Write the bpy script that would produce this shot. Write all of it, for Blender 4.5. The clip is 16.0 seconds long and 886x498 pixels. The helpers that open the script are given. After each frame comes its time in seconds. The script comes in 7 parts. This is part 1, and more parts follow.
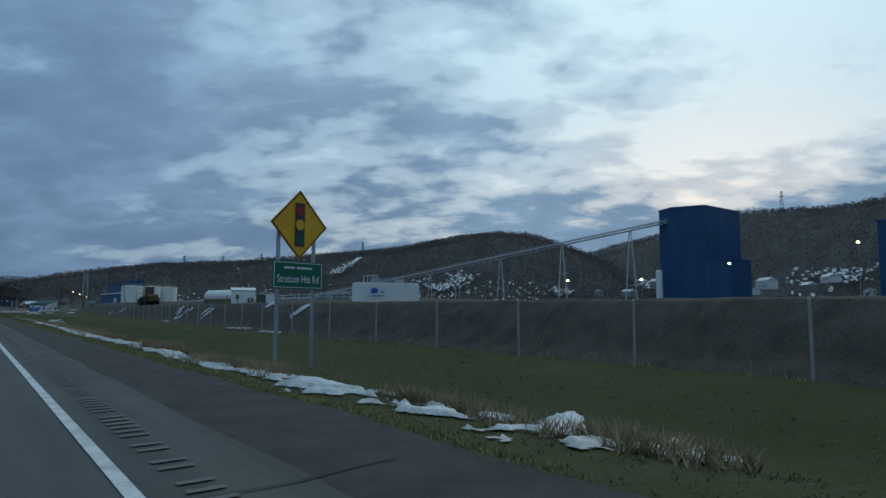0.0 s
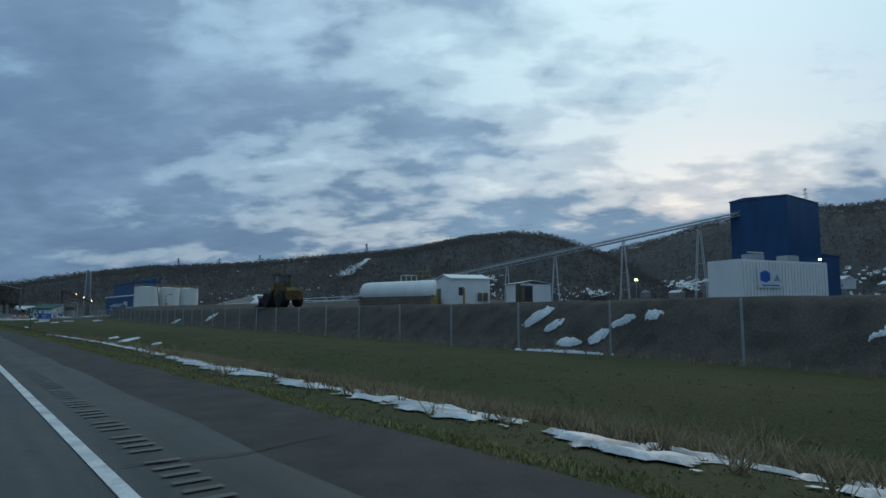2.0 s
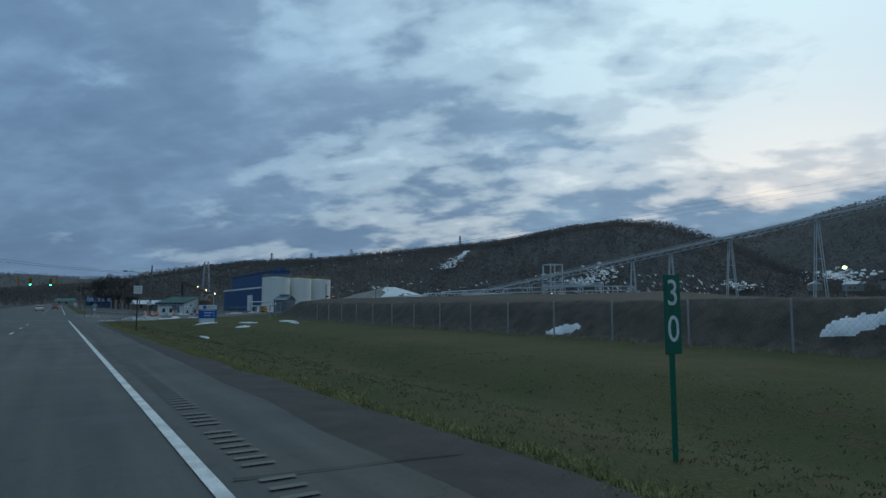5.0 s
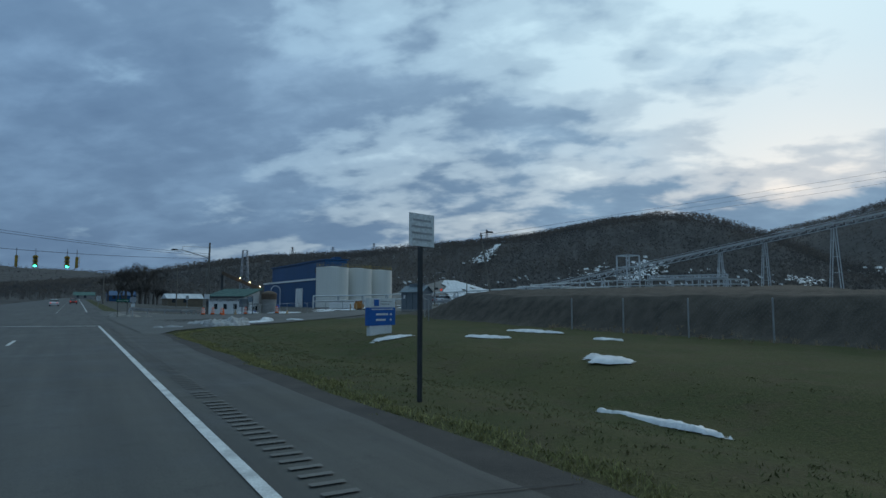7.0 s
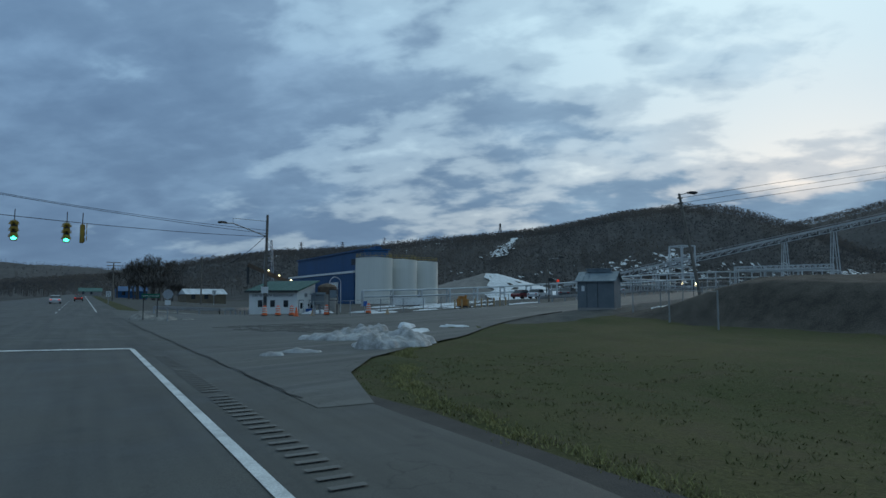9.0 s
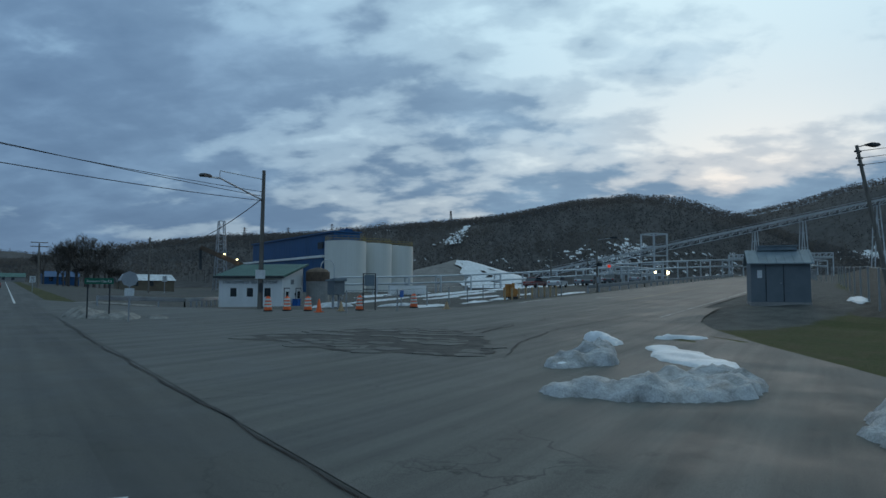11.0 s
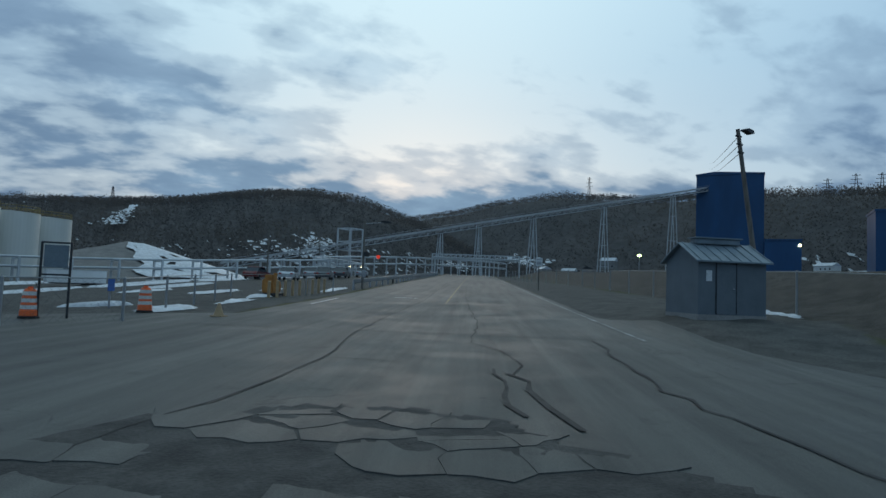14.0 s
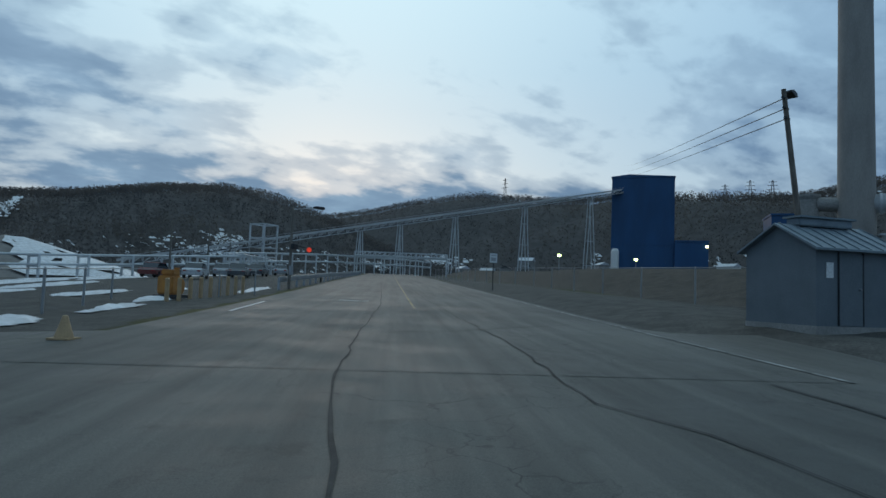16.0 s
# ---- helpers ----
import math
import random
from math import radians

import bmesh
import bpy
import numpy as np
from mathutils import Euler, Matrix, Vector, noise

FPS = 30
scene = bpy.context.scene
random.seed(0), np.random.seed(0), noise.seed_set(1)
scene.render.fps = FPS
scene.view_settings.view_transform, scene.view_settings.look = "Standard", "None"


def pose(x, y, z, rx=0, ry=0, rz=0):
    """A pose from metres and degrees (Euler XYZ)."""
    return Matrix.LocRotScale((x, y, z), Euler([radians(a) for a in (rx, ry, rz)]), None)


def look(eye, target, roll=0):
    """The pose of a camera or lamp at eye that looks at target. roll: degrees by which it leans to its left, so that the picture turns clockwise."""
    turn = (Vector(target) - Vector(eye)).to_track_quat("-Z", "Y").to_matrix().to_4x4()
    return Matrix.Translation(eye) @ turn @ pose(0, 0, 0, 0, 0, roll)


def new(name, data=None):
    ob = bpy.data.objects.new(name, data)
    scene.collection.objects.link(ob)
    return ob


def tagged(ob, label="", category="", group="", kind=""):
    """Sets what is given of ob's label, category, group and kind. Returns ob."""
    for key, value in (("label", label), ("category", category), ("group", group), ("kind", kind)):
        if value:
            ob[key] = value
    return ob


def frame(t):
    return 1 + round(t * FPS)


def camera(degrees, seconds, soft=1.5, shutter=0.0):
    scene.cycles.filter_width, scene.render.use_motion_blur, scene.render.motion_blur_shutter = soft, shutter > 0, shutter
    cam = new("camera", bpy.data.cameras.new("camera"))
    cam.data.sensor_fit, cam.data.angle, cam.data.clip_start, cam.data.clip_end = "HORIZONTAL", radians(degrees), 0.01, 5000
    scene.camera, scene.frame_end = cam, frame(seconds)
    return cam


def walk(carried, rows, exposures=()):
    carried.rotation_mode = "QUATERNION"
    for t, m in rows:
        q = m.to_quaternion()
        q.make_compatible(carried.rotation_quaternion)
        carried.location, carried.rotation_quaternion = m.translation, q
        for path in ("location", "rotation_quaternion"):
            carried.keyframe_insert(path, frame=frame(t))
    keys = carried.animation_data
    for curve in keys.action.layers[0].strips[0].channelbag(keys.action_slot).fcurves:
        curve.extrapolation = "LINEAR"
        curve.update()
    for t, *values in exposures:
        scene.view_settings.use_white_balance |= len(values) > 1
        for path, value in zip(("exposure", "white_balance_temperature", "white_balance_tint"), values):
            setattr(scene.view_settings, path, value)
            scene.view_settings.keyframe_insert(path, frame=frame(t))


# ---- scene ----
cam = camera(70.7, 16.0)
PATH = [
    (0, (0.091, 0.000, 1.599), (1.296, 1.585, 1.788), 0.2),
    (0.5, (0.015, 17.538, 1.639), (1.235, 19.112, 1.822), -0.3),
    (1, (0.078, 32.755, 1.596), (1.312, 34.318, 1.78), -0.3),
    (1.5, (0.002, 47.307, 1.628), (1.248, 48.859, 1.829), -0.1),
    (2, (0.033, 59.632, 1.522), (1.270, 61.191, 1.723), -0.1),
    (2.5, (-0.088, 71.882, 1.611), (1.112, 73.470, 1.805), -0.2),
    (3, (0.154, 82.127, 1.583), (1.300, 83.755, 1.774), -0.4),
    (3.5, (-0.074, 91.077, 1.581), (1.011, 92.746, 1.772), -0.4),
    (4, (-0.05, 99.846, 1.557), (1.007, 101.533, 1.746), -0.6),
    (6.5, (0.1, 154.2, 1.696), (1.126, 155.907, 1.876), 0.5),
    (7, (-0.202, 162.694, 1.657), (0.806, 164.412, 1.83), 0.1),
    (7.5, (-0.108, 169.258, 1.564), (0.875, 170.992, 1.728), -0.3),
    (8, (-0.199, 176.863, 1.568), (0.783, 178.597, 1.734), -0.3),
    (10.5, (0.119, 203.781, 1.683), (1.21, 205.451, 1.813), 0.2),
    (11, (0.507, 207.407, 1.652), (1.656, 209.039, 1.774), 0.2),
    (11.5, (0.994, 210.554, 1.629), (2.23, 212.122, 1.747), 0.7),
    (12, (1.718, 213.433, 1.604), (3.053, 214.918, 1.714), 0.7),
    (12.5, (2.682, 216.017, 1.627), (4.136, 217.385, 1.737), 1.8),
    (13, (3.983, 218.339, 1.635), (5.569, 219.552, 1.749), 2.4),
    (13.5, (5.424, 220.494, 1.608), (7.133, 221.525, 1.732), 3.0),
    (14, (6.897, 222.277, 1.592), (8.694, 223.145, 1.713), 2.2),
    (14.5, (8.498, 223.893, 1.538), (10.377, 224.567, 1.655), 1.4),
    (15, (10.251, 225.273, 1.538), (12.176, 225.799, 1.667), 1.2),
    (15.5, (11.65, 226.46, 1.526), (13.559, 227.04, 1.659), 1.2),
    (16, (13.328, 227.605, 1.511), (15.226, 228.222, 1.641), 2.2),
]
walk(cam, [(t, look(eye, target, roll)) for t, eye, target, roll in PATH], [(0.0, 0.0), (16.0, 0.0)])


# ---- world and light ----
GLOW = Vector((0.86, 0.47, 0.10)).normalized()      # where the sun has just gone down


def link(nt, a, b):
    nt.links.new(a, b)


def add_node(nt, kind, **values):
    n = nt.nodes.new(kind)
    for key, value in values.items():
        if key in n.inputs:
            n.inputs[key].default_value = value
    return n


def math_node(nt, op, a, b=None, clamp=False):
    n = nt.nodes.new("ShaderNodeMath")
    n.operation, n.use_clamp = op, clamp
    for k, v in ((0, a), (1, b)):
        if v is None:
            continue
        if isinstance(v, (int, float)):
            n.inputs[k].default_value = v
        else:
            link(nt, v, n.inputs[k])
    return n.outputs[0]


def ramp_node(nt, fac, stops):
    n = nt.nodes.new("ShaderNodeValToRGB")
    els = n.color_ramp.elements
    while len(els) < len(stops):
        els.new(0.5)
    for e, (p, c) in zip(els, stops):
        e.position, e.color = p, (*c, 1)
    link(nt, fac, n.inputs[0])
    return n.outputs[0]


def mix_node(nt, fac, a, b, mode="MIX"):
    n = nt.nodes.new("ShaderNodeMix")
    n.data_type, n.blend_type = "RGBA", mode
    for k, v in ((0, fac), (6, a), (7, b)):
        if isinstance(v, (int, float)):
            n.inputs[k].default_value = v
        elif isinstance(v, tuple):
            n.inputs[k].default_value = (*v, 1)
        else:
            link(nt, v, n.inputs[k])
    return n.outputs[2]


def build_world():
    w = bpy.data.worlds.new("dusk_sky")
    w.use_nodes = True
    scene.world = w
    nt = w.node_tree
    nt.nodes.clear()
    tc = nt.nodes.new("ShaderNodeTexCoord")
    sep = nt.nodes.new("ShaderNodeSeparateXYZ")
    link(nt, tc.outputs["Generated"], sep.inputs[0])
    z = math_node(nt, "MAXIMUM", sep.outputs[2], 0.0)
    # the cloud deck: the direction laid onto a plane overhead
    den = math_node(nt, "ADD", z, 0.30)
    comb = nt.nodes.new("ShaderNodeCombineXYZ")
    link(nt, math_node(nt, "DIVIDE", sep.outputs[0], den), comb.inputs[0])
    link(nt, math_node(nt, "DIVIDE", sep.outputs[1], den), comb.inputs[1])
    mp = nt.nodes.new("ShaderNodeMapping")
    mp.vector_type = "TEXTURE"
    mp.inputs["Rotation"].default_value = (0, 0, radians(-42))
    mp.inputs["Scale"].default_value = (1.35, 1.0, 1)
    mp.inputs["Location"].default_value = (3.1, 1.7, 0)
    link(nt, comb.outputs[0], mp.inputs[0])

    def deck(scale, detail, rough, distort):
        n = add_node(nt, "ShaderNodeTexNoise", Scale=scale, Detail=detail, Roughness=rough, Distortion=distort)
        link(nt, mp.outputs[0], n.inputs["Vector"])
        return n.outputs[0]

    def weigh(*pairs):
        total = None
        for v, k in pairs:
            v = math_node(nt, "MULTIPLY", v, k)
            total = v if total is None else math_node(nt, "ADD", total, v)
        return total

    big, mid, fine = deck(0.75, 2.0, 0.5, 0.2), deck(3.4, 3.0, 0.5, 0.25), deck(9.0, 4.0, 0.55, 0.15)
    dens = weigh((big, 0.30), (mid, 0.44), (fine, 0.26))

    def towards(x, y, zz, power):
        dot = nt.nodes.new("ShaderNodeVectorMath")
        dot.operation = "DOT_PRODUCT"
        link(nt, tc.outputs["Generated"], dot.inputs[0])
        dot.inputs[1].default_value = Vector((x, y, zz)).normalized()
        return math_node(nt, "POWER", math_node(nt, "MAXIMUM", dot.outputs["Value"], 0.0), power)

    near = towards(0.79, 0.50, 0.45, 5.0)          # brightness round the glow
    opened = towards(0.87, 0.20, 0.52, 4.2)       # the deck breaks up towards the east
    closed = towards(-0.25, 0.95, 0.12, 9.0)        # and is thickest down the valley
    # a low dark bank lies over the saddle between the hills
    band = math_node(nt, "SUBTRACT", 1.0, math_node(nt, "MULTIPLY", math_node(nt, "ABSOLUTE", math_node(nt, "SUBTRACT", sep.outputs[2], 0.10)), 11.0), clamp=True)
    bank = math_node(nt, "MULTIPLY", band, towards(0.95, 0.30, 0.09, 7.0))
    thin = math_node(nt, "SUBTRACT", weigh((dens, 1.0), (closed, 0.10), (bank, 0.26)), math_node(nt, "MULTIPLY", opened, 0.15))
    cover = ramp_node(nt, thin, [(0.34, (0, 0, 0)), (0.42, (0.45, 0.45, 0.45)), (0.51, (1, 1, 1))])
    cover.node.color_ramp.interpolation = "EASE"
    sky = nt.nodes.new("ShaderNodeTexSky")
    sky.sky_type, sky.sun_disc = "NISHITA", False
    sky.sun_elevation, sky.sun_rotation = radians(2.0), math.atan2(GLOW.x, GLOW.y)
    clear = mix_node(nt, near, (0.215, 0.38, 0.57), (0.455, 0.655, 0.775))
    clear = mix_node(nt, 0.05, clear, sky.outputs[0], "ADD")
    cloud = mix_node(nt, near, (0.128, 0.228, 0.378), (0.270, 0.410, 0.555))
    # thicker and thinner cells within the deck
    cell = ramp_node(nt, weigh((deck(2.3, 3.0, 0.5, 0.3), 0.6), (fine, 0.4)), [(0.37, (1.40, 1.35, 1.28)), (0.50, (1.0, 1.0, 1.0)), (0.62, (0.82, 0.84, 0.87))])
    cloud = mix_node(nt, 1.0, cloud, cell, "MULTIPLY")
    # low down the deck is seen edge on: darker bellies, brighter gaps
    slant = math_node(nt, "SUBTRACT", 1.0, math_node(nt, "MULTIPLY", z, 3.0), clamp=True)
    cloud = mix_node(nt, math_node(nt, "MULTIPLY", slant, 0.5), cloud, (0.150, 0.235, 0.350))
    clear = mix_node(nt, math_node(nt, "MULTIPLY", math_node(nt, "MULTIPLY", slant, near), 1.0, clamp=True), clear, (0.80, 0.86, 0.87))
    col = mix_node(nt, cover, clear, cloud)
    # warm, thin band close to the horizon towards the glow
    low = math_node(nt, "SUBTRACT", 1.0, math_node(nt, "MULTIPLY", z, 5.0), clamp=True)
    warm = math_node(nt, "MULTIPLY", math_node(nt, "MULTIPLY", low, near), math_node(nt, "SUBTRACT", 1.0, cover))
    col = mix_node(nt, math_node(nt, "MULTIPLY", warm, 0.55, clamp=True), col, (0.74, 0.66, 0.58))
    # an overcast deck is brighter overhead
    lift = ramp_node(nt, z, [(0.0, (0.92, 0.92, 0.92)), (0.28, (1.02, 1.02, 1.02)), (0.5, (1.3, 1.26, 1.2)), (0.78, (2.0, 1.78, 1.44))])
    col = mix_node(nt, 1.0, col, lift, "MULTIPLY")
    bg = nt.nodes.new("ShaderNodeBackground")
    link(nt, col, bg.inputs[0])
    bg.inputs[1].default_value = 1.0
    out = nt.nodes.new("ShaderNodeOutputWorld")
    link(nt, bg.outputs[0], out.inputs[0])


build_world()
sun = new("sun", bpy.data.lights.new("sun", "SUN"))
sun.data.energy, sun.data.angle, sun.data.color = 0.35, radians(25), (1.0, 0.88, 0.78)
sun.matrix_world = look((0, 0, 0), -Vector((0.86, 0.47, 0.22)))

# ---- materials ----
def mat(name, a, b=None, scale=2.0, rough=0.8, metal=0.0, bump=0.15, grain=60.0, rand=0.0, stretch=(1, 1, 1), emit=None, power=0.0, spec=0.4, mask=(0.35, 0.65), fleck=0.25):
    """A surface of two colours blended by a coarse and a fine noise, with fine relief."""
    m = bpy.data.materials.new(name)
    m.use_nodes = True
    nt = m.node_tree
    bs = nt.nodes["Principled BSDF"]
    bs.inputs["Roughness"].default_value, bs.inputs["Metallic"].default_value = rough, metal
    bs.inputs["Specular IOR Level"].default_value = spec
    if b is None:
        b = tuple(v * 0.72 for v in a)
    tc = nt.nodes.new("ShaderNodeTexCoord")
    mp = nt.nodes.new("ShaderNodeMapping")
    mp.inputs["Scale"].default_value = stretch
    link(nt, tc.outputs["Object"], mp.inputs[0])
    n1 = add_node(nt, "ShaderNodeTexNoise", Scale=scale, Detail=6.0, Roughness=0.6)
    n2 = add_node(nt, "ShaderNodeTexNoise", Scale=grain, Detail=3.0, Roughness=0.6)
    for n in (n1, n2):
        link(nt, mp.outputs[0], n.inputs["Vector"])
    f = ramp_node(nt, n1.outputs[0], [(mask[0], (0, 0, 0)), (mask[1], (1, 1, 1))])
    col = mix_node(nt, f, a, b)
    tone = ramp_node(nt, n2.outputs[0], [(0.25, (1 - 1.1 * fleck,) * 3), (0.75, (1 + 0.9 * fleck,) * 3)])
    col = mix_node(nt, 1.0, col, tone, "MULTIPLY")
    if rand:
        oi = nt.nodes.new("ShaderNodeObjectInfo")
        k = ramp_node(nt, oi.outputs["Random"], [(0, (1 - rand,) * 3), (1, (1 + rand,) * 3)])
        col = mix_node(nt, 1.0, col, k, "MULTIPLY")
    link(nt, col, bs.inputs["Base Color"])
    if bump:
        bn = nt.nodes.new("ShaderNodeBump")
        bn.inputs["Strength"].default_value, bn.inputs["Distance"].default_value = bump, 0.02
        link(nt, n2.outputs[0], bn.inputs["Height"])
        link(nt, bn.outputs[0], bs.inputs["Normal"])
    if emit:
        bs.inputs["Emission Color"].default_value, bs.inputs["Emission Strength"].default_value = (*emit, 1), power
    return m


def asphalt(name, light, dark, way, crack):
    """Old asphalt: blotches, wheel-worn streaks along its way, aggregate grain and hair cracks."""
    m = bpy.data.materials.new(name)
    m.use_nodes = True
    nt = m.node_tree
    bs = nt.nodes["Principled BSDF"]
    bs.inputs["Specular IOR Level"].default_value = 0.35
    tc = nt.nodes.new("ShaderNodeTexCoord")

    def noise_of(scale, detail=5.0, rough=0.6, vec=None):
        n = add_node(nt, "ShaderNodeTexNoise", Scale=scale, Detail=detail, Roughness=rough)
        link(nt, vec or tc.outputs["Object"], n.inputs["Vector"])
        return n.outputs[0]

    mp = nt.nodes.new("ShaderNodeMapping")
    mp.vector_type = "TEXTURE"
    mp.inputs["Rotation"].default_value = (0, 0, way)
    mp.inputs["Scale"].default_value = (14.0, 0.55, 1.0)
    link(nt, tc.outputs["Object"], mp.inputs[0])
    streak, blotch, patch, fine = noise_of(1.0, 4.0, 0.6, mp.outputs[0]), noise_of(0.55, 6.0, 0.65), noise_of(0.11, 3.0), noise_of(70.0, 3.0, 0.7)
    mix = math_node(nt, "ADD", math_node(nt, "MULTIPLY", streak, 0.45), math_node(nt, "ADD", math_node(nt, "MULTIPLY", blotch, 0.35), math_node(nt, "MULTIPLY", patch, 0.2)))
    col = mix_node(nt, ramp_node(nt, mix, [(0.41, (0, 0, 0)), (0.59, (1, 1, 1))]), dark, light)
    speck = ramp_node(nt, fine, [(0.25, (0.6, 0.6, 0.6)), (0.5, (1, 1, 1)), (0.78, (1.5, 1.5, 1.48))])
    col = mix_node(nt, 1.0, col, speck, "MULTIPLY")
    stain = ramp_node(nt, noise_of(1.7, 4.0), [(0.60, (1, 1, 1)), (0.72, (0.72, 0.72, 0.72))])
    col = mix_node(nt, 1.0, col, stain, "MULTIPLY")
    # hair cracks along the edges of wandering cells
    warp = nt.nodes.new("ShaderNodeVectorMath")
    warp.operation = "ADD"
    nz = add_node(nt, "ShaderNodeTexNoise", Scale=1.3, Detail=4.0)
    link(nt, tc.outputs["Object"], nz.inputs["Vector"])
    link(nt, tc.outputs["Object"], warp.inputs[0])
    link(nt, nz.outputs["Color"], warp.inputs[1])
    vo = add_node(nt, "ShaderNodeTexVoronoi", Scale=0.33)
    vo.feature = "DISTANCE_TO_EDGE"
    link(nt, warp.outputs[0], vo.inputs["Vector"])
    line = ramp_node(nt, vo.outputs["Distance"], [(0.0, (1, 1, 1)), (0.006, (0, 0, 0))])
    where = ramp_node(nt, noise_of(0.16, 2.0), [(0.50, (0, 0, 0)), (0.60, (crack, crack, crack))])
    col = mix_node(nt, math_node(nt, "MULTIPLY", line, where), col, (0.022, 0.022, 0.022))
    vf = add_node(nt, "ShaderNodeTexVoronoi", Scale=1.5)
    vf.feature = "DISTANCE_TO_EDGE"
    link(nt, warp.outputs[0], vf.inputs["Vector"])
    hair = ramp_node(nt, vf.outputs["Distance"], [(0.0, (1, 1, 1)), (0.022, (0, 0, 0))])
    tired = ramp_node(nt, noise_of(0.23, 3.0), [(0.54, (0, 0, 0)), (0.66, (crack, crack, crack))])
    col = mix_node(nt, math_node(nt, "MULTIPLY", hair, tired), col, (0.026, 0.026, 0.025))
    link(nt, col, bs.inputs["Base Color"])
    link(nt, ramp_node(nt, blotch, [(0.35, (0.62, 0.62, 0.62)), (0.65, (0.86, 0.86, 0.86))]), bs.inputs["Roughness"])
    bn = nt.nodes.new("ShaderNodeBump")
    bn.inputs["Strength"].default_value, bn.inputs["Distance"].default_value = 0.35, 0.012
    link(nt, fine, bn.inputs["Height"])
    link(nt, bn.outputs[0], bs.inputs["Normal"])
    return m


M_ASPHALT = asphalt("old asphalt", (0.090, 0.089, 0.081), (0.055, 0.055, 0.052), radians(90), 0.35)
M_SHOULDER = asphalt("worn shoulder asphalt", (0.084, 0.082, 0.074), (0.046, 0.046, 0.043), radians(90), 0.6)
M_SIDEROAD = asphalt("patched side road asphalt", (0.112, 0.111, 0.101), (0.050, 0.051, 0.048), radians(22.8), 0.9)
M_BROKEN = mat("loose broken road base", (0.072, 0.070, 0.064), (0.030, 0.030, 0.029), scale=2.2, rough=0.95, grain=25, bump=0.8)
M_GRIT = mat("dark roadside grit", (0.058, 0.053, 0.047), (0.032, 0.030, 0.028), scale=1.2, rough=0.95, grain=45, bump=0.5)
M_CRACK = mat("tar filled crack", (0.026, 0.026, 0.026), (0.050, 0.050, 0.048), scale=3, rough=0.85, grain=50, spec=0.25)
M_CRACKED = mat("milled asphalt groove", (0.145, 0.141, 0.130), (0.100, 0.098, 0.090), scale=0.5, rough=0.75, grain=40, spec=0.5)
M_PAINT = mat("worn white road paint", (0.62, 0.63, 0.62), (0.30, 0.30, 0.30), scale=1.6, rough=0.7, grain=50, mask=(0.45, 0.75))
M_WORNPAINT = mat("nearly worn-off road paint", (0.34, 0.34, 0.33), (0.12, 0.12, 0.115), scale=2.2, rough=0.8, grain=40, mask=(0.38, 0.6))
M_YELLOWLINE = mat("worn yellow road paint", (0.26, 0.20, 0.08), (0.10, 0.095, 0.08), scale=1.0, rough=0.7, grain=40)
M_SNOW = mat("old snow", (0.66, 0.69, 0.72), (0.44, 0.46, 0.48), scale=1.1, rough=0.6, grain=25, bump=0.4, fleck=0.1)
M_ICE = mat("grey ditch ice", (0.58, 0.61, 0.64), (0.26, 0.27, 0.27), scale=1.6, rough=0.5, grain=20, bump=0.5)
M_PUMP = mat("weathered orange pump paint", (0.50, 0.22, 0.05), (0.34, 0.15, 0.04), scale=3, rough=0.7)
M_BOLLARD = mat("faded tan paint", (0.46, 0.32, 0.18), (0.36, 0.25, 0.14), scale=3, rough=0.7)
M_SOILEDSNOW = mat("soil covered snow", (0.26, 0.25, 0.235), (0.11, 0.105, 0.095), scale=2.0, rough=0.85, grain=14, bump=0.7)
M_BRUSH = mat("dark bare brush", (0.105, 0.092, 0.082), (0.072, 0.064, 0.058), scale=2.0, rough=0.95, grain=20)
M_POST = mat("dull galvanised post", (0.34, 0.35, 0.35), (0.26, 0.265, 0.265), scale=1.5, rough=0.6, metal=0.2, bump=0)
M_DIRTYSNOW = mat("dirty ploughed snow", (0.42, 0.43, 0.44), (0.20, 0.197, 0.19), scale=3.2, rough=0.75, grain=30, bump=0.8, mask=(0.36, 0.68))
M_BLUE = mat("blue metal cladding", (0.014, 0.080, 0.20), (0.011, 0.062, 0.155), scale=0.12, rough=0.45, grain=6, bump=0.05, stretch=(1, 1, 0.3), fleck=0.07)
M_WHITE = mat("white painted metal", (0.80, 0.80, 0.78), (0.71, 0.71, 0.68), scale=0.5, rough=0.5, grain=12, bump=0.05, stretch=(1, 1, 0.25), fleck=0.06)
M_TANK = mat("off white tank paint", (0.74, 0.73, 0.67), (0.66, 0.65, 0.59), scale=0.3, rough=0.55, grain=0.04, bump=0.02, stretch=(1, 1, 0.15), fleck=0.05)
M_STEEL = mat("galvanised steel", (0.42, 0.44, 0.46), (0.30, 0.32, 0.34), scale=1.0, rough=0.45, metal=0.6, grain=30, bump=0.05)
M_NET = mat("weathered wire", (0.20, 0.20, 0.20), (0.13, 0.13, 0.13), scale=1.0, rough=0.6, metal=0.3, bump=0)
M_PALESTEEL = mat("pale grey painted steel", (0.58, 0.60, 0.61), (0.46, 0.48, 0.49), scale=0.5, rough=0.6, grain=15, bump=0.05, fleck=0.1)
M_DARKSTEEL = mat("dark steel", (0.06, 0.065, 0.07), (0.035, 0.037, 0.04), scale=2, rough=0.55, metal=0.4, grain=30)
M_RUST = mat("rusty steel", (0.15, 0.105, 0.075), (0.085, 0.06, 0.045), scale=2.5, rough=0.85, grain=30)
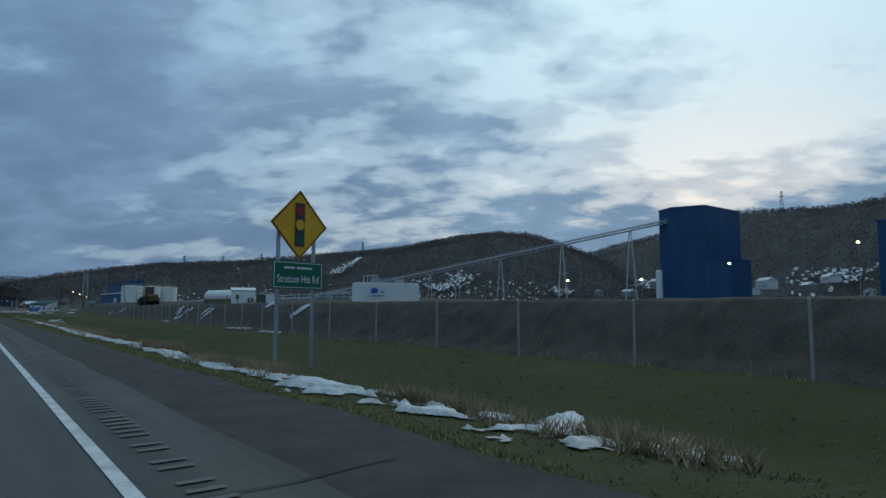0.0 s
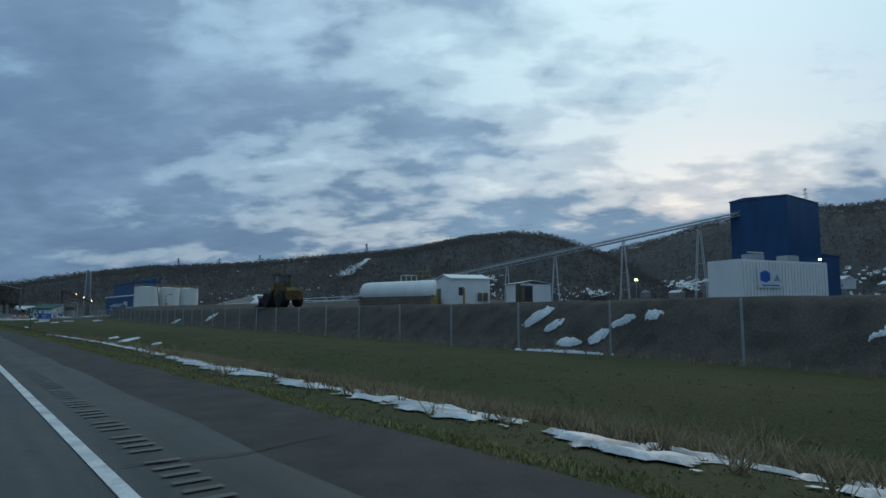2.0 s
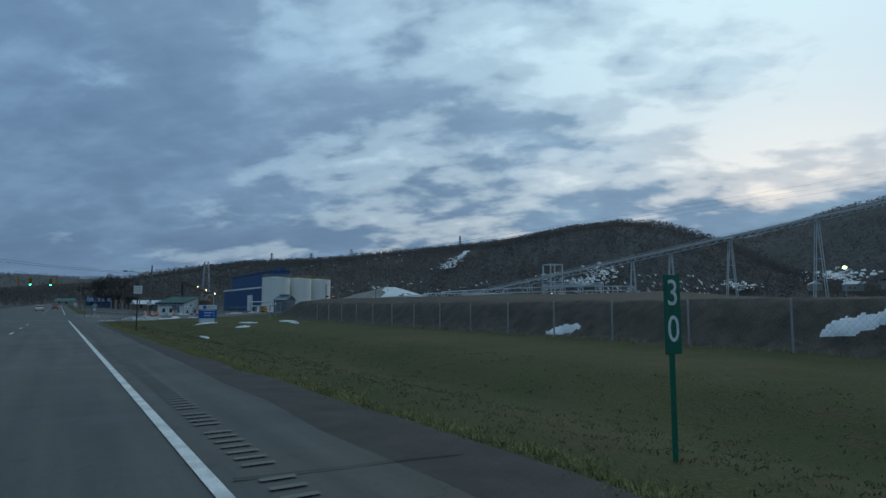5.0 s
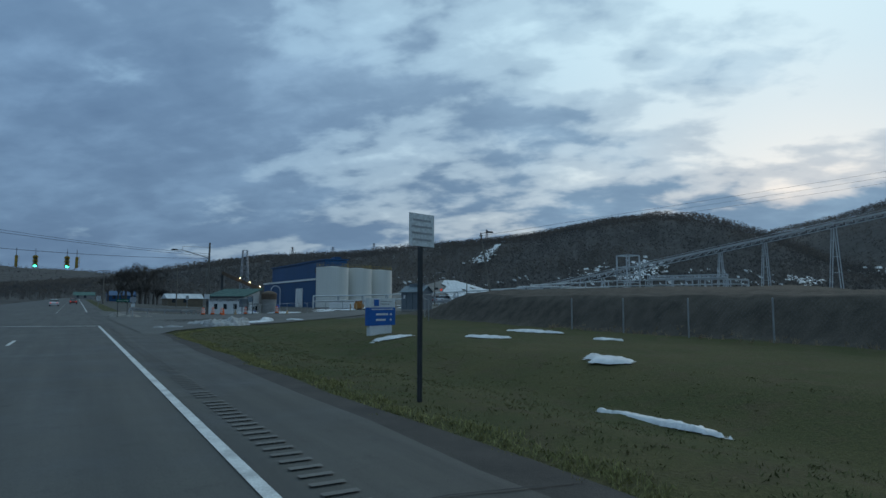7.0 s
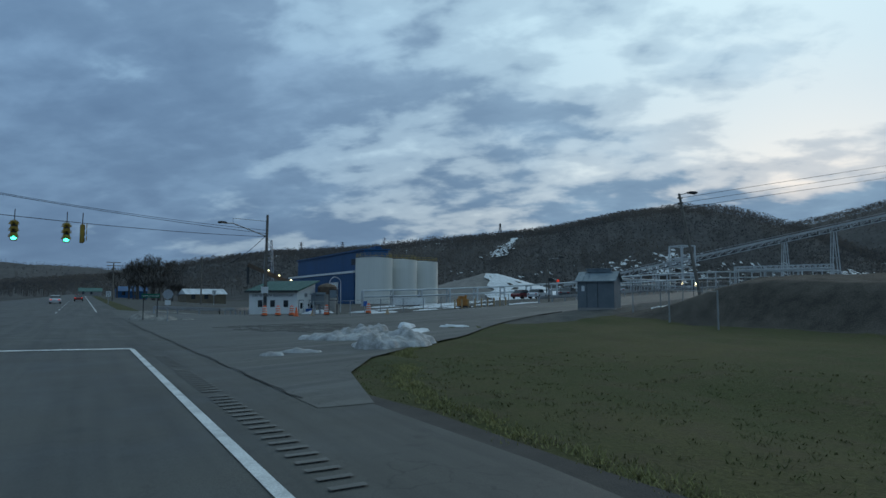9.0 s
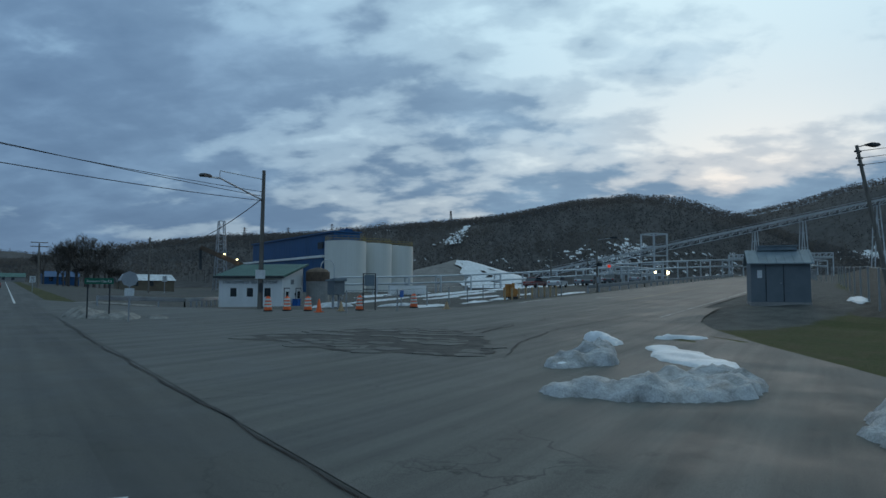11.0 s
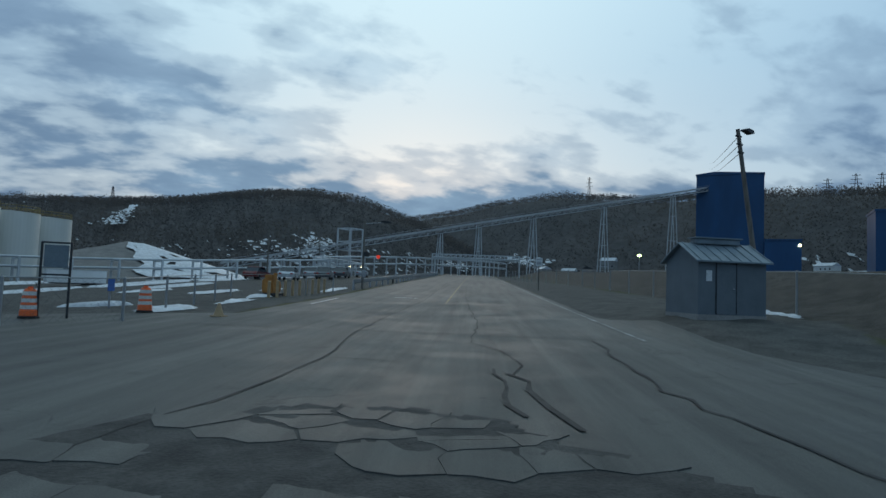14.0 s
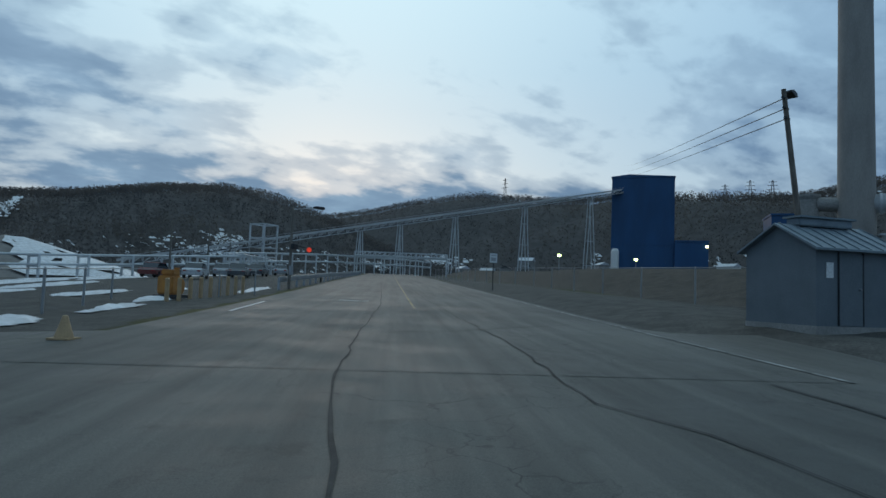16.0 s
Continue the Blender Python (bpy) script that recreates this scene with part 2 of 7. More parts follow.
M_WOODPOLE = mat("weathered pole wood", (0.21, 0.19, 0.165), (0.125, 0.112, 0.098), scale=2.0, rough=0.9, grain=25, stretch=(4, 4, 0.4), bump=0.4)
M_SHEDBLUE = mat("blue grey shed paint", (0.150, 0.178, 0.198), (0.122, 0.148, 0.166), scale=1.2, rough=0.7, grain=25, fleck=0.12)
M_SHEDROOF = mat("grey roof sheet", (0.20, 0.25, 0.28), (0.14, 0.18, 0.21), scale=1.5, rough=0.5, grain=20, fleck=0.12)
M_GREENROOF = mat("green metal roof", (0.045, 0.13, 0.11), (0.035, 0.10, 0.085), scale=0.8, rough=0.5, grain=10, fleck=0.1)
M_CONCRETE = mat("grey concrete", (0.33, 0.32, 0.30), (0.24, 0.235, 0.22), scale=0.8, rough=0.9, grain=25)
M_STACK = mat("stack concrete", (0.34, 0.32, 0.29), (0.27, 0.25, 0.23), scale=0.10, rough=0.9, grain=2, bump=0.1, stretch=(1, 1, 0.3), fleck=0.12)
M_GLASS = mat("dark window glass", (0.020, 0.028, 0.036), (0.014, 0.02, 0.028), scale=1, rough=0.08, bump=0.0, spec=0.8)
M_ORANGE = mat("orange plastic", (0.92, 0.17, 0.045), (0.78, 0.14, 0.04), scale=3, rough=0.55, grain=25)
M_REFLECT = mat("white reflective band", (0.75, 0.75, 0.72), (0.6, 0.6, 0.57), scale=3, rough=0.4, grain=25)
M_BLACK = mat("black rubber", (0.016, 0.016, 0.016), (0.026, 0.025, 0.024), scale=4, rough=0.85, grain=30)
M_SIGNGREEN = mat("green sign sheeting", (0.005, 0.125, 0.075), (0.004, 0.105, 0.065), scale=2, rough=0.45, grain=20, bump=0)
M_SIGNYELLOW = mat("yellow sign sheeting", (0.80, 0.40, 0.01), (0.70, 0.34, 0.01), scale=2, rough=0.45, grain=20, bump=0)
M_SIGNWHITE = mat("white sign sheeting", (0.70, 0.72, 0.72), (0.6, 0.62, 0.62), scale=2, rough=0.5, grain=20, bump=0)
M_SIGNBLUE = mat("blue sign panel", (0.012, 0.12, 0.42), (0.010, 0.10, 0.36), scale=2, rough=0.4, grain=20, bump=0)
M_GREYBAR = mat("faded grey lettering", (0.40, 0.41, 0.42), rough=0.7, bump=0)
M_REDSIGN = mat("red sign disc", (0.35, 0.02, 0.015), rough=0.45, bump=0)
M_GREENDISC = mat("dark green sign disc", (0.01, 0.10, 0.055), rough=0.45, bump=0)
M_LOADER = mat("dirty yellow loader paint", (0.20, 0.105, 0.022), (0.055, 0.036, 0.018), scale=1.5, rough=0.7, grain=20)
M_YELLOWRAIL = mat("yellow handrail paint", (0.36, 0.25, 0.05), (0.24, 0.17, 0.04), scale=2, rough=0.6)
M_GRAVEL = mat("grey gravel heap", (0.22, 0.205, 0.19), (0.15, 0.14, 0.13), scale=0.35, rough=0.95, grain=8, bump=0.6)
M_BRICKTAN = mat("tan skirting", (0.20, 0.16, 0.11), (0.14, 0.11, 0.08), scale=1.0, rough=0.9, grain=20)
M_LAMPWARM = mat("lit lamp lens", (0.9, 0.8, 0.6), emit=(1.0, 0.82, 0.45), power=9.0, bump=0)
M_LAMPGREEN = mat("lit green signal lens", (0.1, 0.8, 0.5), emit=(0.05, 1.0, 0.62), power=7.0, bump=0)
M_LAMPRED = mat("lit red signal lens", (0.6, 0.06, 0.04), emit=(1.0, 0.07, 0.03), power=0.45, bump=0)
M_LAMPYG = mat("lit mercury lamp", (0.8, 0.9, 0.5), emit=(0.75, 1.0, 0.35), power=9.0, bump=0)
M_SIGHOUSE = mat("yellow signal housing", (0.42, 0.26, 0.03), (0.3, 0.19, 0.03), rough=0.5)
M_BARK = mat("bare winter bark", (0.105, 0.090, 0.080), (0.065, 0.058, 0.053), scale=2.0, rough=0.95, grain=20, rand=0.0)
M_WIRE = mat("black cable", (0.02, 0.02, 0.022), rough=0.7, bump=0)
M_EDGEGRASS = mat("pale grass at the road edge", (0.30, 0.27, 0.11), (0.20, 0.19, 0.075), scale=0.8, rough=0.95, grain=12)
M_DRYGRASS = mat("dry straw grass", (0.36, 0.27, 0.16), (0.24, 0.175, 0.105), scale=1.5, rough=0.95, grain=20)
M_BLADES = mat("short roadside grass", (0.100, 0.110, 0.042), (0.160, 0.142, 0.066), scale=0.6, rough=0.95, grain=10)


def ground_material():
    m = bpy.data.materials.new("ground")
    m.use_nodes = True
    nt = m.node_tree
    bs = nt.nodes["Principled BSDF"]
    bs.inputs["Roughness"].default_value = 0.95
    bs.inputs["Specular IOR Level"].default_value = 0.15
    tc = nt.nodes.new("ShaderNodeTexCoord")

    def noise_of(scale, detail=5.0):
        n = add_node(nt, "ShaderNodeTexNoise", Scale=scale, Detail=detail, Roughness=0.62)
        link(nt, tc.outputs["Object"], n.inputs["Vector"])
        return n.outputs[0]

    big, mid, small = noise_of(0.13), noise_of(1.1), noise_of(14.0)
    grass = mix_node(nt, ramp_node(nt, big, [(0.36, (0, 0, 0)), (0.64, (1, 1, 1))]), (0.048, 0.058, 0.020), (0.078, 0.073, 0.030))
    grass = mix_node(nt, ramp_node(nt, mid, [(0.48, (0, 0, 0)), (0.72, (1, 1, 1))]), grass, (0.075, 0.062, 0.034))
    soil = mix_node(nt, ramp_node(nt, mid, [(0.38, (0, 0, 0)), (0.66, (1, 1, 1))]), (0.092, 0.081, 0.068), (0.050, 0.045, 0.039))
    yard = mix_node(nt, ramp_node(nt, mid, [(0.38, (0, 0, 0)), (0.66, (1, 1, 1))]), (0.105, 0.102, 0.094), (0.066, 0.065, 0.061))
    wood = mix_node(nt, ramp_node(nt, noise_of(0.02), [(0.40, (0, 0, 0)), (0.62, (1, 1, 1))]), (0.060, 0.050, 0.042), (0.038, 0.034, 0.031))

    def attr(name, scatter):
        a = nt.nodes.new("ShaderNodeAttribute")
        a.attribute_name = name
        v = math_node(nt, "ADD", a.outputs["Fac"], math_node(nt, "MULTIPLY", math_node(nt, "SUBTRACT", mid, 0.5), scatter))
        return ramp_node(nt, v, [(0.40, (0, 0, 0)), (0.60, (1, 1, 1))])

    col = mix_node(nt, attr("soil", 0.6), grass, soil)
    col = mix_node(nt, attr("yard", 0.6), col, yard)
    col = mix_node(nt, attr("wood", 0.4), col, wood)
    tone = ramp_node(nt, small, [(0.25, (0.6, 0.6, 0.6)), (0.75, (1.35, 1.35, 1.35))])
    col = mix_node(nt, 1.0, col, tone, "MULTIPLY")
    link(nt, col, bs.inputs["Base Color"])
    bn = nt.nodes.new("ShaderNodeBump")
    bn.inputs["Strength"].default_value, bn.inputs["Distance"].default_value = 0.8, 0.06
    link(nt, small, bn.inputs["Height"])
    link(nt, bn.outputs[0], bs.inputs["Normal"])
    return m


M_GROUND = ground_material()

# ---- building helpers ----
def part(name, bm, material, parent=None, label="", smooth=False):
    """Links a bmesh as one mesh object, under a thing or a part if one is given."""
    me = bpy.data.meshes.new(name)
    bm.to_mesh(me)
    bm.free()
    me.materials.append(material)
    if smooth:
        me.shade_smooth()
    ob = new(name, me)
    if parent:
        ob.parent = parent
    if label:
        ob["label"] = label
    return ob


def sheet(name, verts, faces, material, parent=None, smooth=False):
    me = bpy.data.meshes.new(name)
    me.from_pydata([tuple(v) for v in verts], [], [tuple(f) for f in faces])
    me.update()
    me.materials.append(material)
    if smooth:
        me.shade_smooth()
    ob = new(name, me)
    if parent:
        ob.parent = parent
    return ob


def thing(name, label, category, at=(0, 0, 0), turn=0.0, group="", kind=""):
    ob = new(name)
    ob.empty_display_size = 0.3
    ob.location, ob.rotation_euler = at, (0, 0, radians(turn))
    return tagged(ob, label, category, group, kind)


def add_box(bm, lo, hi, m=None, bevel=0.0):
    r = bmesh.ops.create_cube(bm, size=1.0)
    c = [(a + b) / 2 for a, b in zip(lo, hi)]
    s = [b - a for a, b in zip(lo, hi)]
    mm = Matrix.Translation(c) @ Matrix.Diagonal((*s, 1))
    bmesh.ops.transform(bm, matrix=(m @ mm) if m else mm, verts=r["verts"])
    if bevel:
        edges = list({e for v in r["verts"] for e in v.link_edges})
        bmesh.ops.bevel(bm, geom=edges, offset=bevel, segments=2, affect="EDGES")
    return bm


def box(lo, hi, m=None, bevel=0.0):
    return add_box(bmesh.new(), lo, hi, m, bevel)


def add_rod(bm, a, b, r0, r1=None, sides=8):
    a, b = Vector(a), Vector(b)
    d = b - a
    m = Matrix.Translation((a + b) / 2) @ d.to_track_quat("Z", "Y").to_matrix().to_4x4()
    bmesh.ops.create_cone(bm, cap_ends=True, segments=sides, radius1=r0, radius2=r0 if r1 is None else r1, depth=d.length, matrix=m)
    return bm


def rod(a, b, r0, r1=None, sides=8):
    return add_rod(bmesh.new(), a, b, r0, r1, sides)


def add_bar(bm, a, b, w, h=None):
    """A square bar from a to b."""
    a, b = Vector(a), Vector(b)
    d = b - a
    m = Matrix.Translation((a + b) / 2) @ d.to_track_quat("Z", "Y").to_matrix().to_4x4() @ Matrix.Diagonal((w, h or w, d.length, 1))
    bmesh.ops.create_cube(bm, size=1.0, matrix=m)
    return bm


def prism(points, lo, hi, axis="x"):
    """A solid from a closed outline, drawn out along an axis. axis x: points are (y, z); axis y: (x, z); axis z: (x, y)."""
    def put(p, v):
        return {"x": (v, p[0], p[1]), "y": (p[0], v, p[1]), "z": (p[0], p[1], v)}[axis]
    bm = bmesh.new()
    a = [bm.verts.new(put(p, lo)) for p in points]
    b = [bm.verts.new(put(p, hi)) for p in points]
    n = len(points)
    bm.faces.new(a)
    bm.faces.new(b[::-1])
    for i in range(n):
        bm.faces.new((a[i], b[i], b[(i + 1) % n], a[(i + 1) % n]))
    bmesh.ops.recalc_face_normals(bm, faces=bm.faces)
    return bm


def lettering(name, text, size, m, material, parent, depth=0.004, wide=None):
    cu = bpy.data.curves.new(name, "FONT")
    cu.body, cu.size, cu.extrude, cu.align_x, cu.align_y = text, size, depth, "CENTER", "CENTER"
    cu.materials.append(material)
    tmp = bpy.data.objects.new(name, cu)
    scene.collection.objects.link(tmp)
    bpy.context.view_layer.update()
    me = bpy.data.meshes.new_from_object(tmp)
    bpy.data.objects.remove(tmp)
    xs = [v.co.x for v in me.vertices]
    k = wide / (max(xs) - min(xs)) if wide else 1.0
    me.transform(m @ Matrix.Diagonal((k, 1, 1, 1)))
    ob = new(name, me)
    ob.parent = parent
    return ob


def cable(name, a, b, sag, r, label, parent=None, group="overhead cables"):
    a, b = Vector(a), Vector(b)
    cu = bpy.data.curves.new(name, "CURVE")
    cu.dimensions, cu.bevel_depth, cu.bevel_resolution = "3D", r, 1
    sp = cu.splines.new("POLY")
    sp.points.add(16)
    for i in range(17):
        f = i / 16
        p = a.lerp(b, f) - Vector((0, 0, 4 * sag * f * (1 - f)))
        sp.points[i].co = (*p, 1)
    cu.materials.append(M_WIRE)
    tmp = bpy.data.objects.new(name, cu)
    scene.collection.objects.link(tmp)
    bpy.context.view_layer.update()
    me = bpy.data.meshes.new_from_object(tmp)
    bpy.data.objects.remove(tmp)
    ob = new(name, me)
    if parent:
        ob.parent = parent
        return ob
    return tagged(ob, label, "cable", group)


# ---- lie of the land ----
UX, UY = 0.922, 0.387                       # the side road's way
OX, OY = 13.3, 227.6                        # its origin


def step01(a, b, v):
    t = np.clip((v - a) / (b - a), 0, 1)
    return t * t * (3 - 2 * t)


def soft(v, k=6.0):
    return k * np.log1p(np.exp(np.clip(v / k, -30, 30)))


def along(x, y):
    return (x - OX) * UX + (y - OY) * UY, -(x - OX) * UY + (y - OY) * UX


def road_at(s, n):
    return OX + s * UX - n * UY, OY + s * UY + n * UX


def bank_foot(y):
    return 15.8 + np.maximum(0, y - 40) * 0.070


def height(x, y):
    """The ground's height at a place."""
    x, y = np.asarray(x, float), np.asarray(y, float)
    s, n = along(x, y)
    fade = 1 - 0.85 * step01(10, 60, n)
    rise = (0.030 * soft(s) * (1 - step01(250, 600, s)) + 7.5 * step01(250, 600, s)) * fade
    rise = rise * step01(4.3, 12, x) * (1 - step01(22, 75, -n))
    ditch = -0.65 * np.exp(-((x - 9.8) / 2.6) ** 2) * (1 - step01(186, 206, y))
    top = 2.0 + 0.1 * step01(120, 200, y)
    bank = top * np.minimum(step01(0.3, 3.0, x - bank_foot(y)), step01(0.3, 9.0, -(n + 14.2)))
    shelf = 0.42 * step01(7.5, 10.0, -n) * step01(6, 14, s) * (1 - step01(60, 110, s))
    dip = -1.1 * np.exp(-((x - 26) ** 2 + (y - 276) ** 2) / 20.0 ** 2) * step01(5, 12, x)
    far = 0.012 * np.clip(y - 250, 0, 400) * (1 - step01(4, 40, np.abs(x)))
    return rise + ditch + bank + shelf + dip + far


def ground_z(x, y):
    return float(height(x, y))


def steps(*spans):
    out = [spans[0][0]]
    for a, b, d in spans:
        k = max(1, round((b - a) / d))
        out += [a + (b - a) * (i + 1) / k for i in range(k)]
    return np.array(out)


def build_ground():
    xs = steps((-2600, -400, 200), (-400, -60, 34), (-60, -18, 6), (-18, 4, 2.2), (4, 44, 0.8), (44, 100, 4), (100, 460, 15), (460, 3000, 130))
    ys = steps((-2200, -300, 200), (-300, -20, 20), (-20, 262, 1.5), (262, 330, 3), (330, 620, 12), (620, 3200, 130))
    gx, gy = np.meshgrid(xs, ys)
    gz = height(gx, gy)
    rng = np.random.RandomState(3)
    rough = rng.normal(0, 1, gx.shape) * 0.035 * (gx > 6.5) * (gx < 60) * (gy < 262)
    s, n = along(gx, gy)
    onroad = ((n > -9) & (n < 8) & (gx > 3)) | (gx < 5.4) | ((gy > 205) & (gy < 262) & (gx < 26) & (n > -9))
    gz = gz + np.where(onroad, 0, rough) - 0.03
    w, hgt = len(xs), len(ys)
    verts = np.stack([gx, gy, gz], -1).reshape(-1, 3)
    idx = np.arange(w * hgt).reshape(hgt, w)
    faces = np.stack([idx[:-1, :-1], idx[:-1, 1:], idx[1:, 1:], idx[1:, :-1]], -1).reshape(-1, 4)
    me = bpy.data.meshes.new("ground")
    me.from_pydata(verts.tolist(), [], faces.tolist())
    me.materials.append(M_GROUND)
    me.shade_smooth()
    d = np.minimum(gx - bank_foot(gy), -(n + 14.2))
    soil = step01(-0.4, 0.6, d)
    yard = np.maximum(step01(5.5, 7.0, n) * (gx > 6), 0)
    yard = np.maximum(yard, step01(20, 23, gx) * step01(217.5, 220, gy) * (1 - step01(228, 234, gy)) * (1 - step01(0, 1.2, d)))
    yard = np.maximum(yard, step01(-15.0, -13.0, n) * (1 - step01(-8, -6.5, n)) * step01(8, 14, s))
    wood = step01(300, 420, np.hypot(gx - 10, gy - 150))
    for key, val in (("soil", soil), ("yard", yard), ("wood", wood)):
        a = me.attributes.new(key, "FLOAT", "POINT")
        a.data.foreach_set("value", val.reshape(-1).astype(np.float32))
    tagged(new("ground", me), "mown verge, ditch, bare earth bank and dirt yard", "ground", kind="structure")


build_ground()


def ribbon(name, xs_of, ts, lift, material, parent=None):
    """A strip over the ground; xs_of(t) gives the places across it at t."""
    verts, faces = [], []
    for t in ts:
        row = xs_of(t)
        for x, y in row:
            verts.append((x, y, ground_z(x, y) + lift))
    w = len(xs_of(ts[0]))
    for i in range(len(ts) - 1):
        for j in range(w - 1):
            a = i * w + j
            faces.append((a, a + 1, a + w + 1, a + w))
    return sheet(name, verts, faces, material, parent)


HY = list(steps((-300, 0, 20), (0, 300, 3), (300, 900, 20)))
highway = tagged(ribbon("road", lambda t: [(x, t) for x in (-19.0, -12.0, -6.0, -2.3, 1.30)], HY, 0.02, M_ASPHALT), "grey worn asphalt of a four-lane highway", "road", kind="structure")


def shoulder_edge(y):
    """Where the shoulder's asphalt ends, a little ragged."""
    return float(np.interp(y, (0, 100, 160, 188, 198), (2.75, 2.85, 3.35, 3.5, 3.8))) + 0.05 * math.sin(y * 1.3) + 0.03 * math.sin(y * 3.1)


def grass_edge(y):
    return float(np.interp(y, (0, 100, 160, 204), (4.75, 4.55, 3.98, 4.15))) + 0.12 * math.sin(y * 0.9) + 0.08 * math.sin(y * 2.3)


tagged(ribbon("shoulder", lambda t: [(x, t) for x in (1.30, 2.1, shoulder_edge(t))], HY, 0.016, M_SHOULDER), "darker worn asphalt shoulder beside the highway", "shoulder", kind="structure")
tagged(ribbon("verge", lambda t: [(shoulder_edge(t), t), (grass_edge(t), t)], [y for y in HY if y < 204], 0.012, M_GRIT), "dark grit strip along the grass", "verge", kind="structure")


# the wide mouth of the side road, by rows across from the highway's edge
MOUTH = ((199, 3.8), (203, 5.0), (206, 6.8), (209, 9.8), (212.3, 13.7), (216.7, 17.7), (220, 21), (222.5, 24), (225, 30), (228, 33), (232, 33), (236, 26), (239.5, 21.8), (241.5, 18.6),
         (244, 15.4), (248, 13.2), (254, 12.6), (260, 9.5), (268, 6.0), (276, 3.8))


def mouth_row(t):
    r = float(np.interp(t, [m[0] for m in MOUTH], [m[1] for m in MOUTH]))
    return [(2.9 + (r - 2.9) * k / 9, t) for k in range(10)]


tagged(ribbon("road_mouth", mouth_row, list(steps((199, 276, 1.0))), 0.024, M_SIDEROAD), "worn asphalt where the access road meets the highway", "road", kind="structure")
SS = list(steps((9, 60, 1.5), (60, 420, 12)))


def across(s):
    return [road_at(s, -7.4 + 13.1 * k / 6) for k in range(7)]


side_road = tagged(ribbon("side_road", across, SS, 0.030, M_SIDEROAD), "cracked pale asphalt of the plant's access road", "road", kind="structure")


def stroke(name, pts, width, lift, material, parent, ragged=0.0, seed=1):
    """A flat line along points on the ground."""
    rng = random.Random(seed)
    verts, faces = [], []
    fine = []
    for (x0, y0), (x1, y1) in zip(pts, pts[1:]):
        k = max(1, int(math.hypot(x1 - x0, y1 - y0) / (0.6 if ragged else 4.0)))
        fine += [(x0 + (x1 - x0) * i / k, y0 + (y1 - y0) * i / k) for i in range(k)]
    fine.append(pts[-1])
    for i, (x, y) in enumerate(fine):
        a, b = fine[max(0, i - 1)], fine[min(len(fine) - 1, i + 1)]
        d = Vector((b[0] - a[0], b[1] - a[1])).normalized()
        w = width * (1 + rng.uniform(-0.5, 0.5) * (ragged > 0)) / 2
        ox, oy = rng.uniform(-ragged, ragged), rng.uniform(-ragged, ragged)
        for sg in (-1, 1):
            px, py = x + ox - d.y * w * sg, y + oy + d.x * w * sg
            verts.append((px, py, ground_z(px, py) + lift))
    for i in range(len(fine) - 1):
        faces.append((2 * i, 2 * i + 1, 2 * i + 3, 2 * i + 2))
    return sheet(name, verts, faces, material, parent)


# lane markings
stroke("edge_line", [(1.30, -300), (1.30, 0), (1.30, 212.5)], 0.14, 0.032, M_PAINT, highway)
stroke("edge_line", [(1.36, 268), (1.4, 600)], 0.14, 0.032, M_PAINT, highway)
stroke("stop_bar", [(1.30, 212.6), (-5.7, 214.6)], 0.45, 0.036, M_PAINT, highway)
for k in range(-4, 34):
    if k != 18 and not 205 < k * 12.2 < 262:
        stroke("lane_dash", [(-2.35, k * 12.2 - 3.6), (-2.35, k * 12.2)], 0.13, 0.032, M_PAINT, highway)
stroke("lane_line", [(-5.9, -300), (-5.9, 214)], 0.12, 0.032, M_YELLOWLINE, highway)


def on_side(pts):
    return [road_at(s, n) for s, n in pts]


stroke("edge_line", on_side([(9.0, -7.05), (16, -7.0), (60, -6.9), (180, -6.8)]), 0.11, 0.042, M_WORNPAINT, side_road)
stroke("edge_line", on_side([(20, 4.9), (26, 5.0)]), 0.10, 0.042, M_PAINT, side_road)
stroke("centre_line", on_side([(24, -1.0), (60, -0.9), (160, -0.9)]), 0.10, 0.042, M_YELLOWLINE, side_road)
stroke("stop_line", on_side([(28.5, 0.9), (28.5, 2.2)]), 0.25, 0.042, M_PAINT, side_road)

# ---- wooded hills ----
# ridge lines: bearing in degrees from north, distance, height
RIDGE_NEAR = ((-6, 1500, 30), (2, 1450, 48), (7, 1380, 66), (9.5, 1345, 77), (13, 1300, 87), (19, 1258, 90), (23, 1230, 95), (27, 1190, 103), (33, 1140, 111), (36.5, 1118, 121), (39, 1110, 129), (42.3, 1110, 133),
              (45, 1100, 126), (48, 1090, 110), (50.2, 1080, 93), (54, 1070, 56), (58, 1060, 18), (62, 1050, 4))
RIDGE_FAR = ((40, 1500, 20), (46, 1450, 66), (50, 1400, 116), (53, 1350, 134), (58.6, 1240, 153), (64, 1140, 160), (68, 1060, 151), (74, 960, 142), (79, 885, 130), (85, 817, 124),
             (90, 775, 134), (94, 750, 136), (98, 720, 122), (104, 700, 108), (112, 700, 96), (125, 720, 70), (140, 760, 30))
RIDGE_WEST = ((-40, 2300, 60), (-25, 2300, 96), (-14, 2200, 120), (-6, 2150, 104), (0, 2100, 92), (8, 2050, 84), (16, 2000, 40))


def ridge_at(ridge, bearing):
    bs = [r[0] for r in ridge]
    return np.interp(bearing, bs, [r[1] for r in ridge]), np.interp(bearing, bs, [r[2] for r in ridge])


M_HILL = mat("leaf litter under a bare wood", (0.116, 0.108, 0.104), (0.092, 0.088, 0.086), scale=0.012, rough=1.0, grain=0.10, bump=0.0, spec=0.05)


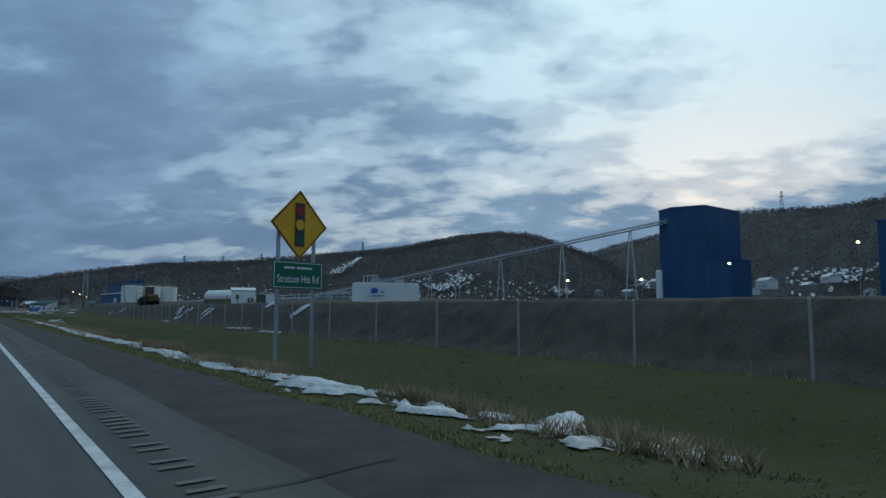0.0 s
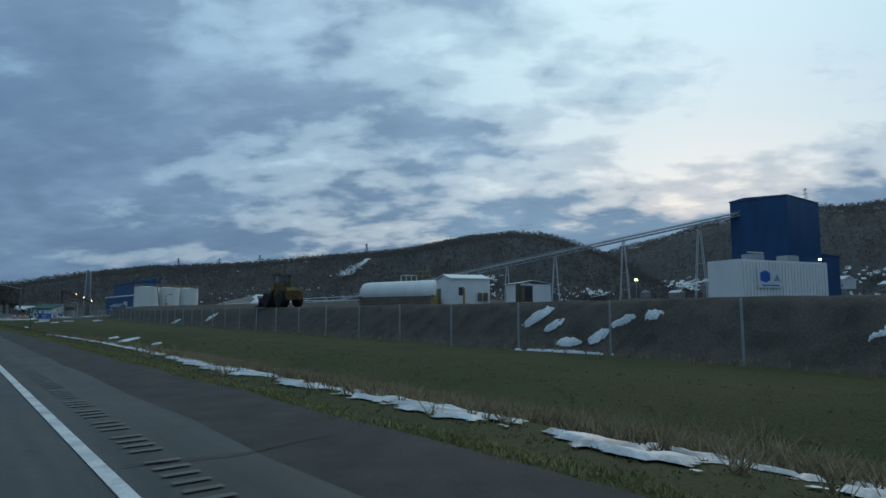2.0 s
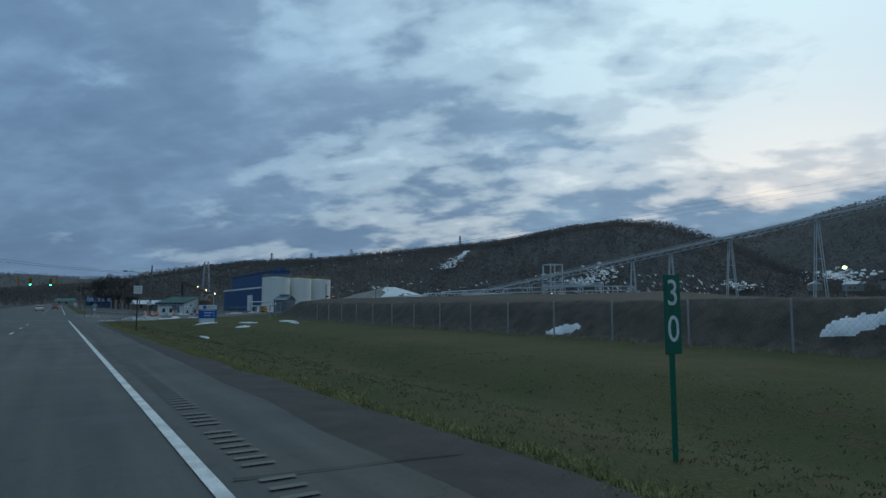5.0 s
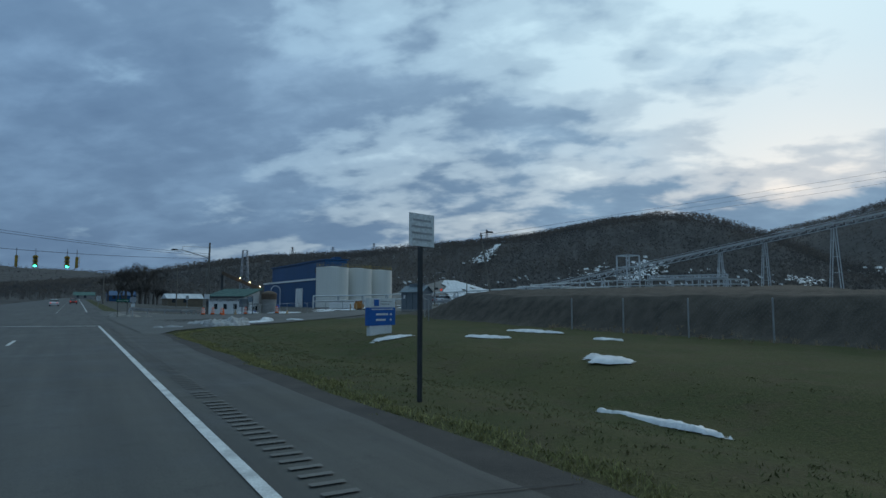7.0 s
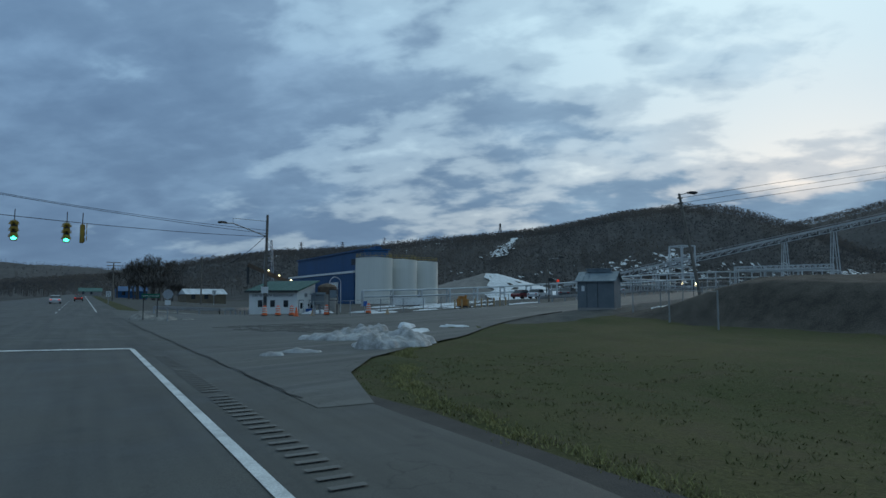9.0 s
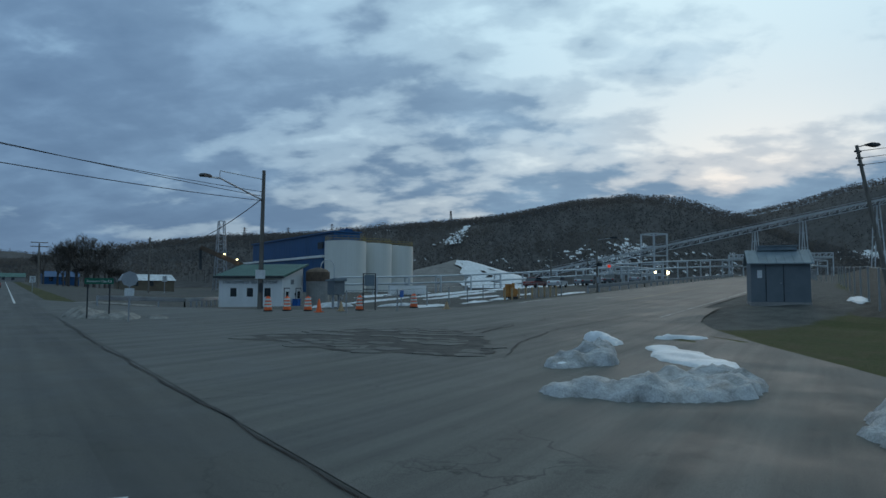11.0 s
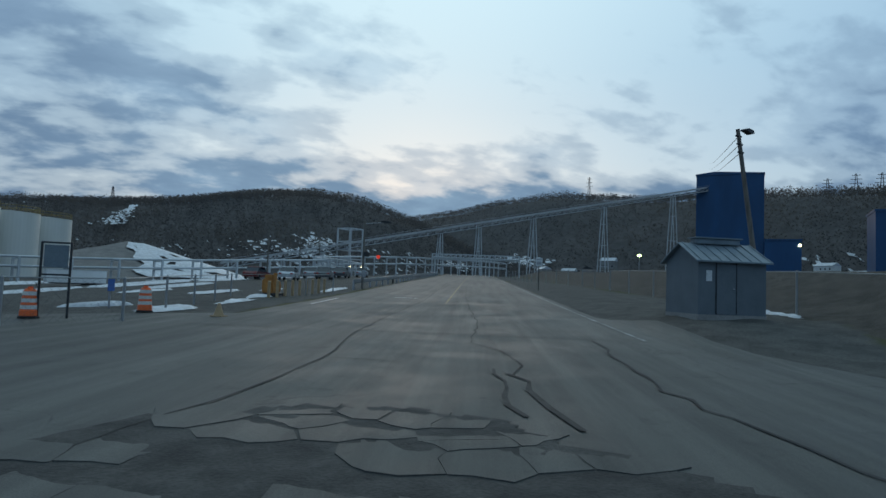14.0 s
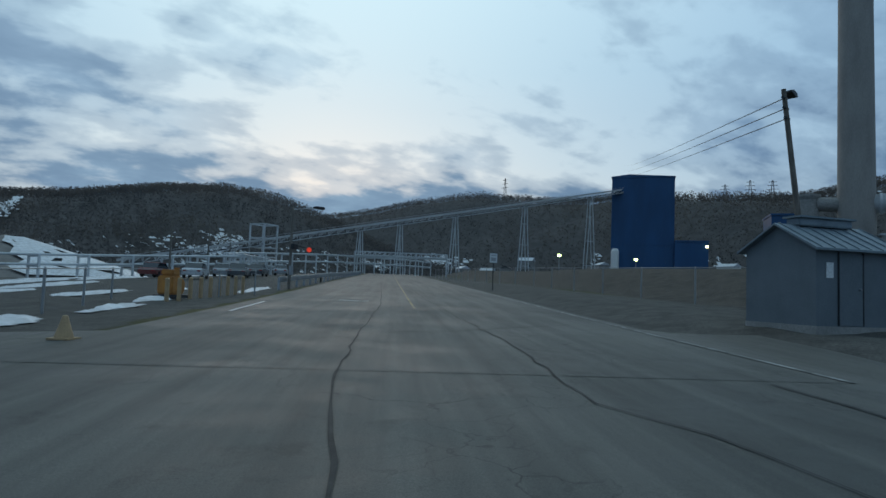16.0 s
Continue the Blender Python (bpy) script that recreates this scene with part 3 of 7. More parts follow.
def wood_material():
    """Grey-brown twigs, each tree its own tone."""
    m = bpy.data.materials.new("winter twigs")
    m.use_nodes = True
    nt = m.node_tree
    bs = nt.nodes["Principled BSDF"]
    bs.inputs["Roughness"].default_value = 1.0
    bs.inputs["Specular IOR Level"].default_value = 0.05
    geo = nt.nodes.new("ShaderNodeNewGeometry")
    tone = ramp_node(nt, geo.outputs["Random Per Island"], [(0.0, (0.108, 0.104, 0.105)), (0.5, (0.122, 0.116, 0.113)), (1.0, (0.140, 0.129, 0.120))])
    tc = nt.nodes.new("ShaderNodeTexCoord")
    n = add_node(nt, "ShaderNodeTexNoise", Scale=0.009, Detail=3.0)
    link(nt, tc.outputs["Object"], n.inputs["Vector"])
    patch = ramp_node(nt, n.outputs[0], [(0.36, (0.80, 0.84, 0.88)), (0.64, (1.16, 1.10, 1.03))])
    col = mix_node(nt, 1.0, tone, patch, "MULTIPLY")
    link(nt, col, bs.inputs["Base Color"])
    # thin sprays of twigs let half of the light through
    thru = nt.nodes.new("ShaderNodeBsdfTranslucent")
    link(nt, col, thru.inputs[0])
    both = nt.nodes.new("ShaderNodeMixShader")
    both.inputs[0].default_value = 0.5
    link(nt, bs.outputs[0], both.inputs[1])
    link(nt, thru.outputs[0], both.inputs[2])
    link(nt, both.outputs[0], nt.nodes["Material Output"].inputs[0])
    return m


M_WOOD = wood_material()


def hill_point(ridge, bearing, f):
    """A place on the hill: f 0 at the foot, 1 on the ridge, more behind it."""
    d, h = ridge_at(ridge, bearing)
    h = h - 11.0
    foot = d * 0.55
    r = foot + (d - foot) * f
    up = math.sin(min(f, 1.0) * math.pi / 2) ** 1.25 if f <= 1 else max(0.0, 1 - (f - 1) * 1.2)
    b = radians(bearing)
    x, y = r * math.sin(b), r * math.cos(b)
    lump = noise.noise((x * 0.006, y * 0.006, 1.3)) * 9 + noise.noise((x * 0.017, y * 0.017, 4.1)) * 4
    z = 5 + (h - 5) * up + lump * min(1.0, f * 1.6) * (0.35 if f > 0.9 else 1.0)
    return Vector((x, y, z))


def build_hill(name, ridge, label, seed, trees):
    b0, b1 = ridge[0][0], ridge[-1][0]
    nb = int((b1 - b0) * 3)
    fs = [0, 0.08, 0.16, 0.25, 0.34, 0.43, 0.52, 0.6, 0.68, 0.76, 0.84, 0.9, 0.95, 1.0, 1.1, 1.5]
    verts, faces = [], []
    for i in range(nb + 1):
        b = b0 + (b1 - b0) * i / nb
        verts += [hill_point(ridge, b, f) - Vector((0, 0, 6 if f == 0 else 0)) for f in fs]
    w = len(fs)
    for i in range(nb):
        for j in range(w - 1):
            a = i * w + j
            faces.append((a, a + w, a + w + 1, a + 1))
    ob = sheet(name, verts, faces, M_HILL, smooth=True)
    tagged(ob, label, "hill", kind="structure")
    # a leafless wood: each tree a thin trunk and a ragged spray of twigs
    rng = random.Random(seed)
    tv, tf = [], []
    for _ in range(trees):
        b = rng.uniform(b0, b1)
        f = rng.uniform(0.93, 1.03) if rng.random() < 0.36 else rng.random() ** 0.9
        p = hill_point(ridge, b, f + rng.uniform(-0.015, 0.015))
        tall = rng.uniform(7, 12.5) * (0.55 if ridge is RIDGE_WEST else 1.0)
        wide = tall * rng.uniform(0.28, 0.42)
        # a thin pale stem and a loose round crown of twig clumps
        k = len(tv)
        tv += [(p.x - 0.16, p.y, p.z - 1), (p.x + 0.16, p.y, p.z - 1), (p.x, p.y, p.z + tall * 0.8)]
        tf.append((k, k + 1, k + 2))
        for q in range(7):
            a, e = rng.uniform(0, 2 * math.pi), rng.uniform(-0.6, 1.5)
            rr = wide * rng.uniform(0.45, 1.0)
            c = Vector((p.x + rr * math.cos(a) * math.cos(e), p.y + rr * math.sin(a) * math.cos(e), p.z + tall * 0.62 + tall * 0.36 * math.sin(e)))
            g = rng.uniform(0.7, 1.5)
            k = len(tv)
            for _ in range(3):
                tv.append((c.x + rng.uniform(-g, g), c.y + rng.uniform(-g, g), c.z + rng.uniform(-g, g)))
            tf.append((k, k + 1, k + 2))
    tagged(sheet(name.replace("hill", "wood"), tv, tf, M_WOOD), "grey-brown leafless winter wood on a hillside", "wood", kind="stuff")


build_hill("hill_far", RIDGE_WEST, "low blue-grey hills far along the valley", 5, 5000)
build_hill("hill_north", RIDGE_NEAR, "long wooded hill with bare winter trees", 7, 34000)
build_hill("hill_east", RIDGE_FAR, "wooded hill behind the plant with bare winter trees", 8, 34000)


def build_pylon(ridge, bearing, tall):
    p = hill_point(ridge, bearing, 1.0)
    t = thing("power_pylon", "small lattice power pylon on the wooded ridge", "pylon", (p.x, p.y, p.z + 2), bearing, group="pylons on the ridges")
    for sx in (-1, 1):
        for sy in (-1, 1):
            part("leg", add_bar(bmesh.new(), (sx * 2.6, sy * 2.6, -3), (sx * 0.5, sy * 0.5, tall), 0.5), M_DARKSTEEL, t)
    for k, w in ((0.62, 6.5), (0.78, 5.5), (0.93, 4.2)):
        part("cross_arm", add_bar(bmesh.new(), (-w, 0, tall * k), (w, 0, tall * k), 0.5), M_DARKSTEEL, t)


for pb, ph in ((14.7, 24), (21.0, 24), (29.9, 26), (17.8, 20)):
    build_pylon(RIDGE_NEAR, pb, ph)
for pb, ph in ((81.0, 27), (82.6, 30), (84.0, 28), (66.0, 40)):
    build_pylon(RIDGE_FAR, pb, ph)

# ---- the plant: tower and conveyor ----


def build_tower():
    L, D, top = 44.0, 33.0, 67.5
    base = ground_z(372, 230) - 1
    m = Matrix.Translation((371.5, 213.0, 0))
    t = thing("plant_tower", "tall windowless tower clad in dark blue metal", "industrial tower")
    part("wall", box((0, 0, base), (L, D, top), m), M_BLUE, t)
    bm = bmesh.new()
    for i in range(int(L / 1.9)):
        add_box(bm, (i * 1.9 + 0.5, -0.06, base), (i * 1.9 + 0.7, 0.0, top - 0.4), m)
    for i in range(int(D / 1.9)):
        add_box(bm, (-0.06, i * 1.9 + 0.5, base), (0.0, i * 1.9 + 0.7, top - 0.4), m)
    part("ribs", bm, M_BLUE, t)
    roof = prism([(-0.4, top), (D + 0.4, top), (D + 0.4, top + 0.7), (D * 0.72, top + 1.9), (-0.4, top + 0.5)], -0.4, L + 0.4, "x")
    roof.transform(m)
    part("roof", roof, M_BLUE, t)
    part("band", box((-0.16, -0.16, 30), (L + 0.1, D + 0.1, 30.8), m), M_BLUE, t)
    lamp = part("flood_lamp", box((6, -1.0, 24.5), (8.2, -0.2, 26), m), M_LAMPWARM, t, "lit yellow flood lamp")
    a = thing("low_annex", "low dark blue metal annex beside the tower", "building")
    part("wall", box((369.5, 196, base), (394, 212.8, 32.0)), M_BLUE, a)
    part("roof", box((369.1, 195.6, 32.0), (394.4, 212.8, 32.7)), M_BLUE, a)
    part("flood_lamp", box((369.0, 196.2, 29.0), (369.45, 197.4, 30.0)), M_LAMPWARM, a, "lit yellow flood lamp")


build_tower()

CV0, CV1 = Vector((178.0, 395.4, 5.2)), Vector((374.0, 239.5, 59.5))


def conv(f):
    return CV0.lerp(CV1, f)


def build_conveyor():
    t = thing("conveyor", "long inclined conveyor gallery on steel trestles", "conveyor")
    d = (CV1 - CV0)
    side = Vector((-d.y, d.x, 0)).normalized() * 1.3
    up = Vector((0, 0, 1))
    part("belt_deck", add_bar(bmesh.new(), CV0 + up * 0.4, CV1 + up * 0.4, 2.4, 0.35), M_DARKSTEEL, t)
    for sg in (-1, 1):
        for hz in (0.0, 2.3):
            part("chord", add_bar(bmesh.new(), CV0 + side * sg + up * hz, CV1 + side * sg + up * hz, 0.24), M_PALESTEEL, t)
    part("hood", add_bar(bmesh.new(), CV0 + up * 1.9, CV1 + up * 1.9, 1.3, 0.6), M_PALESTEEL, t)
    n = 64
    for sg in (-1, 1):
        bm = bmesh.new()
        for i in range(n):
            a, b = conv(i / n) + side * sg, conv((i + 1) / n) + side * sg
            add_bar(bm, a, b + up * 2.3, 0.18)
            add_bar(bm, b, b + up * 2.3, 0.18)
        part("lattice", bm, M_PALESTEEL, t)
    rail = bmesh.new()
    for sg in (-1, 1):
        add_bar(rail, CV0 + side * sg * 1.25 + up * 3.1, CV1 + side * sg * 1.25 + up * 3.1, 0.08)
    part("handrail", rail, M_PALESTEEL, t)
    for f, spread in ((0.09, 1.2), (0.15, 1.4), (0.355, 1.6), (0.43, 1.8), (0.545, 2.4), (0.71, 3.2), (0.893, 4.2)):
        p = conv(f)
        b = part("trestle", bmesh.new(), M_PALESTEEL, t)
        bm = bmesh.new()
        g = min(ground_z(p.x, p.y), 7.5) - 0.5
        dd = Vector((d.x, d.y, 0)).normalized()
        feet = []
        for sg in (-1, 1):
            for sd in (-1, 1):
                foot = Vector((p.x, p.y, g)) + side * sg * 0.9 + dd * sd * spread
                head = p + side * sg * 0.8 + dd * sd * 0.5
                add_bar(bm, foot, head, 0.32)
                feet.append((foot, head))
        for k in (0.3, 0.55, 0.8):
            for i, j in ((0, 1), (2, 3), (0, 2), (1, 3)):
                add_bar(bm, feet[i][0].lerp(feet[i][1], k), feet[j][0].lerp(feet[j][1], k), 0.13)
        bm.to_mesh(b.data)
        bm.free()


build_conveyor()


def build_transfer_frame():
    p = conv(0.195)
    g = ground_z(p.x, p.y)
    t = thing("transfer_frame", "open steel frame tower with lit lamps under the conveyor", "steel frame", (p.x, p.y, g), math.degrees(math.atan2(CV1.y - CV0.y, CV1.x - CV0.x)) + 30)
    hgt, w = 23.5 - g, 3.5
    for sx in (-1, 1):
        for sy in (-1, 1):
            part("column", box((sx * w - 0.25, sy * w - 0.25, 0), (sx * w + 0.25, sy * w + 0.25, hgt)), M_PALESTEEL, t)
    for z in (5.0, 9.5, 13.0, 16.5, hgt - 0.3):
        bm = bmesh.new()
        for s in (-1, 1):
            add_box(bm, (-w, s * w - 0.18, z), (w, s * w + 0.18, z + 0.4))
            add_box(bm, (s * w - 0.18, -w, z), (s * w + 0.18, w, z + 0.4))
        part("floor_beam", bm, M_PALESTEEL, t)
    for sx in (-1, 1):
        part("lamp", box((sx * w - 0.5, -w - 0.6, 5.8), (sx * w + 0.5, -w - 0.2, 6.8)), M_LAMPWARM, t, "lit warm lamp")


build_transfer_frame()


# ---- tanks, blue hall and heap ----
def build_tank(x, y, r, top, base, label):
    t = thing("storage_tank", label, "tank", (x, y, base), group="row of white tanks")
    hgt = top - base
    bm = bmesh.new()
    bmesh.ops.create_cone(bm, cap_ends=True, segments=48, radius1=r, radius2=r, depth=hgt, matrix=Matrix.Translation((0, 0, hgt / 2)))
    part("shell", bm, M_TANK, t, smooth=False)
    bm = bmesh.new()
    bmesh.ops.create_cone(bm, cap_ends=True, segments=48, radius1=r + 0.05, radius2=r * 0.3, depth=0.3, matrix=Matrix.Translation((0, 0, hgt + 0.15)))
    part("cover", bm, M_TANK, t)
    for k in range(1, 4):
        bm = bmesh.new()
        bmesh.ops.create_cone(bm, cap_ends=False, segments=48, radius1=r + 0.03, radius2=r + 0.03, depth=0.08, matrix=Matrix.Translation((0, 0, hgt * k / 4)))
        part("seam", bm, M_TANK, t)
    bm = bmesh.new()
    for k in range(20):
        a = 2 * math.pi * k / 20
        add_rod(bm, (r * 0.97 * math.cos(a), r * 0.97 * math.sin(a), hgt), (r * 0.97 * math.cos(a), r * 0.97 * math.sin(a), hgt + 1.1), 0.03, sides=4)
        b = 2 * math.pi * (k + 1) / 20
        for z in (0.6, 1.1):
            add_rod(bm, (r * 0.97 * math.cos(a), r * 0.97 * math.sin(a), hgt + z), (r * 0.97 * math.cos(b), r * 0.97 * math.sin(b), hgt + z), 0.03, sides=4)
    part("handrail", bm, M_YELLOWRAIL, t)
    bm = bmesh.new()
    for sg in (-0.25, 0.25):
        add_rod(bm, (r + 0.12, sg, 0), (r + 0.12, sg, hgt + 1), 0.04, sides=4)
    for k in range(int(hgt / 0.5)):
        add_rod(bm, (r + 0.12, -0.25, k * 0.5), (r + 0.12, 0.25, k * 0.5), 0.03, sides=4)
    lad = part("ladder", bm, M_STEEL, t)
    lad.rotation_euler = (0, 0, radians(118))


for tx, ty in ((64.6, 337.3), (73.9, 341.6), (83.1, 346.4)):
    build_tank(tx, ty, 4.72, 12.0, ground_z(tx, ty), "round off-white storage tank with yellow handrail on top")


def build_hall():
    t = thing("plant_hall", "big blue metal hall with a low white-edged side aisle", "building")
    g = 0.2
    part("wall", box((64.5, 343.5, g), (71.5, 402, 14.6)), M_BLUE, t)
    roof = prism([(64.0, 14.6), (72.0, 14.8), (72.0, 15.1), (64.0, 14.95)], 343.2, 402.4, "y")
    part("roof", roof, M_BLUE, t)
    aisle = prism([(60.6, g), (64.5, g), (64.5, 9.0), (60.6, 8.5)], 341.0, 398.5, "y")
    part("side_aisle", aisle, M_BLUE, t)
    part("eave_trim", box((60.3, 340.8, 8.4), (61.0, 398.8, 8.95)), M_WHITE, t, "pale eave trim")
    bm = bmesh.new()
    for k in range(30):
        add_box(bm, (64.46, 344 + k * 1.95, 9), (64.5, 344.2 + k * 1.95, 14.5))
        add_box(bm, (60.56, 341.5 + k * 1.9, g), (60.6, 341.7 + k * 1.9, 8.3))
    part("ribs", bm, M_BLUE, t)
    for y0 in (352, 354.4, 356.8):
        d = part("tall_door", box((60.3, y0, g), (60.5, y0 + 1.9, 6.2)), M_WHITE, t, "pale tall door")
    v = part("roof_vent", box((68.3, 345, 15.0), (70.3, 349, 15.9), bevel=0.2), M_BLUE, t)
    part("louvre", box((64.2, 349, 11.0), (64.4, 352, 12.6)), M_DARKSTEEL, t, "dark louvre")


build_hall()


def heap(name, label, cx, cy, rx, ry, h, material, seed, cat):
    bm = bmesh.new()
    rings, seg = 14, 48
    rows = []
    for i in range(rings + 1):
        f = i / rings
        row = []
        for k in range(seg):
            a = 2 * math.pi * k / seg
            wob = 1 + 0.08 * noise.noise((math.cos(a) * 2, math.sin(a) * 2, seed))
            x, y = cx + rx * f * wob * math.cos(a), cy + ry * f * wob * math.sin(a)
            z = ground_z(x, y) - 0.3 + h * max(0, 1 - f) ** 0.95 + 0.5 * noise.noise((x * 0.15, y * 0.15, seed)) * (1 - f)
            row.append(bm.verts.new((x, y, z)))
        rows.append(row)
    for i in range(rings):
        for k in range(seg):
            j = (k + 1) % seg
            if i == 0:
                if k < seg - 1 or True:
                    try:
                        bm.faces.new((rows[0][0], rows[1][k], rows[1][j]))
                    except ValueError:
                        pass
            else:
                bm.faces.new((rows[i][k], rows[i + 1][k], rows[i + 1][j], rows[i][j]))
    bmesh.ops.recalc_face_normals(bm, faces=bm.faces)
    return tagged(part(name, bm, material, smooth=True), label, cat)


heap("gravel_heap", "large grey gravel stockpile partly covered by snow", 131, 384, 40, 34, 11.0, M_GRAVEL, 2.0, "stockpile")

# ---- smaller building kit ----
def lathe(profile, seg=20, m=None):
    """A turned solid from (radius, height) pairs."""
    bm = bmesh.new()
    rows = [[bm.verts.new((r * math.cos(2 * math.pi * k / seg), r * math.sin(2 * math.pi * k / seg), z)) for k in range(seg)] for r, z in profile]
    for a, b in zip(rows, rows[1:]):
        for k in range(seg):
            j = (k + 1) % seg
            bm.faces.new((a[k], a[j], b[j], b[k]))
    bm.faces.new(rows[0][::-1])
    bm.faces.new(rows[-1])
    if m:
        bmesh.ops.transform(bm, matrix=m, verts=bm.verts)
    return bm


def blob(name, label, cx, cy, rx, ry, h, seed, material=None, turn=0.0, base=None, category="snow", group="patches of old snow"):
    """A low ragged patch of snow lying on the ground."""
    bm = bmesh.new()
    seg, rings = 30, 6
    ca, sa = math.cos(turn), math.sin(turn)
    rows = []
    for i in range(rings + 1):
        f = i / rings
        row = []
        for k in range(seg):
            a = 2 * math.pi * k / seg
            wob = 0.72 + 0.75 * noise.noise((math.cos(a) * 1.9 + seed * 3.1, math.sin(a) * 1.9, seed)) + 0.3 * noise.noise((math.cos(a) * 5 + seed, math.sin(a) * 5, seed * 2))
            wob = max(0.25, wob)
            lx, ly = rx * f * wob * math.cos(a), ry * f * wob * math.sin(a)
            x, y = cx + lx * ca - ly * sa, cy + lx * sa + ly * ca
            z = (ground_z(x, y) if base is None else base) + h * (1 - f ** 2.2) + h * 0.45 * noise.noise((x * 1.3, y * 1.3, seed)) * (1 - f) - (0.05 if i == rings else -0.012)
            row.append(bm.verts.new((x, y, z)))
        rows.append(row)
    for i in range(1, rings):
        for k in range(seg):
            j = (k + 1) % seg
            bm.faces.new((rows[i][k], rows[i + 1][k], rows[i + 1][j], rows[i][j]))
    bm.faces.new(rows[1])
    for v in rows[0]:
        bm.verts.remove(v)
    bmesh.ops.recalc_face_normals(bm, faces=bm.faces)
    return tagged(part(name, bm, material or M_SNOW, smooth=True), label, category, group)


def wire_net(a, b, h, gap=0.16, w=0.006):
    """Chain link between two foot points: crossing wires as thin strips."""
    a, b = Vector(a), Vector(b)
    d = Vector((b.x - a.x, b.y - a.y, 0))
    L = d.length
    d.normalize()
    verts, faces = [], []

    def zat(u):
        return a.z + (b.z - a.z) * u / L

    for sg in (-1, 1):
        u = -h
        while u < L + h:
            u0, u1, z0, z1 = u, u + h * sg, 0.0, h
            lo, hi = 0.0, L
            if sg > 0:
                t0, t1 = max(0, (lo - u0) / h), min(1, (hi - u0) / h)
            else:
                t0, t1 = max(0, (u0 - hi) / h), min(1, (u0 - lo) / h)
            if t1 > t0:
                k = len(verts)
                for t in (t0, t1):
                    uu = u0 + (u1 - u0) * t
                    p = a + d * uu
                    verts += [(p.x, p.y, zat(uu) + h * t), (p.x + d.x * w, p.y + d.y * w, zat(uu) + h * t)]
                faces.append((k, k + 1, k + 3, k + 2))
            u += gap
    return verts, faces


def chain_fence(pts, h, gap, label, rail=True, net=0.16, material=None):
    """Posts, top rail and wire net along ground points."""
    t = thing("chain_link_fence", label, "fence")
    posts = []
    for (x0, y0), (x1, y1) in zip(pts, pts[1:]):
        k = max(1, round(math.hypot(x1 - x0, y1 - y0) / gap))
        posts += [(x0 + (x1 - x0) * i / k, y0 + (y1 - y0) * i / k) for i in range(k)]
    posts.append(pts[-1])
    me = None
    for x, y in posts:
        z = ground_z(x, y)
        if me is None:
            ob = part("post", add_rod(rod((0, 0, -0.2), (0, 0, h), 0.042, sides=6), (0, 0, h), (0, 0, h + 0.06), 0.05, 0.01, 6), material or M_POST, t)
            me = ob.data
        else:
            ob = new("post", me)
            ob.parent = t
        ob.location = (x, y, z)
    verts, faces = [], []
    for (x0, y0), (x1, y1) in zip(posts, posts[1:]):
        a, b = (x0, y0, ground_z(x0, y0)), (x1, y1, ground_z(x1, y1))
        v, f = wire_net(a, b, h, net)
        k = len(verts)
        verts += v
        faces += [tuple(i + k for i in q) for q in f]
        if rail:
            part("top_rail", rod((x0, y0, a[2] + h), (x1, y1, b[2] + h), 0.018, sides=5), material or M_POST, t)
    sheet("wire_net", verts, faces, M_NET, t)
    return t


# ---- highway signs ----
FACE_SOUTH = Matrix.Rotation(radians(90), 4, "X")


def build_warning_sign():
    t = thing("signal_ahead_sign", "yellow diamond signal-ahead sign above a green street sign on posts", "road sign", (9.7, 21.4, -0.73), 14)
    t.scale = (1.46, 1.46, 1.46)
    for x in (-0.58, 0.52):
        p = part("post", box((x - 0.04, 0.03, -0.35), (x + 0.04, 0.09, 3.55)), M_STEEL, t, "galvanised steel post")
    c, r = 3.68, 0.885
    d = part("diamond", prism([(0, c - r), (r, c), (0, c + r), (-r, c)], -0.004, 0.004, "y"), M_SIGNYELLOW, t, "yellow diamond panel")
    d.location.y = -0.012
    rim = bmesh.new()
    k = r - 0.045
    corners = [(0, c - k), (k, c), (0, c + k), (-k, c)]
    for i in range(4):
        (x0, z0), (x1, z1) = corners[i], corners[(i + 1) % 4]
        add_bar(rim, (x0, -0.019, z0), (x1, -0.019, z1), 0.008, 0.024)
    part("border", rim, M_BLACK, d, "black border line")
    part("signal_symbol", box((-0.15, -0.022, c - 0.55), (0.15, -0.014, c + 0.55), bevel=0.004), M_DARKSTEEL, d, "black traffic signal symbol")
    for z, m in ((0.36, M_REDSIGN), (0.0, M_SIGNYELLOW), (-0.36, M_GREENDISC)):
        part("disc", rod((0, -0.022, c + z), (0, -0.028, c + z), 0.135, sides=24), m, d)
    g = part("green_panel", box((-0.77, -0.02, 2.06), (0.77, -0.006, 2.75), bevel=0.004), M_SIGNGREEN, t, "green street name panel")
    bm = bmesh.new()
    for lo, hi in (((-0.74, 2.09), (0.74, 2.105)), ((-0.74, 2.705), (0.74, 2.72)), ((-0.74, 2.09), (-0.725, 2.72)), ((0.725, 2.09), (0.74, 2.72))):
        add_box(bm, (lo[0], -0.026, lo[1]), (hi[0], -0.02, hi[1]))
    part("border", bm, M_SIGNWHITE, g)
    lettering("letters", "Stratton Hts Rd", 0.27, Matrix.Translation((0, -0.024, 2.30)) @ FACE_SOUTH, M_SIGNWHITE, g, 0.003, 1.28)
    bm = bmesh.new()
    add_box(bm, (-0.45, -0.026, 2.56), (-0.12, -0.02, 2.61))
    add_box(bm, (-0.06, -0.026, 2.56), (0.42, -0.02, 2.61))
    part("small_line", bm, M_SIGNWHITE, g)


build_warning_sign()


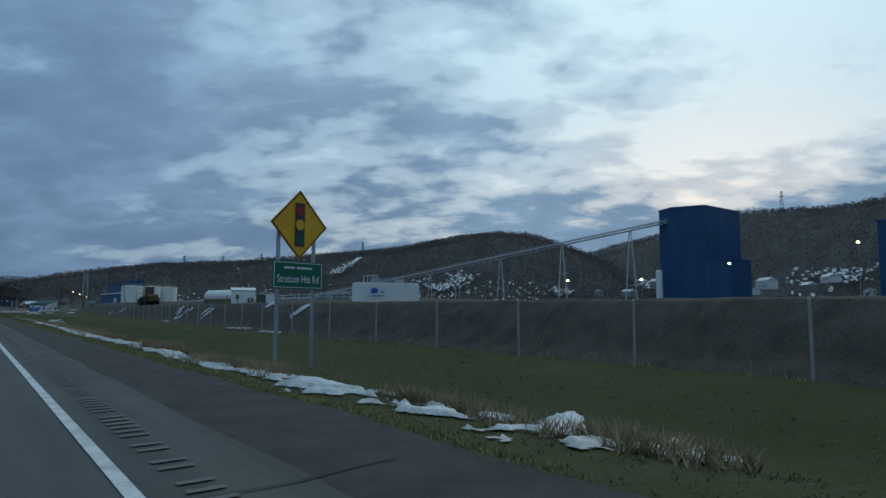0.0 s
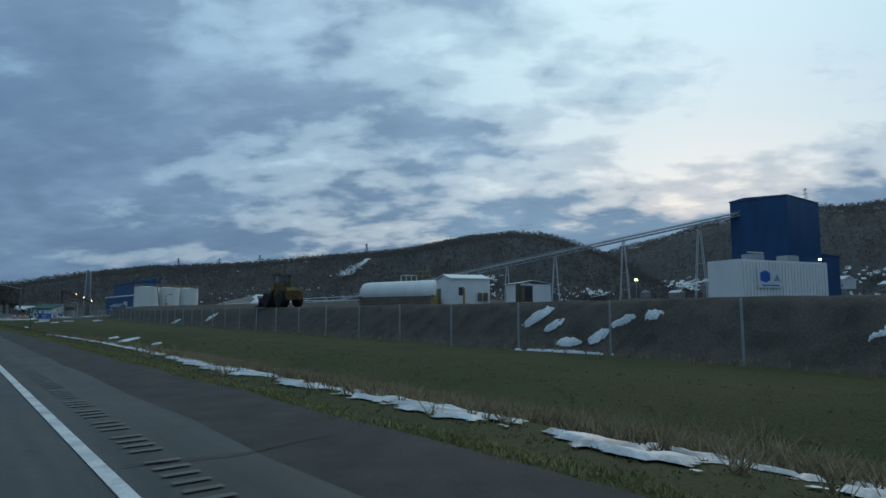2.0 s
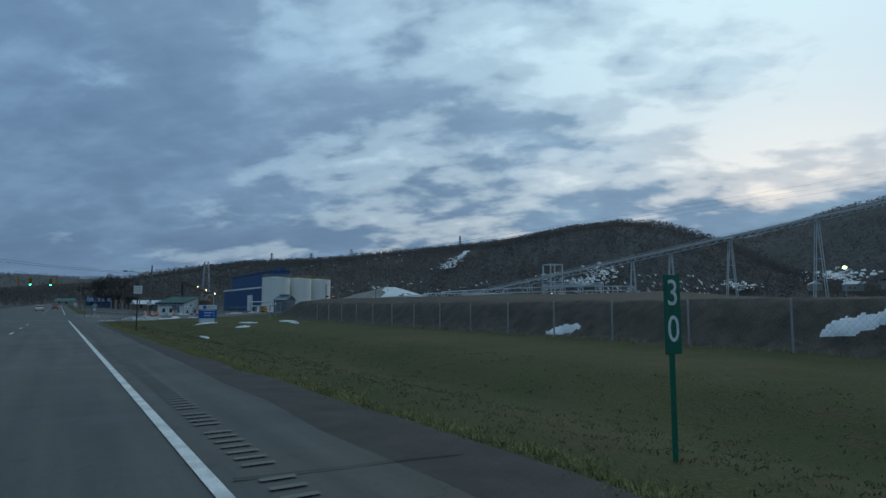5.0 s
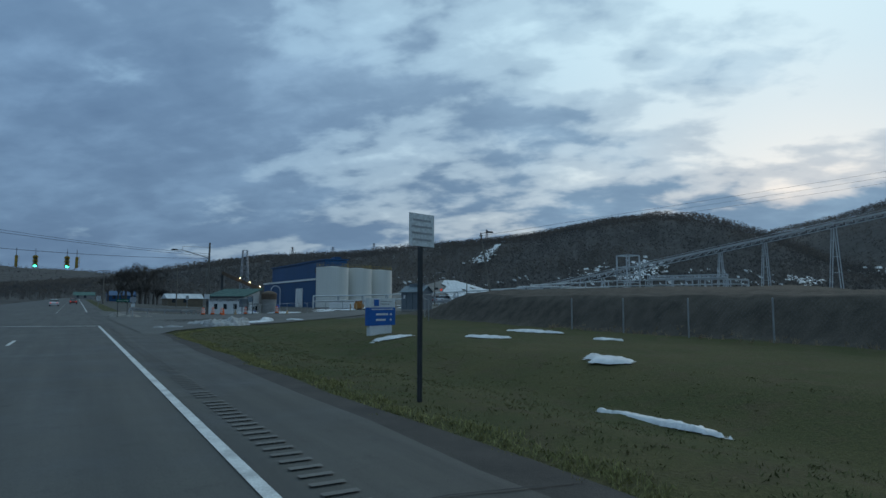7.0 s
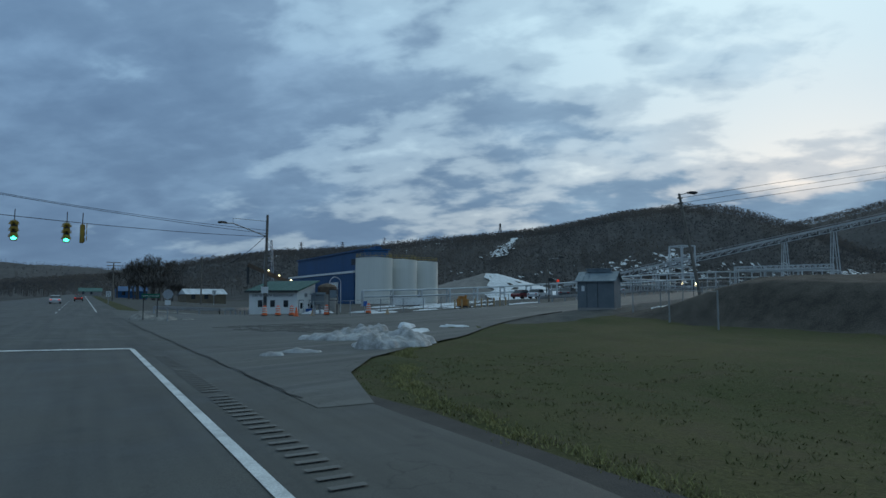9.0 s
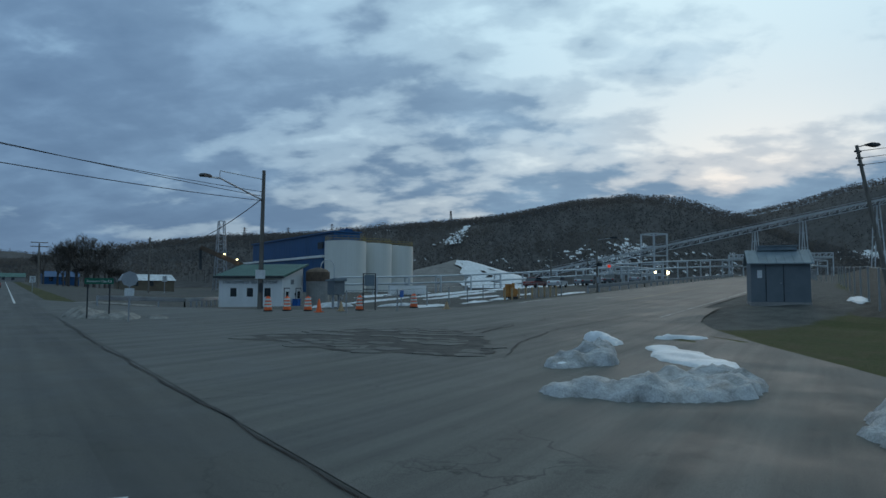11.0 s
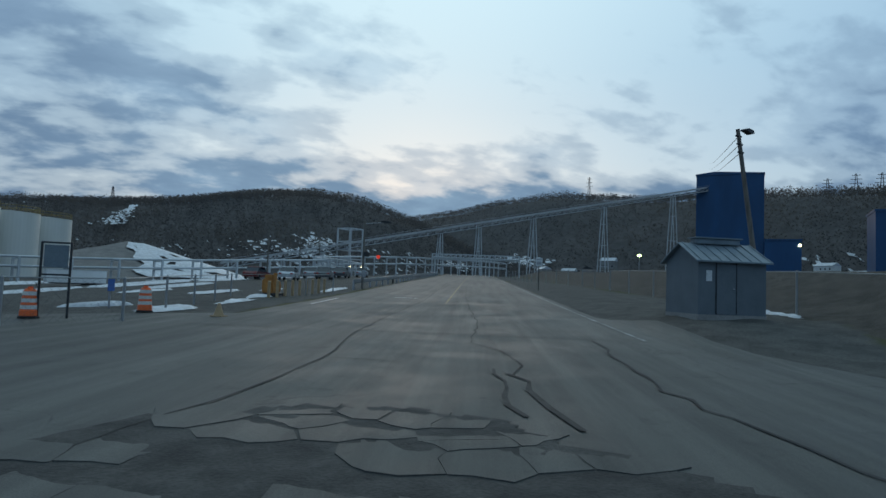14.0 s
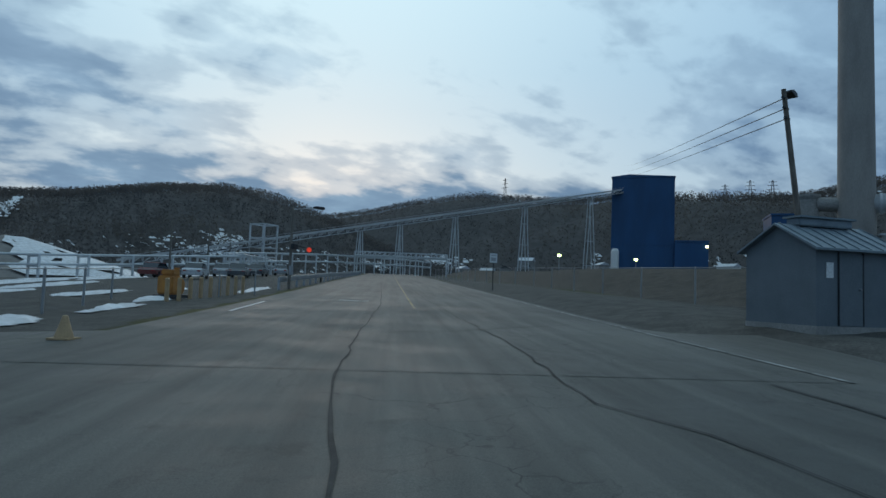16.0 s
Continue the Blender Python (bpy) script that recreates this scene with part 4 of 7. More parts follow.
def build_white_sign():
    t = thing("notice_sign", "white roadside notice board on a single dark post", "road sign", (5.05, 172.4, 0), 16)
    part("post", box((-0.035, 0.0, -0.4), (0.035, 0.06, 3.2)), M_DARKSTEEL, t, "dark steel post")
    p = part("panel", box((-0.31, -0.014, 2.66), (0.31, 0.0, 3.24), bevel=0.003), M_SIGNWHITE, t)
    for i, w in enumerate((0.44, 0.5, 0.5, 0.46)):
        part("text_line", box((-w / 2, -0.019, 3.105 - i * 0.115), (w / 2, -0.014, 3.138 - i * 0.115)), M_GREYBAR, p, "faded grey text line")


build_white_sign()


def build_mile_marker():
    x, y = 6.0, 125.8
    t = thing("mile_marker", "narrow green milepost marker on a slim post", "road sign", (x, y, ground_z(x, y)))
    part("post", box((-0.025, 0, -0.2), (0.025, 0.04, 1.9)), M_SIGNGREEN, t)
    p = part("panel", box((-0.14, -0.012, 1.15), (0.14, 0.0, 2.05), bevel=0.003), M_SIGNGREEN, t)
    lettering("numeral", "3", 0.42, Matrix.Translation((0, -0.016, 1.83)) @ FACE_SOUTH, M_SIGNWHITE, p, 0.002)
    lettering("numeral", "0", 0.42, Matrix.Translation((0, -0.016, 1.42)) @ FACE_SOUTH, M_SIGNWHITE, p, 0.002)


build_mile_marker()


def build_blue_sign():
    x, y = 14.3, 194.1
    t = thing("plant_sign", "blue and white plant direction sign standing in the grass", "sign", (x, y, ground_z(x, y) - 0.1), 22)
    part("base", box((-1.0, -0.12, 0), (0.75, 0.12, 0.55), bevel=0.01), M_SIGNWHITE, t, "white base panel")
    b = part("blue_panel", box((-1.1, -0.14, 0.55), (1.0, 0.14, 1.52), bevel=0.01), M_SIGNBLUE, t, "blue middle panel")
    w = part("head_panel", box((-1.1, -0.14, 1.52), (1.0, 0.14, 2.02), bevel=0.01), M_SIGNWHITE, t, "white head panel")
    part("emblem", box((-0.72, -0.16, 1.60), (-0.34, -0.14, 1.95)), M_SIGNBLUE, w, "small blue emblem shape")
    for i, wd in enumerate((0.9, 0.7)):
        part("text_line", box((-0.2, -0.155, 1.82 - i * 0.14), (-0.2 + wd, -0.14, 1.87 - i * 0.14)), M_GREYBAR, w)
    part("text_line", box((-0.9, -0.155, 1.40), (0.8, -0.14, 1.45)), M_SIGNWHITE, b)
    for z, wd in ((1.10, 0.95), (0.80, 0.75)):
        part("text_line", box((-0.55, -0.155, z), (-0.55 + wd, -0.14, z + 0.1)), M_SIGNWHITE, b)
        part("arrow", prism([(0.55, z), (0.7, z), (0.7, z + 0.06), (0.625, z + 0.13), (0.55, z + 0.06)], -0.155, -0.14, "y"), M_SIGNWHITE, b)


build_blue_sign()


# ---- works yard on the bank ----
def turned(ex, at):
    ex = Vector((ex[0], ex[1], 0)).normalized()
    return Matrix.Translation(at) @ Matrix(((ex.x, -ex.y, 0, 0), (ex.y, ex.x, 0, 0), (0, 0, 1, 0), (0, 0, 0, 1)))


def build_container():
    a, b = Vector((46.7, 82.6, 0)), Vector((56.3, 80.0, 0))
    z = ground_z(46, 77)
    t = thing("site_container", "white steel site container with a company board", "container")
    t.matrix_world = turned(b - a, (a.x, a.y, z)) @ Matrix.Scale(1.16, 4)
    L, D, H = 8.5, 2.6, 3.0
    body = part("body", box((0, 0.06, 0), (L, D, H), bevel=0.03), M_WHITE, t)
    bm = bmesh.new()
    for k in range(28):
        add_box(bm, (0.15 + k * 0.3, 0.0, 0.15), (0.30 + k * 0.3, 0.06, H - 0.12))
    part("corrugation", bm, M_WHITE, t)
    for x in (0, L - 0.12):
        part("corner_post", box((x, -0.02, 0), (x + 0.12, 0.1, H)), M_WHITE, t)
    p = part("company_board", box((1.6, -0.07, 1.15), (3.9, -0.03, 2.45)), M_SIGNWHITE, t, "white board with blue emblem")
    part("emblem", prism([(1.85, 1.65), (2.3, 1.5), (2.75, 1.65), (2.75, 2.15), (2.3, 2.3), (1.85, 2.15)], -0.085, -0.07, "y"), M_SIGNBLUE, p)
    part("triangle", prism([(3.1, 1.6), (3.7, 1.6), (3.4, 2.1)], -0.085, -0.07, "y"), M_GREYBAR, p)
    part("text_line", box((2.0, -0.085, 1.28), (3.6, -0.07, 1.36)), M_SIGNBLUE, p)
    for x in (2.2, 5.6):
        part("roof_unit", box((x, 0.7, H), (x + 1.1, 1.7, H + 0.5), bevel=0.05), M_STEEL, t, "grey roof unit")
    part("pipe", add_rod(rod((2.0, 1.0, H + 0.6), (3.5, 1.0, H + 0.6), 0.05), (3.5, 1.0, H), (3.5, 1.0, H + 0.6), 0.05), M_STEEL, t)


build_container()


def build_site_house():
    z = ground_z(38, 104)
    t = thing("white_plant_house", "white metal plant building with a low gable roof", "building")
    t.matrix_world = turned(Vector((0.95, -0.30, 0)), (35.4, 105.2, z)) @ Matrix.Diagonal((0.7, 0.8, 0.8, 1))
    L, D, H = 5.3, 4.6, 3.0
    gable = prism([(0, 0), (0, -D), (H, -D), (H + 0.45, -D / 2), (H, 0)], 0, L, "x") if False else prism([(0, 0), (-D, 0), (-D, H), (-D / 2, H + 0.5), (0, H)], 0, L, "x")
    part("wall", gable, M_WHITE, t)
    for sg in (0, 1):
        y0, y1 = (-D / 2, 0.15) if sg == 0 else (-D - 0.15, -D / 2)
        z0, z1 = (H + 0.56, H + 0.02) if sg == 0 else (H + 0.02, H + 0.56)
        part("roof", prism([(y0, z0), (y1, z1), (y1, z1 + 0.07), (y0, z0 + 0.07)], -0.15, L + 0.15, "x"), M_WHITE, t)
    part("door", box((-0.03, -1.5, 0.05), (0.0, -0.6, 2.05)), M_BRICKTAN, t)
    w = part("window", box((1.0, -D - 0.03, 1.2), (1.7, -D, 2.1)), M_GLASS, t)
    part("frame", box((0.94, -D - 0.02, 1.14), (1.76, -D, 2.16)), M_WHITE, w)
    for x, y in ((3.6, -D - 0.25), (4.4, -D - 0.25)):
        part("cabinet", box((x, y, 0.6), (x + 0.5, y + 0.25, 1.5)), M_BRICKTAN, t)
    part("yellow_guard", box((-0.9, -2.2, 0), (-0.8, -0.4, 1.1)), M_YELLOWRAIL, t)


build_site_house()


def build_long_tank():
    z = ground_z(36, 112)
    a, b = Vector((35.6, 118.2, 0)), Vector((38.0, 108.0, 0))
    t = thing("horizontal_tank", "long white horizontal tank on a tan skirting", "tank")
    t.matrix_world = turned(b - a, (a.x, a.y, z))
    L = (b - a).length
    r, cz = 1.15, 1.55
    bm = bmesh.new()
    rows = []
    prof = [(0.0, 0.35), (0.12, 0.75), (0.4, 0.95), (0.9, 1.0), (L - 0.3, 1.0), (L, 0.93)]
    for x, k in prof:
        rows.append([bm.verts.new((x, r * k * math.cos(i * math.pi / 12), cz + r * k * math.sin(i * math.pi / 12))) for i in range(24)])
    for p, q in zip(rows, rows[1:]):
        for i in range(24):
            bm.faces.new((p[i], q[i], q[(i + 1) % 24], p[(i + 1) % 24]))
    bm.faces.new(rows[0])
    bm.faces.new(rows[-1][::-1])
    bmesh.ops.recalc_face_normals(bm, faces=bm.faces)
    part("shell", bm, M_WHITE, t, smooth=True)
    part("skirting", box((0.3, -1.05, -0.1), (L, 1.05, 1.2)), M_BRICKTAN, t, "tan skirting wall")
    bm = bmesh.new()
    for x in (L - 3.2, L - 2.2, L - 1.2):
        add_rod(bm, (x, 0, cz + r), (x, 0, cz + r + 0.9), 0.035, sides=5)
    add_rod(bm, (L - 3.2, 0, cz + r + 0.9), (L - 1.2, 0, cz + r + 0.9), 0.035, sides=5)
    add_rod(bm, (L - 3.2, 0, cz + r + 0.45), (L - 1.2, 0, cz + r + 0.45), 0.03, sides=5)
    part("handrail", bm, M_YELLOWRAIL, t, "yellow handrail")


build_long_tank()


def build_small_shed():
    z = ground_z(37, 94)
    t = thing("open_storage_shed", "small white metal storage shed with its door open", "shed")
    t.matrix_world = turned(Vector((2.9, -1.25, 0)), (36.1, 95.7, z)) @ Matrix.Scale(0.87, 4)
    L, D, H = 3.6, 2.4, 2.05
    part("back_wall", box((0, D - 0.05, 0), (L, D, H)), M_WHITE, t)
    for x in (0.0, L - 0.05):
        part("side_wall", box((x, 0, 0), (x + 0.05, D, H)), M_WHITE, t)
    part("front_wall", box((1.75, 0, 0), (L - 0.05, 0.05, H)), M_WHITE, t)
    part("front_wall", box((0.05, 0, 0), (0.55, 0.05, H)), M_BRICKTAN, t)
    part("door_head", box((0.55, 0, 1.9), (1.75, 0.05, H)), M_WHITE, t)
    part("floor", box((0.05, 0.05, 0), (L - 0.05, D - 0.05, 0.05)), M_DARKSTEEL, t)
    part("roof", prism([(-0.15, H), (L / 2, H + 0.3), (L + 0.15, H), (L + 0.15, H + 0.05), (L / 2, H + 0.36), (-0.15, H + 0.05)], -0.12, D + 0.12, "y"), M_WHITE, t)
    d = part("open_door", box((0.52, -1.0, 0.05), (0.56, 0.0, 1.9)), M_BRICKTAN, t, "tan door swung open")


build_small_shed()


def wheel(parent, x, y, r, w, name="wheel"):
    tyre = part(name, lathe([(r * 0.62, -w / 2), (r * 0.93, -w / 2), (r, -w * 0.32), (r, w * 0.32), (r * 0.93, w / 2), (r * 0.62, w / 2)], 24, Matrix.Translation((x, y, r)) @ Matrix.Rotation(radians(90), 4, "X")), M_BLACK, parent, "black tyre")
    part("rim", lathe([(r * 0.2, -w * 0.36), (r * 0.62, -w * 0.42), (r * 0.62, w * 0.42), (r * 0.2, w * 0.36)], 16, Matrix.Translation((x, y, r)) @ Matrix.Rotation(radians(90), 4, "X")), M_STEEL if name == "wheel" else M_LOADER, tyre)
    return tyre


def build_loader():
    z = ground_z(25.0, 113)
    t = thing("wheel_loader", "dirty yellow wheel loader parked on the bank with its bucket lowered", "wheel loader")
    t.matrix_world = turned(Vector((-0.06, 1.0, 0)), (24.9, 115.9, z)) @ Matrix.Scale(0.84, 4)
    # x ahead towards the bucket
    part("rear_body", prism([(-3.2, 0.95), (-0.6, 0.95), (-0.3, 1.25), (-0.3, 2.15), (-2.9, 2.15), (-3.3, 1.8)], -0.85, 0.85, "y"), M_LOADER, t)
    part("counterweight", box((-3.5, -0.95, 0.75), (-3.0, 0.95, 1.6), bevel=0.08), M_LOADER, t)
    part("front_frame", prism([(-0.1, 0.8), (1.5, 0.7), (1.7, 1.2), (1.2, 2.0), (0.5, 2.05), (0.0, 1.4)], -0.4, 0.4, "y"), M_LOADER, t)
    cab = part("cab", box((-1.15, -0.72, 2.15), (0.35, 0.72, 2.75), bevel=0.05), M_LOADER, t)
    for x in (-1.1, 0.25):
        for y in (-0.68, 0.60):
            part("pillar", box((x, y, 2.75), (x + 0.08, y + 0.08, 3.5)), M_LOADER, cab)
    part("glass", box((-1.05, -0.64, 2.75), (0.27, 0.64, 3.5)), M_GLASS, cab, "dark cab glass")
    part("cab_roof", box((-1.3, -0.8, 3.5), (0.5, 0.8, 3.64), bevel=0.04), M_LOADER, cab)
    for y in (-1.35, 1.35):
        for x in (-2.1, 1.0):
            wheel(t, x, y * 0.78, 0.82, 0.6, "tyre_wheel")
    for y in (-0.5, 0.5):
        bm = bmesh.new()
        add_bar(bm, (0.7, y, 1.9), (1.9, y, 1.45), 0.18, 0.3)
        add_bar(bm, (1.9, y, 1.45), (2.75, y, 0.55), 0.18, 0.28)
        part("lift_arm", bm, M_LOADER, t)
        part("ram", rod((0.9, y * 0.6, 1.1), (2.1, y * 0.6, 1.25), 0.07), M_STEEL, t)
    part("bucket", prism([(2.5, 0.05), (3.7, 0.02), (3.72, 0.1), (2.75, 0.25), (2.6, 0.8), (3.0, 1.25), (2.95, 1.32), (2.45, 1.0), (2.35, 0.5)], -1.35, 1.35, "y"), M_DARKSTEEL, t, "dark worn steel bucket")
    part("exhaust", rod((-1.8, 0.4, 2.15), (-1.8, 0.4, 2.9), 0.07), M_DARKSTEEL, t)
    for y in (-0.8, 0.8):
        part("fender", box((-2.8, y - 0.25, 1.7), (-1.3, y + 0.25, 1.78)), M_LOADER, t)


build_loader()
for px, py in ((35.0, 100.8), (34.2, 103.5)):
    t = thing("marker_post", "short yellow marker post in bare earth", "post", (px, py, ground_z(px, py)), group="yellow marker posts")
    part("post", rod((0, 0, -0.2), (0, 0, 1.5), 0.09, sides=10), M_YELLOWRAIL, t)
    part("cap", rod((0, 0, 1.5), (0, 0, 1.58), 0.12, 0.05, 10), M_YELLOWRAIL, t)

# ---- fences ----
chain_fence([(15.6, -8), (15.6, 40), (bank_foot(120) - 0.25, 120), (bank_foot(192) - 0.25, 192)], 1.85, 4.6, "tall galvanised chain-link fence at the foot of the bank", rail=False, net=0.22)
chain_fence([road_at(s, n) for s, n in ((4.0, -22.0), (11.5, -15.2), (23, -14.9), (60, -14.0), (84, -11.5), (130, -9.5))], 1.75, 6.0, "galvanised chain-link fence with top rail beside the access road", net=0.15)
chain_fence([road_at(s, n) for s, n in ((6.5, 8.9), (9.0, 7.3), (14, 8.6), (26, 11.0), (30, 7.9), (33, 6.9))], 1.2, 3.6, "low chain-link yard fence with thin posts", net=0.2)


# ---- the pump shed by the road ----
def build_pump_shed():
    t = thing("pump_shed", "blue-grey block shed with a sheet roof and ridge vent", "shed")
    B = Vector((30.35, 223.7, 0))
    z = ground_z(32, 223.8) - 0.02
    t.matrix_world = turned(Vector((0.835, 0.55, 0)), (B.x, B.y, z + 0.12)) @ Matrix.Diagonal((0.8, 0.8, 0.94, 1))
    W, D, H, R = 2.85, 3.2, 2.02, 2.66
    # x along the gable wall, -y along the door wall
    part("gable_wall", prism([(0, -0.3), (W, -0.3), (W, H), (W / 2, R), (0, H)], -0.14, 0.0, "y"), M_SHEDBLUE, t)
    part("gable_wall", prism([(0, -0.3), (W, -0.3), (W, H), (W / 2, R), (0, H)], -D, -D + 0.14, "y"), M_SHEDBLUE, t)
    part("side_wall", box((0, -D + 0.14, -0.3), (0.14, -0.14, H)), M_SHEDBLUE, t)
    part("side_wall", box((W - 0.14, -D + 0.14, -0.3), (W, -0.14, H)), M_SHEDBLUE, t)
    for sg in (0, 1):
        x0, x1 = (-0.22, W / 2) if sg == 0 else (W / 2, W + 0.22)
        z0, z1 = (H - 0.10, R) if sg == 0 else (R, H - 0.10)
        r = part("roof", prism([(x0, z0), (x1, z1), (x1, z1 + 0.06), (x0, z0 + 0.06)], -D - 0.2, 0.2, "y"), M_SHEDROOF, t)
        bm = bmesh.new()
        for k in range(8):
            y = -D - 0.1 + k * 0.47
            add_bar(bm, (x0, y, z0 + 0.08), (x1, y, z1 + 0.08), 0.03, 0.03)
        part("standing_seam", bm, M_SHEDROOF, r)
    v = part("ridge_vent", box((W / 2 - 0.28, -D + 0.5, R + 0.02), (W / 2 + 0.28, -0.55, R + 0.24), bevel=0.03), M_SHEDROOF, t)
    part("vent_cap", box((W / 2 - 0.36, -D + 0.42, R + 0.24), (W / 2 + 0.36, -0.47, R + 0.29)), M_SHEDROOF, v)
    d = part("door", box((-0.03, -1.75, 0.0), (0.0, -0.85, 1.86)), M_SHEDBLUE, t, "blue-grey door")
    for y in (-0.85, -1.79):
        part("door_jamb", box((-0.045, y, 0), (0.0, y + 0.04, 1.9)), M_DARKSTEEL, d)
    part("knob", rod((-0.03, -1.63, 0.95), (-0.09, -1.63, 0.95), 0.03), M_STEEL, d)
    part("notice", box((-0.035, -0.62, 1.22), (-0.005, -0.36, 1.62)), M_SIGNWHITE, t, "white paper notice")
    part("skirting", box((-0.02, -D - 0.02, -0.35), (W + 0.02, 0.02, -0.02)), M_CONCRETE, t)


build_pump_shed()


def build_speed_sign():
    x, y = road_at(50, -8.3)
    z = ground_z(x, y)
    t = thing("speed_sign", "small white regulatory sign on a dark post beside the road", "road sign", (x, y, z), -62)
    part("post", box((-0.035, 0, -0.2), (0.035, 0.06, 3.0)), M_DARKSTEEL, t)
    p = part("panel", box((-0.31, -0.015, 2.25), (0.31, 0, 3.0), bevel=0.003), M_SIGNWHITE, t)
    part("text_line", box((-0.22, -0.02, 2.82), (0.22, -0.015, 2.88)), M_GREYBAR, p)
    part("number_bar", box((-0.2, -0.02, 2.38), (0.2, -0.015, 2.66)), M_GREYBAR, p)


build_speed_sign()


# ---- poles, lamps and wires ----
def cobra_head(parent, p, d, material=M_DARKSTEEL):
    m = Matrix.Translation(p) @ Vector((d[0], d[1], 0)).to_track_quat("X", "Z").to_matrix().to_4x4()
    h = part("lamp_head", prism([(-0.1, 0.0), (0.55, -0.08), (0.72, 0.0), (0.6, 0.12), (0.1, 0.14), (-0.1, 0.08)], -0.16, 0.16, "y"), material, parent, "grey street lamp head")
    h.data.transform(m)
    return h


def build_corner_pole():
    x, y = 14.65, 248.85
    t = thing("utility_pole", "tall wooden utility pole with a street lamp arm", "utility pole", (x, y, ground_z(x, y)))
    part("shaft", rod((0, 0, -0.5), (0.10, -0.06, 9.35), 0.165, 0.115, 12), M_WOODPOLE, t)
    bm = bmesh.new()
    tip = Vector((-4.4, -3.5, 7.95))
    mid = Vector((-3.6, -2.9, 8.05))
    add_rod(bm, (0, 0, 7.35), mid, 0.055, sides=6)
    add_rod(bm, mid, tip, 0.055, sides=6)
    add_rod(bm, (0, 0, 8.75), mid + Vector((0, 0, 0.45)), 0.025, sides=5)
    add_rod(bm, mid, mid + Vector((0, 0, 0.45)), 0.025, sides=5)
    part("lamp_arm", bm, M_STEEL, t, "grey steel lamp arm")
    cobra_head(t, tip, (-0.78, -0.62))
    b = part("notice_board", box((-0.40, -0.27, 2.0), (0.25, -0.22, 2.6)), M_SIGNWHITE, t, "white board nailed to the pole")
    part("junction_box", box((-0.15, -0.3, 1.1), (0.12, -0.17, 1.7)), M_DARKSTEEL, t)
    part("cable_guard", box((0.10, -0.12, 0), (0.18, 0.02, 6.8)), M_DARKSTEEL, t)
    top = Vector((x, y, ground_z(x, y)))
    a = top + Vector((0, 0, 7.3))
    cable("span_wire", a, (-19, 226.5, 7.2), 0.55, 0.022, "black span wire carrying the traffic signals", group="")
    cable("overhead_cable", top + Vector((0, 0, 7.6)), (-32, 228, 11.5), 0.8, 0.02, "thin black overhead cable")
    cable("overhead_cable", top + Vector((0, 0, 7.9)), (-34, 236, 13.5), 1.2, 0.018, "thin black overhead cable")
    cable("overhead_cable", top + Vector((0, 0, 7.4)), (19.7, 316.5, 8.8), 1.8, 0.03, "thin black overhead cable")


build_corner_pole()


def build_signal(x, y, z, turn, lit, label):
    t = thing("traffic_signal", label, "traffic signal", (x, y, z), turn, "signals on the span wire")
    part("hanger", rod((0, 0, 0.5), (0, 0, 1.25), 0.025, sides=6), M_DARKSTEEL, t)
    h = part("housing", box((-0.17, -0.10, -0.55), (0.17, 0.12, 0.55), bevel=0.03), M_SIGHOUSE, t)
    for i, zz in enumerate((0.36, 0.0, -0.36)):
        on = lit and i == 2
        part("lens", rod((0, -0.10, zz), (0, -0.13, zz), 0.145, sides=20), M_LAMPGREEN if on else M_DARKSTEEL, h, "lit green lens" if on else "unlit lens")
        bm = bmesh.new()
        for k in range(9):
            a0, a1 = radians(-10 + k * 22.2), radians(12.2 + k * 22.2)
            add_bar(bm, (0.155 * math.cos(a0), -0.22, zz + 0.155 * math.sin(a0)), (0.155 * math.cos(a1), -0.22, zz + 0.155 * math.sin(a1)), 0.012, 0.22)
        part("visor", bm, M_SIGHOUSE, h)


for sx, turn, lit in ((-5.1, 95, False), (-3.6, 0, True), (-1.05, 0, True), (-0.25, 95, False)):
    build_signal(sx, 232.6, 5.5, turn, lit, "hanging traffic signal showing green in a yellow housing" if lit else "hanging yellow-cased traffic signal turned side-on, unlit")


def build_leaning_pole():
    base, top = Vector((40.9, 221.5, 0)), Vector((40.0, 222.6, 9.8))
    base.z = ground_z(base.x, base.y) - 0.4
    t = thing("leaning_pole", "dark leaning wooden pole with insulators and a lamp", "utility pole")
    part("shaft", rod(base, top, 0.14, 0.09, 10), M_WOODPOLE, t)
    d = (top - base).normalized()
    for k, s in enumerate((0.35, 0.75, 1.15)):
        c = top - d * s
        part("insulator", rod(c + Vector((-0.16, 0.1, 0)), c + Vector((0.16, -0.1, 0)), 0.06, sides=8), M_DARKSTEEL, t)
    arm = bmesh.new()
    add_rod(arm, top - d * 0.1, top + Vector((0.75, -0.35, 0.1)), 0.03, sides=6)
    part("lamp_arm", arm, M_DARKSTEEL, t)
    cobra_head(t, top + Vector((0.7, -0.32, 0.05)), (0.9, -0.42))
    for k, s in enumerate((0.35, 0.75, 1.15)):
        c = top - d * s
        cable("overhead_cable", c, (380, 240, 76 - 3 * k), 0.8, 0.02, "thin black overhead cable")


build_leaning_pole()


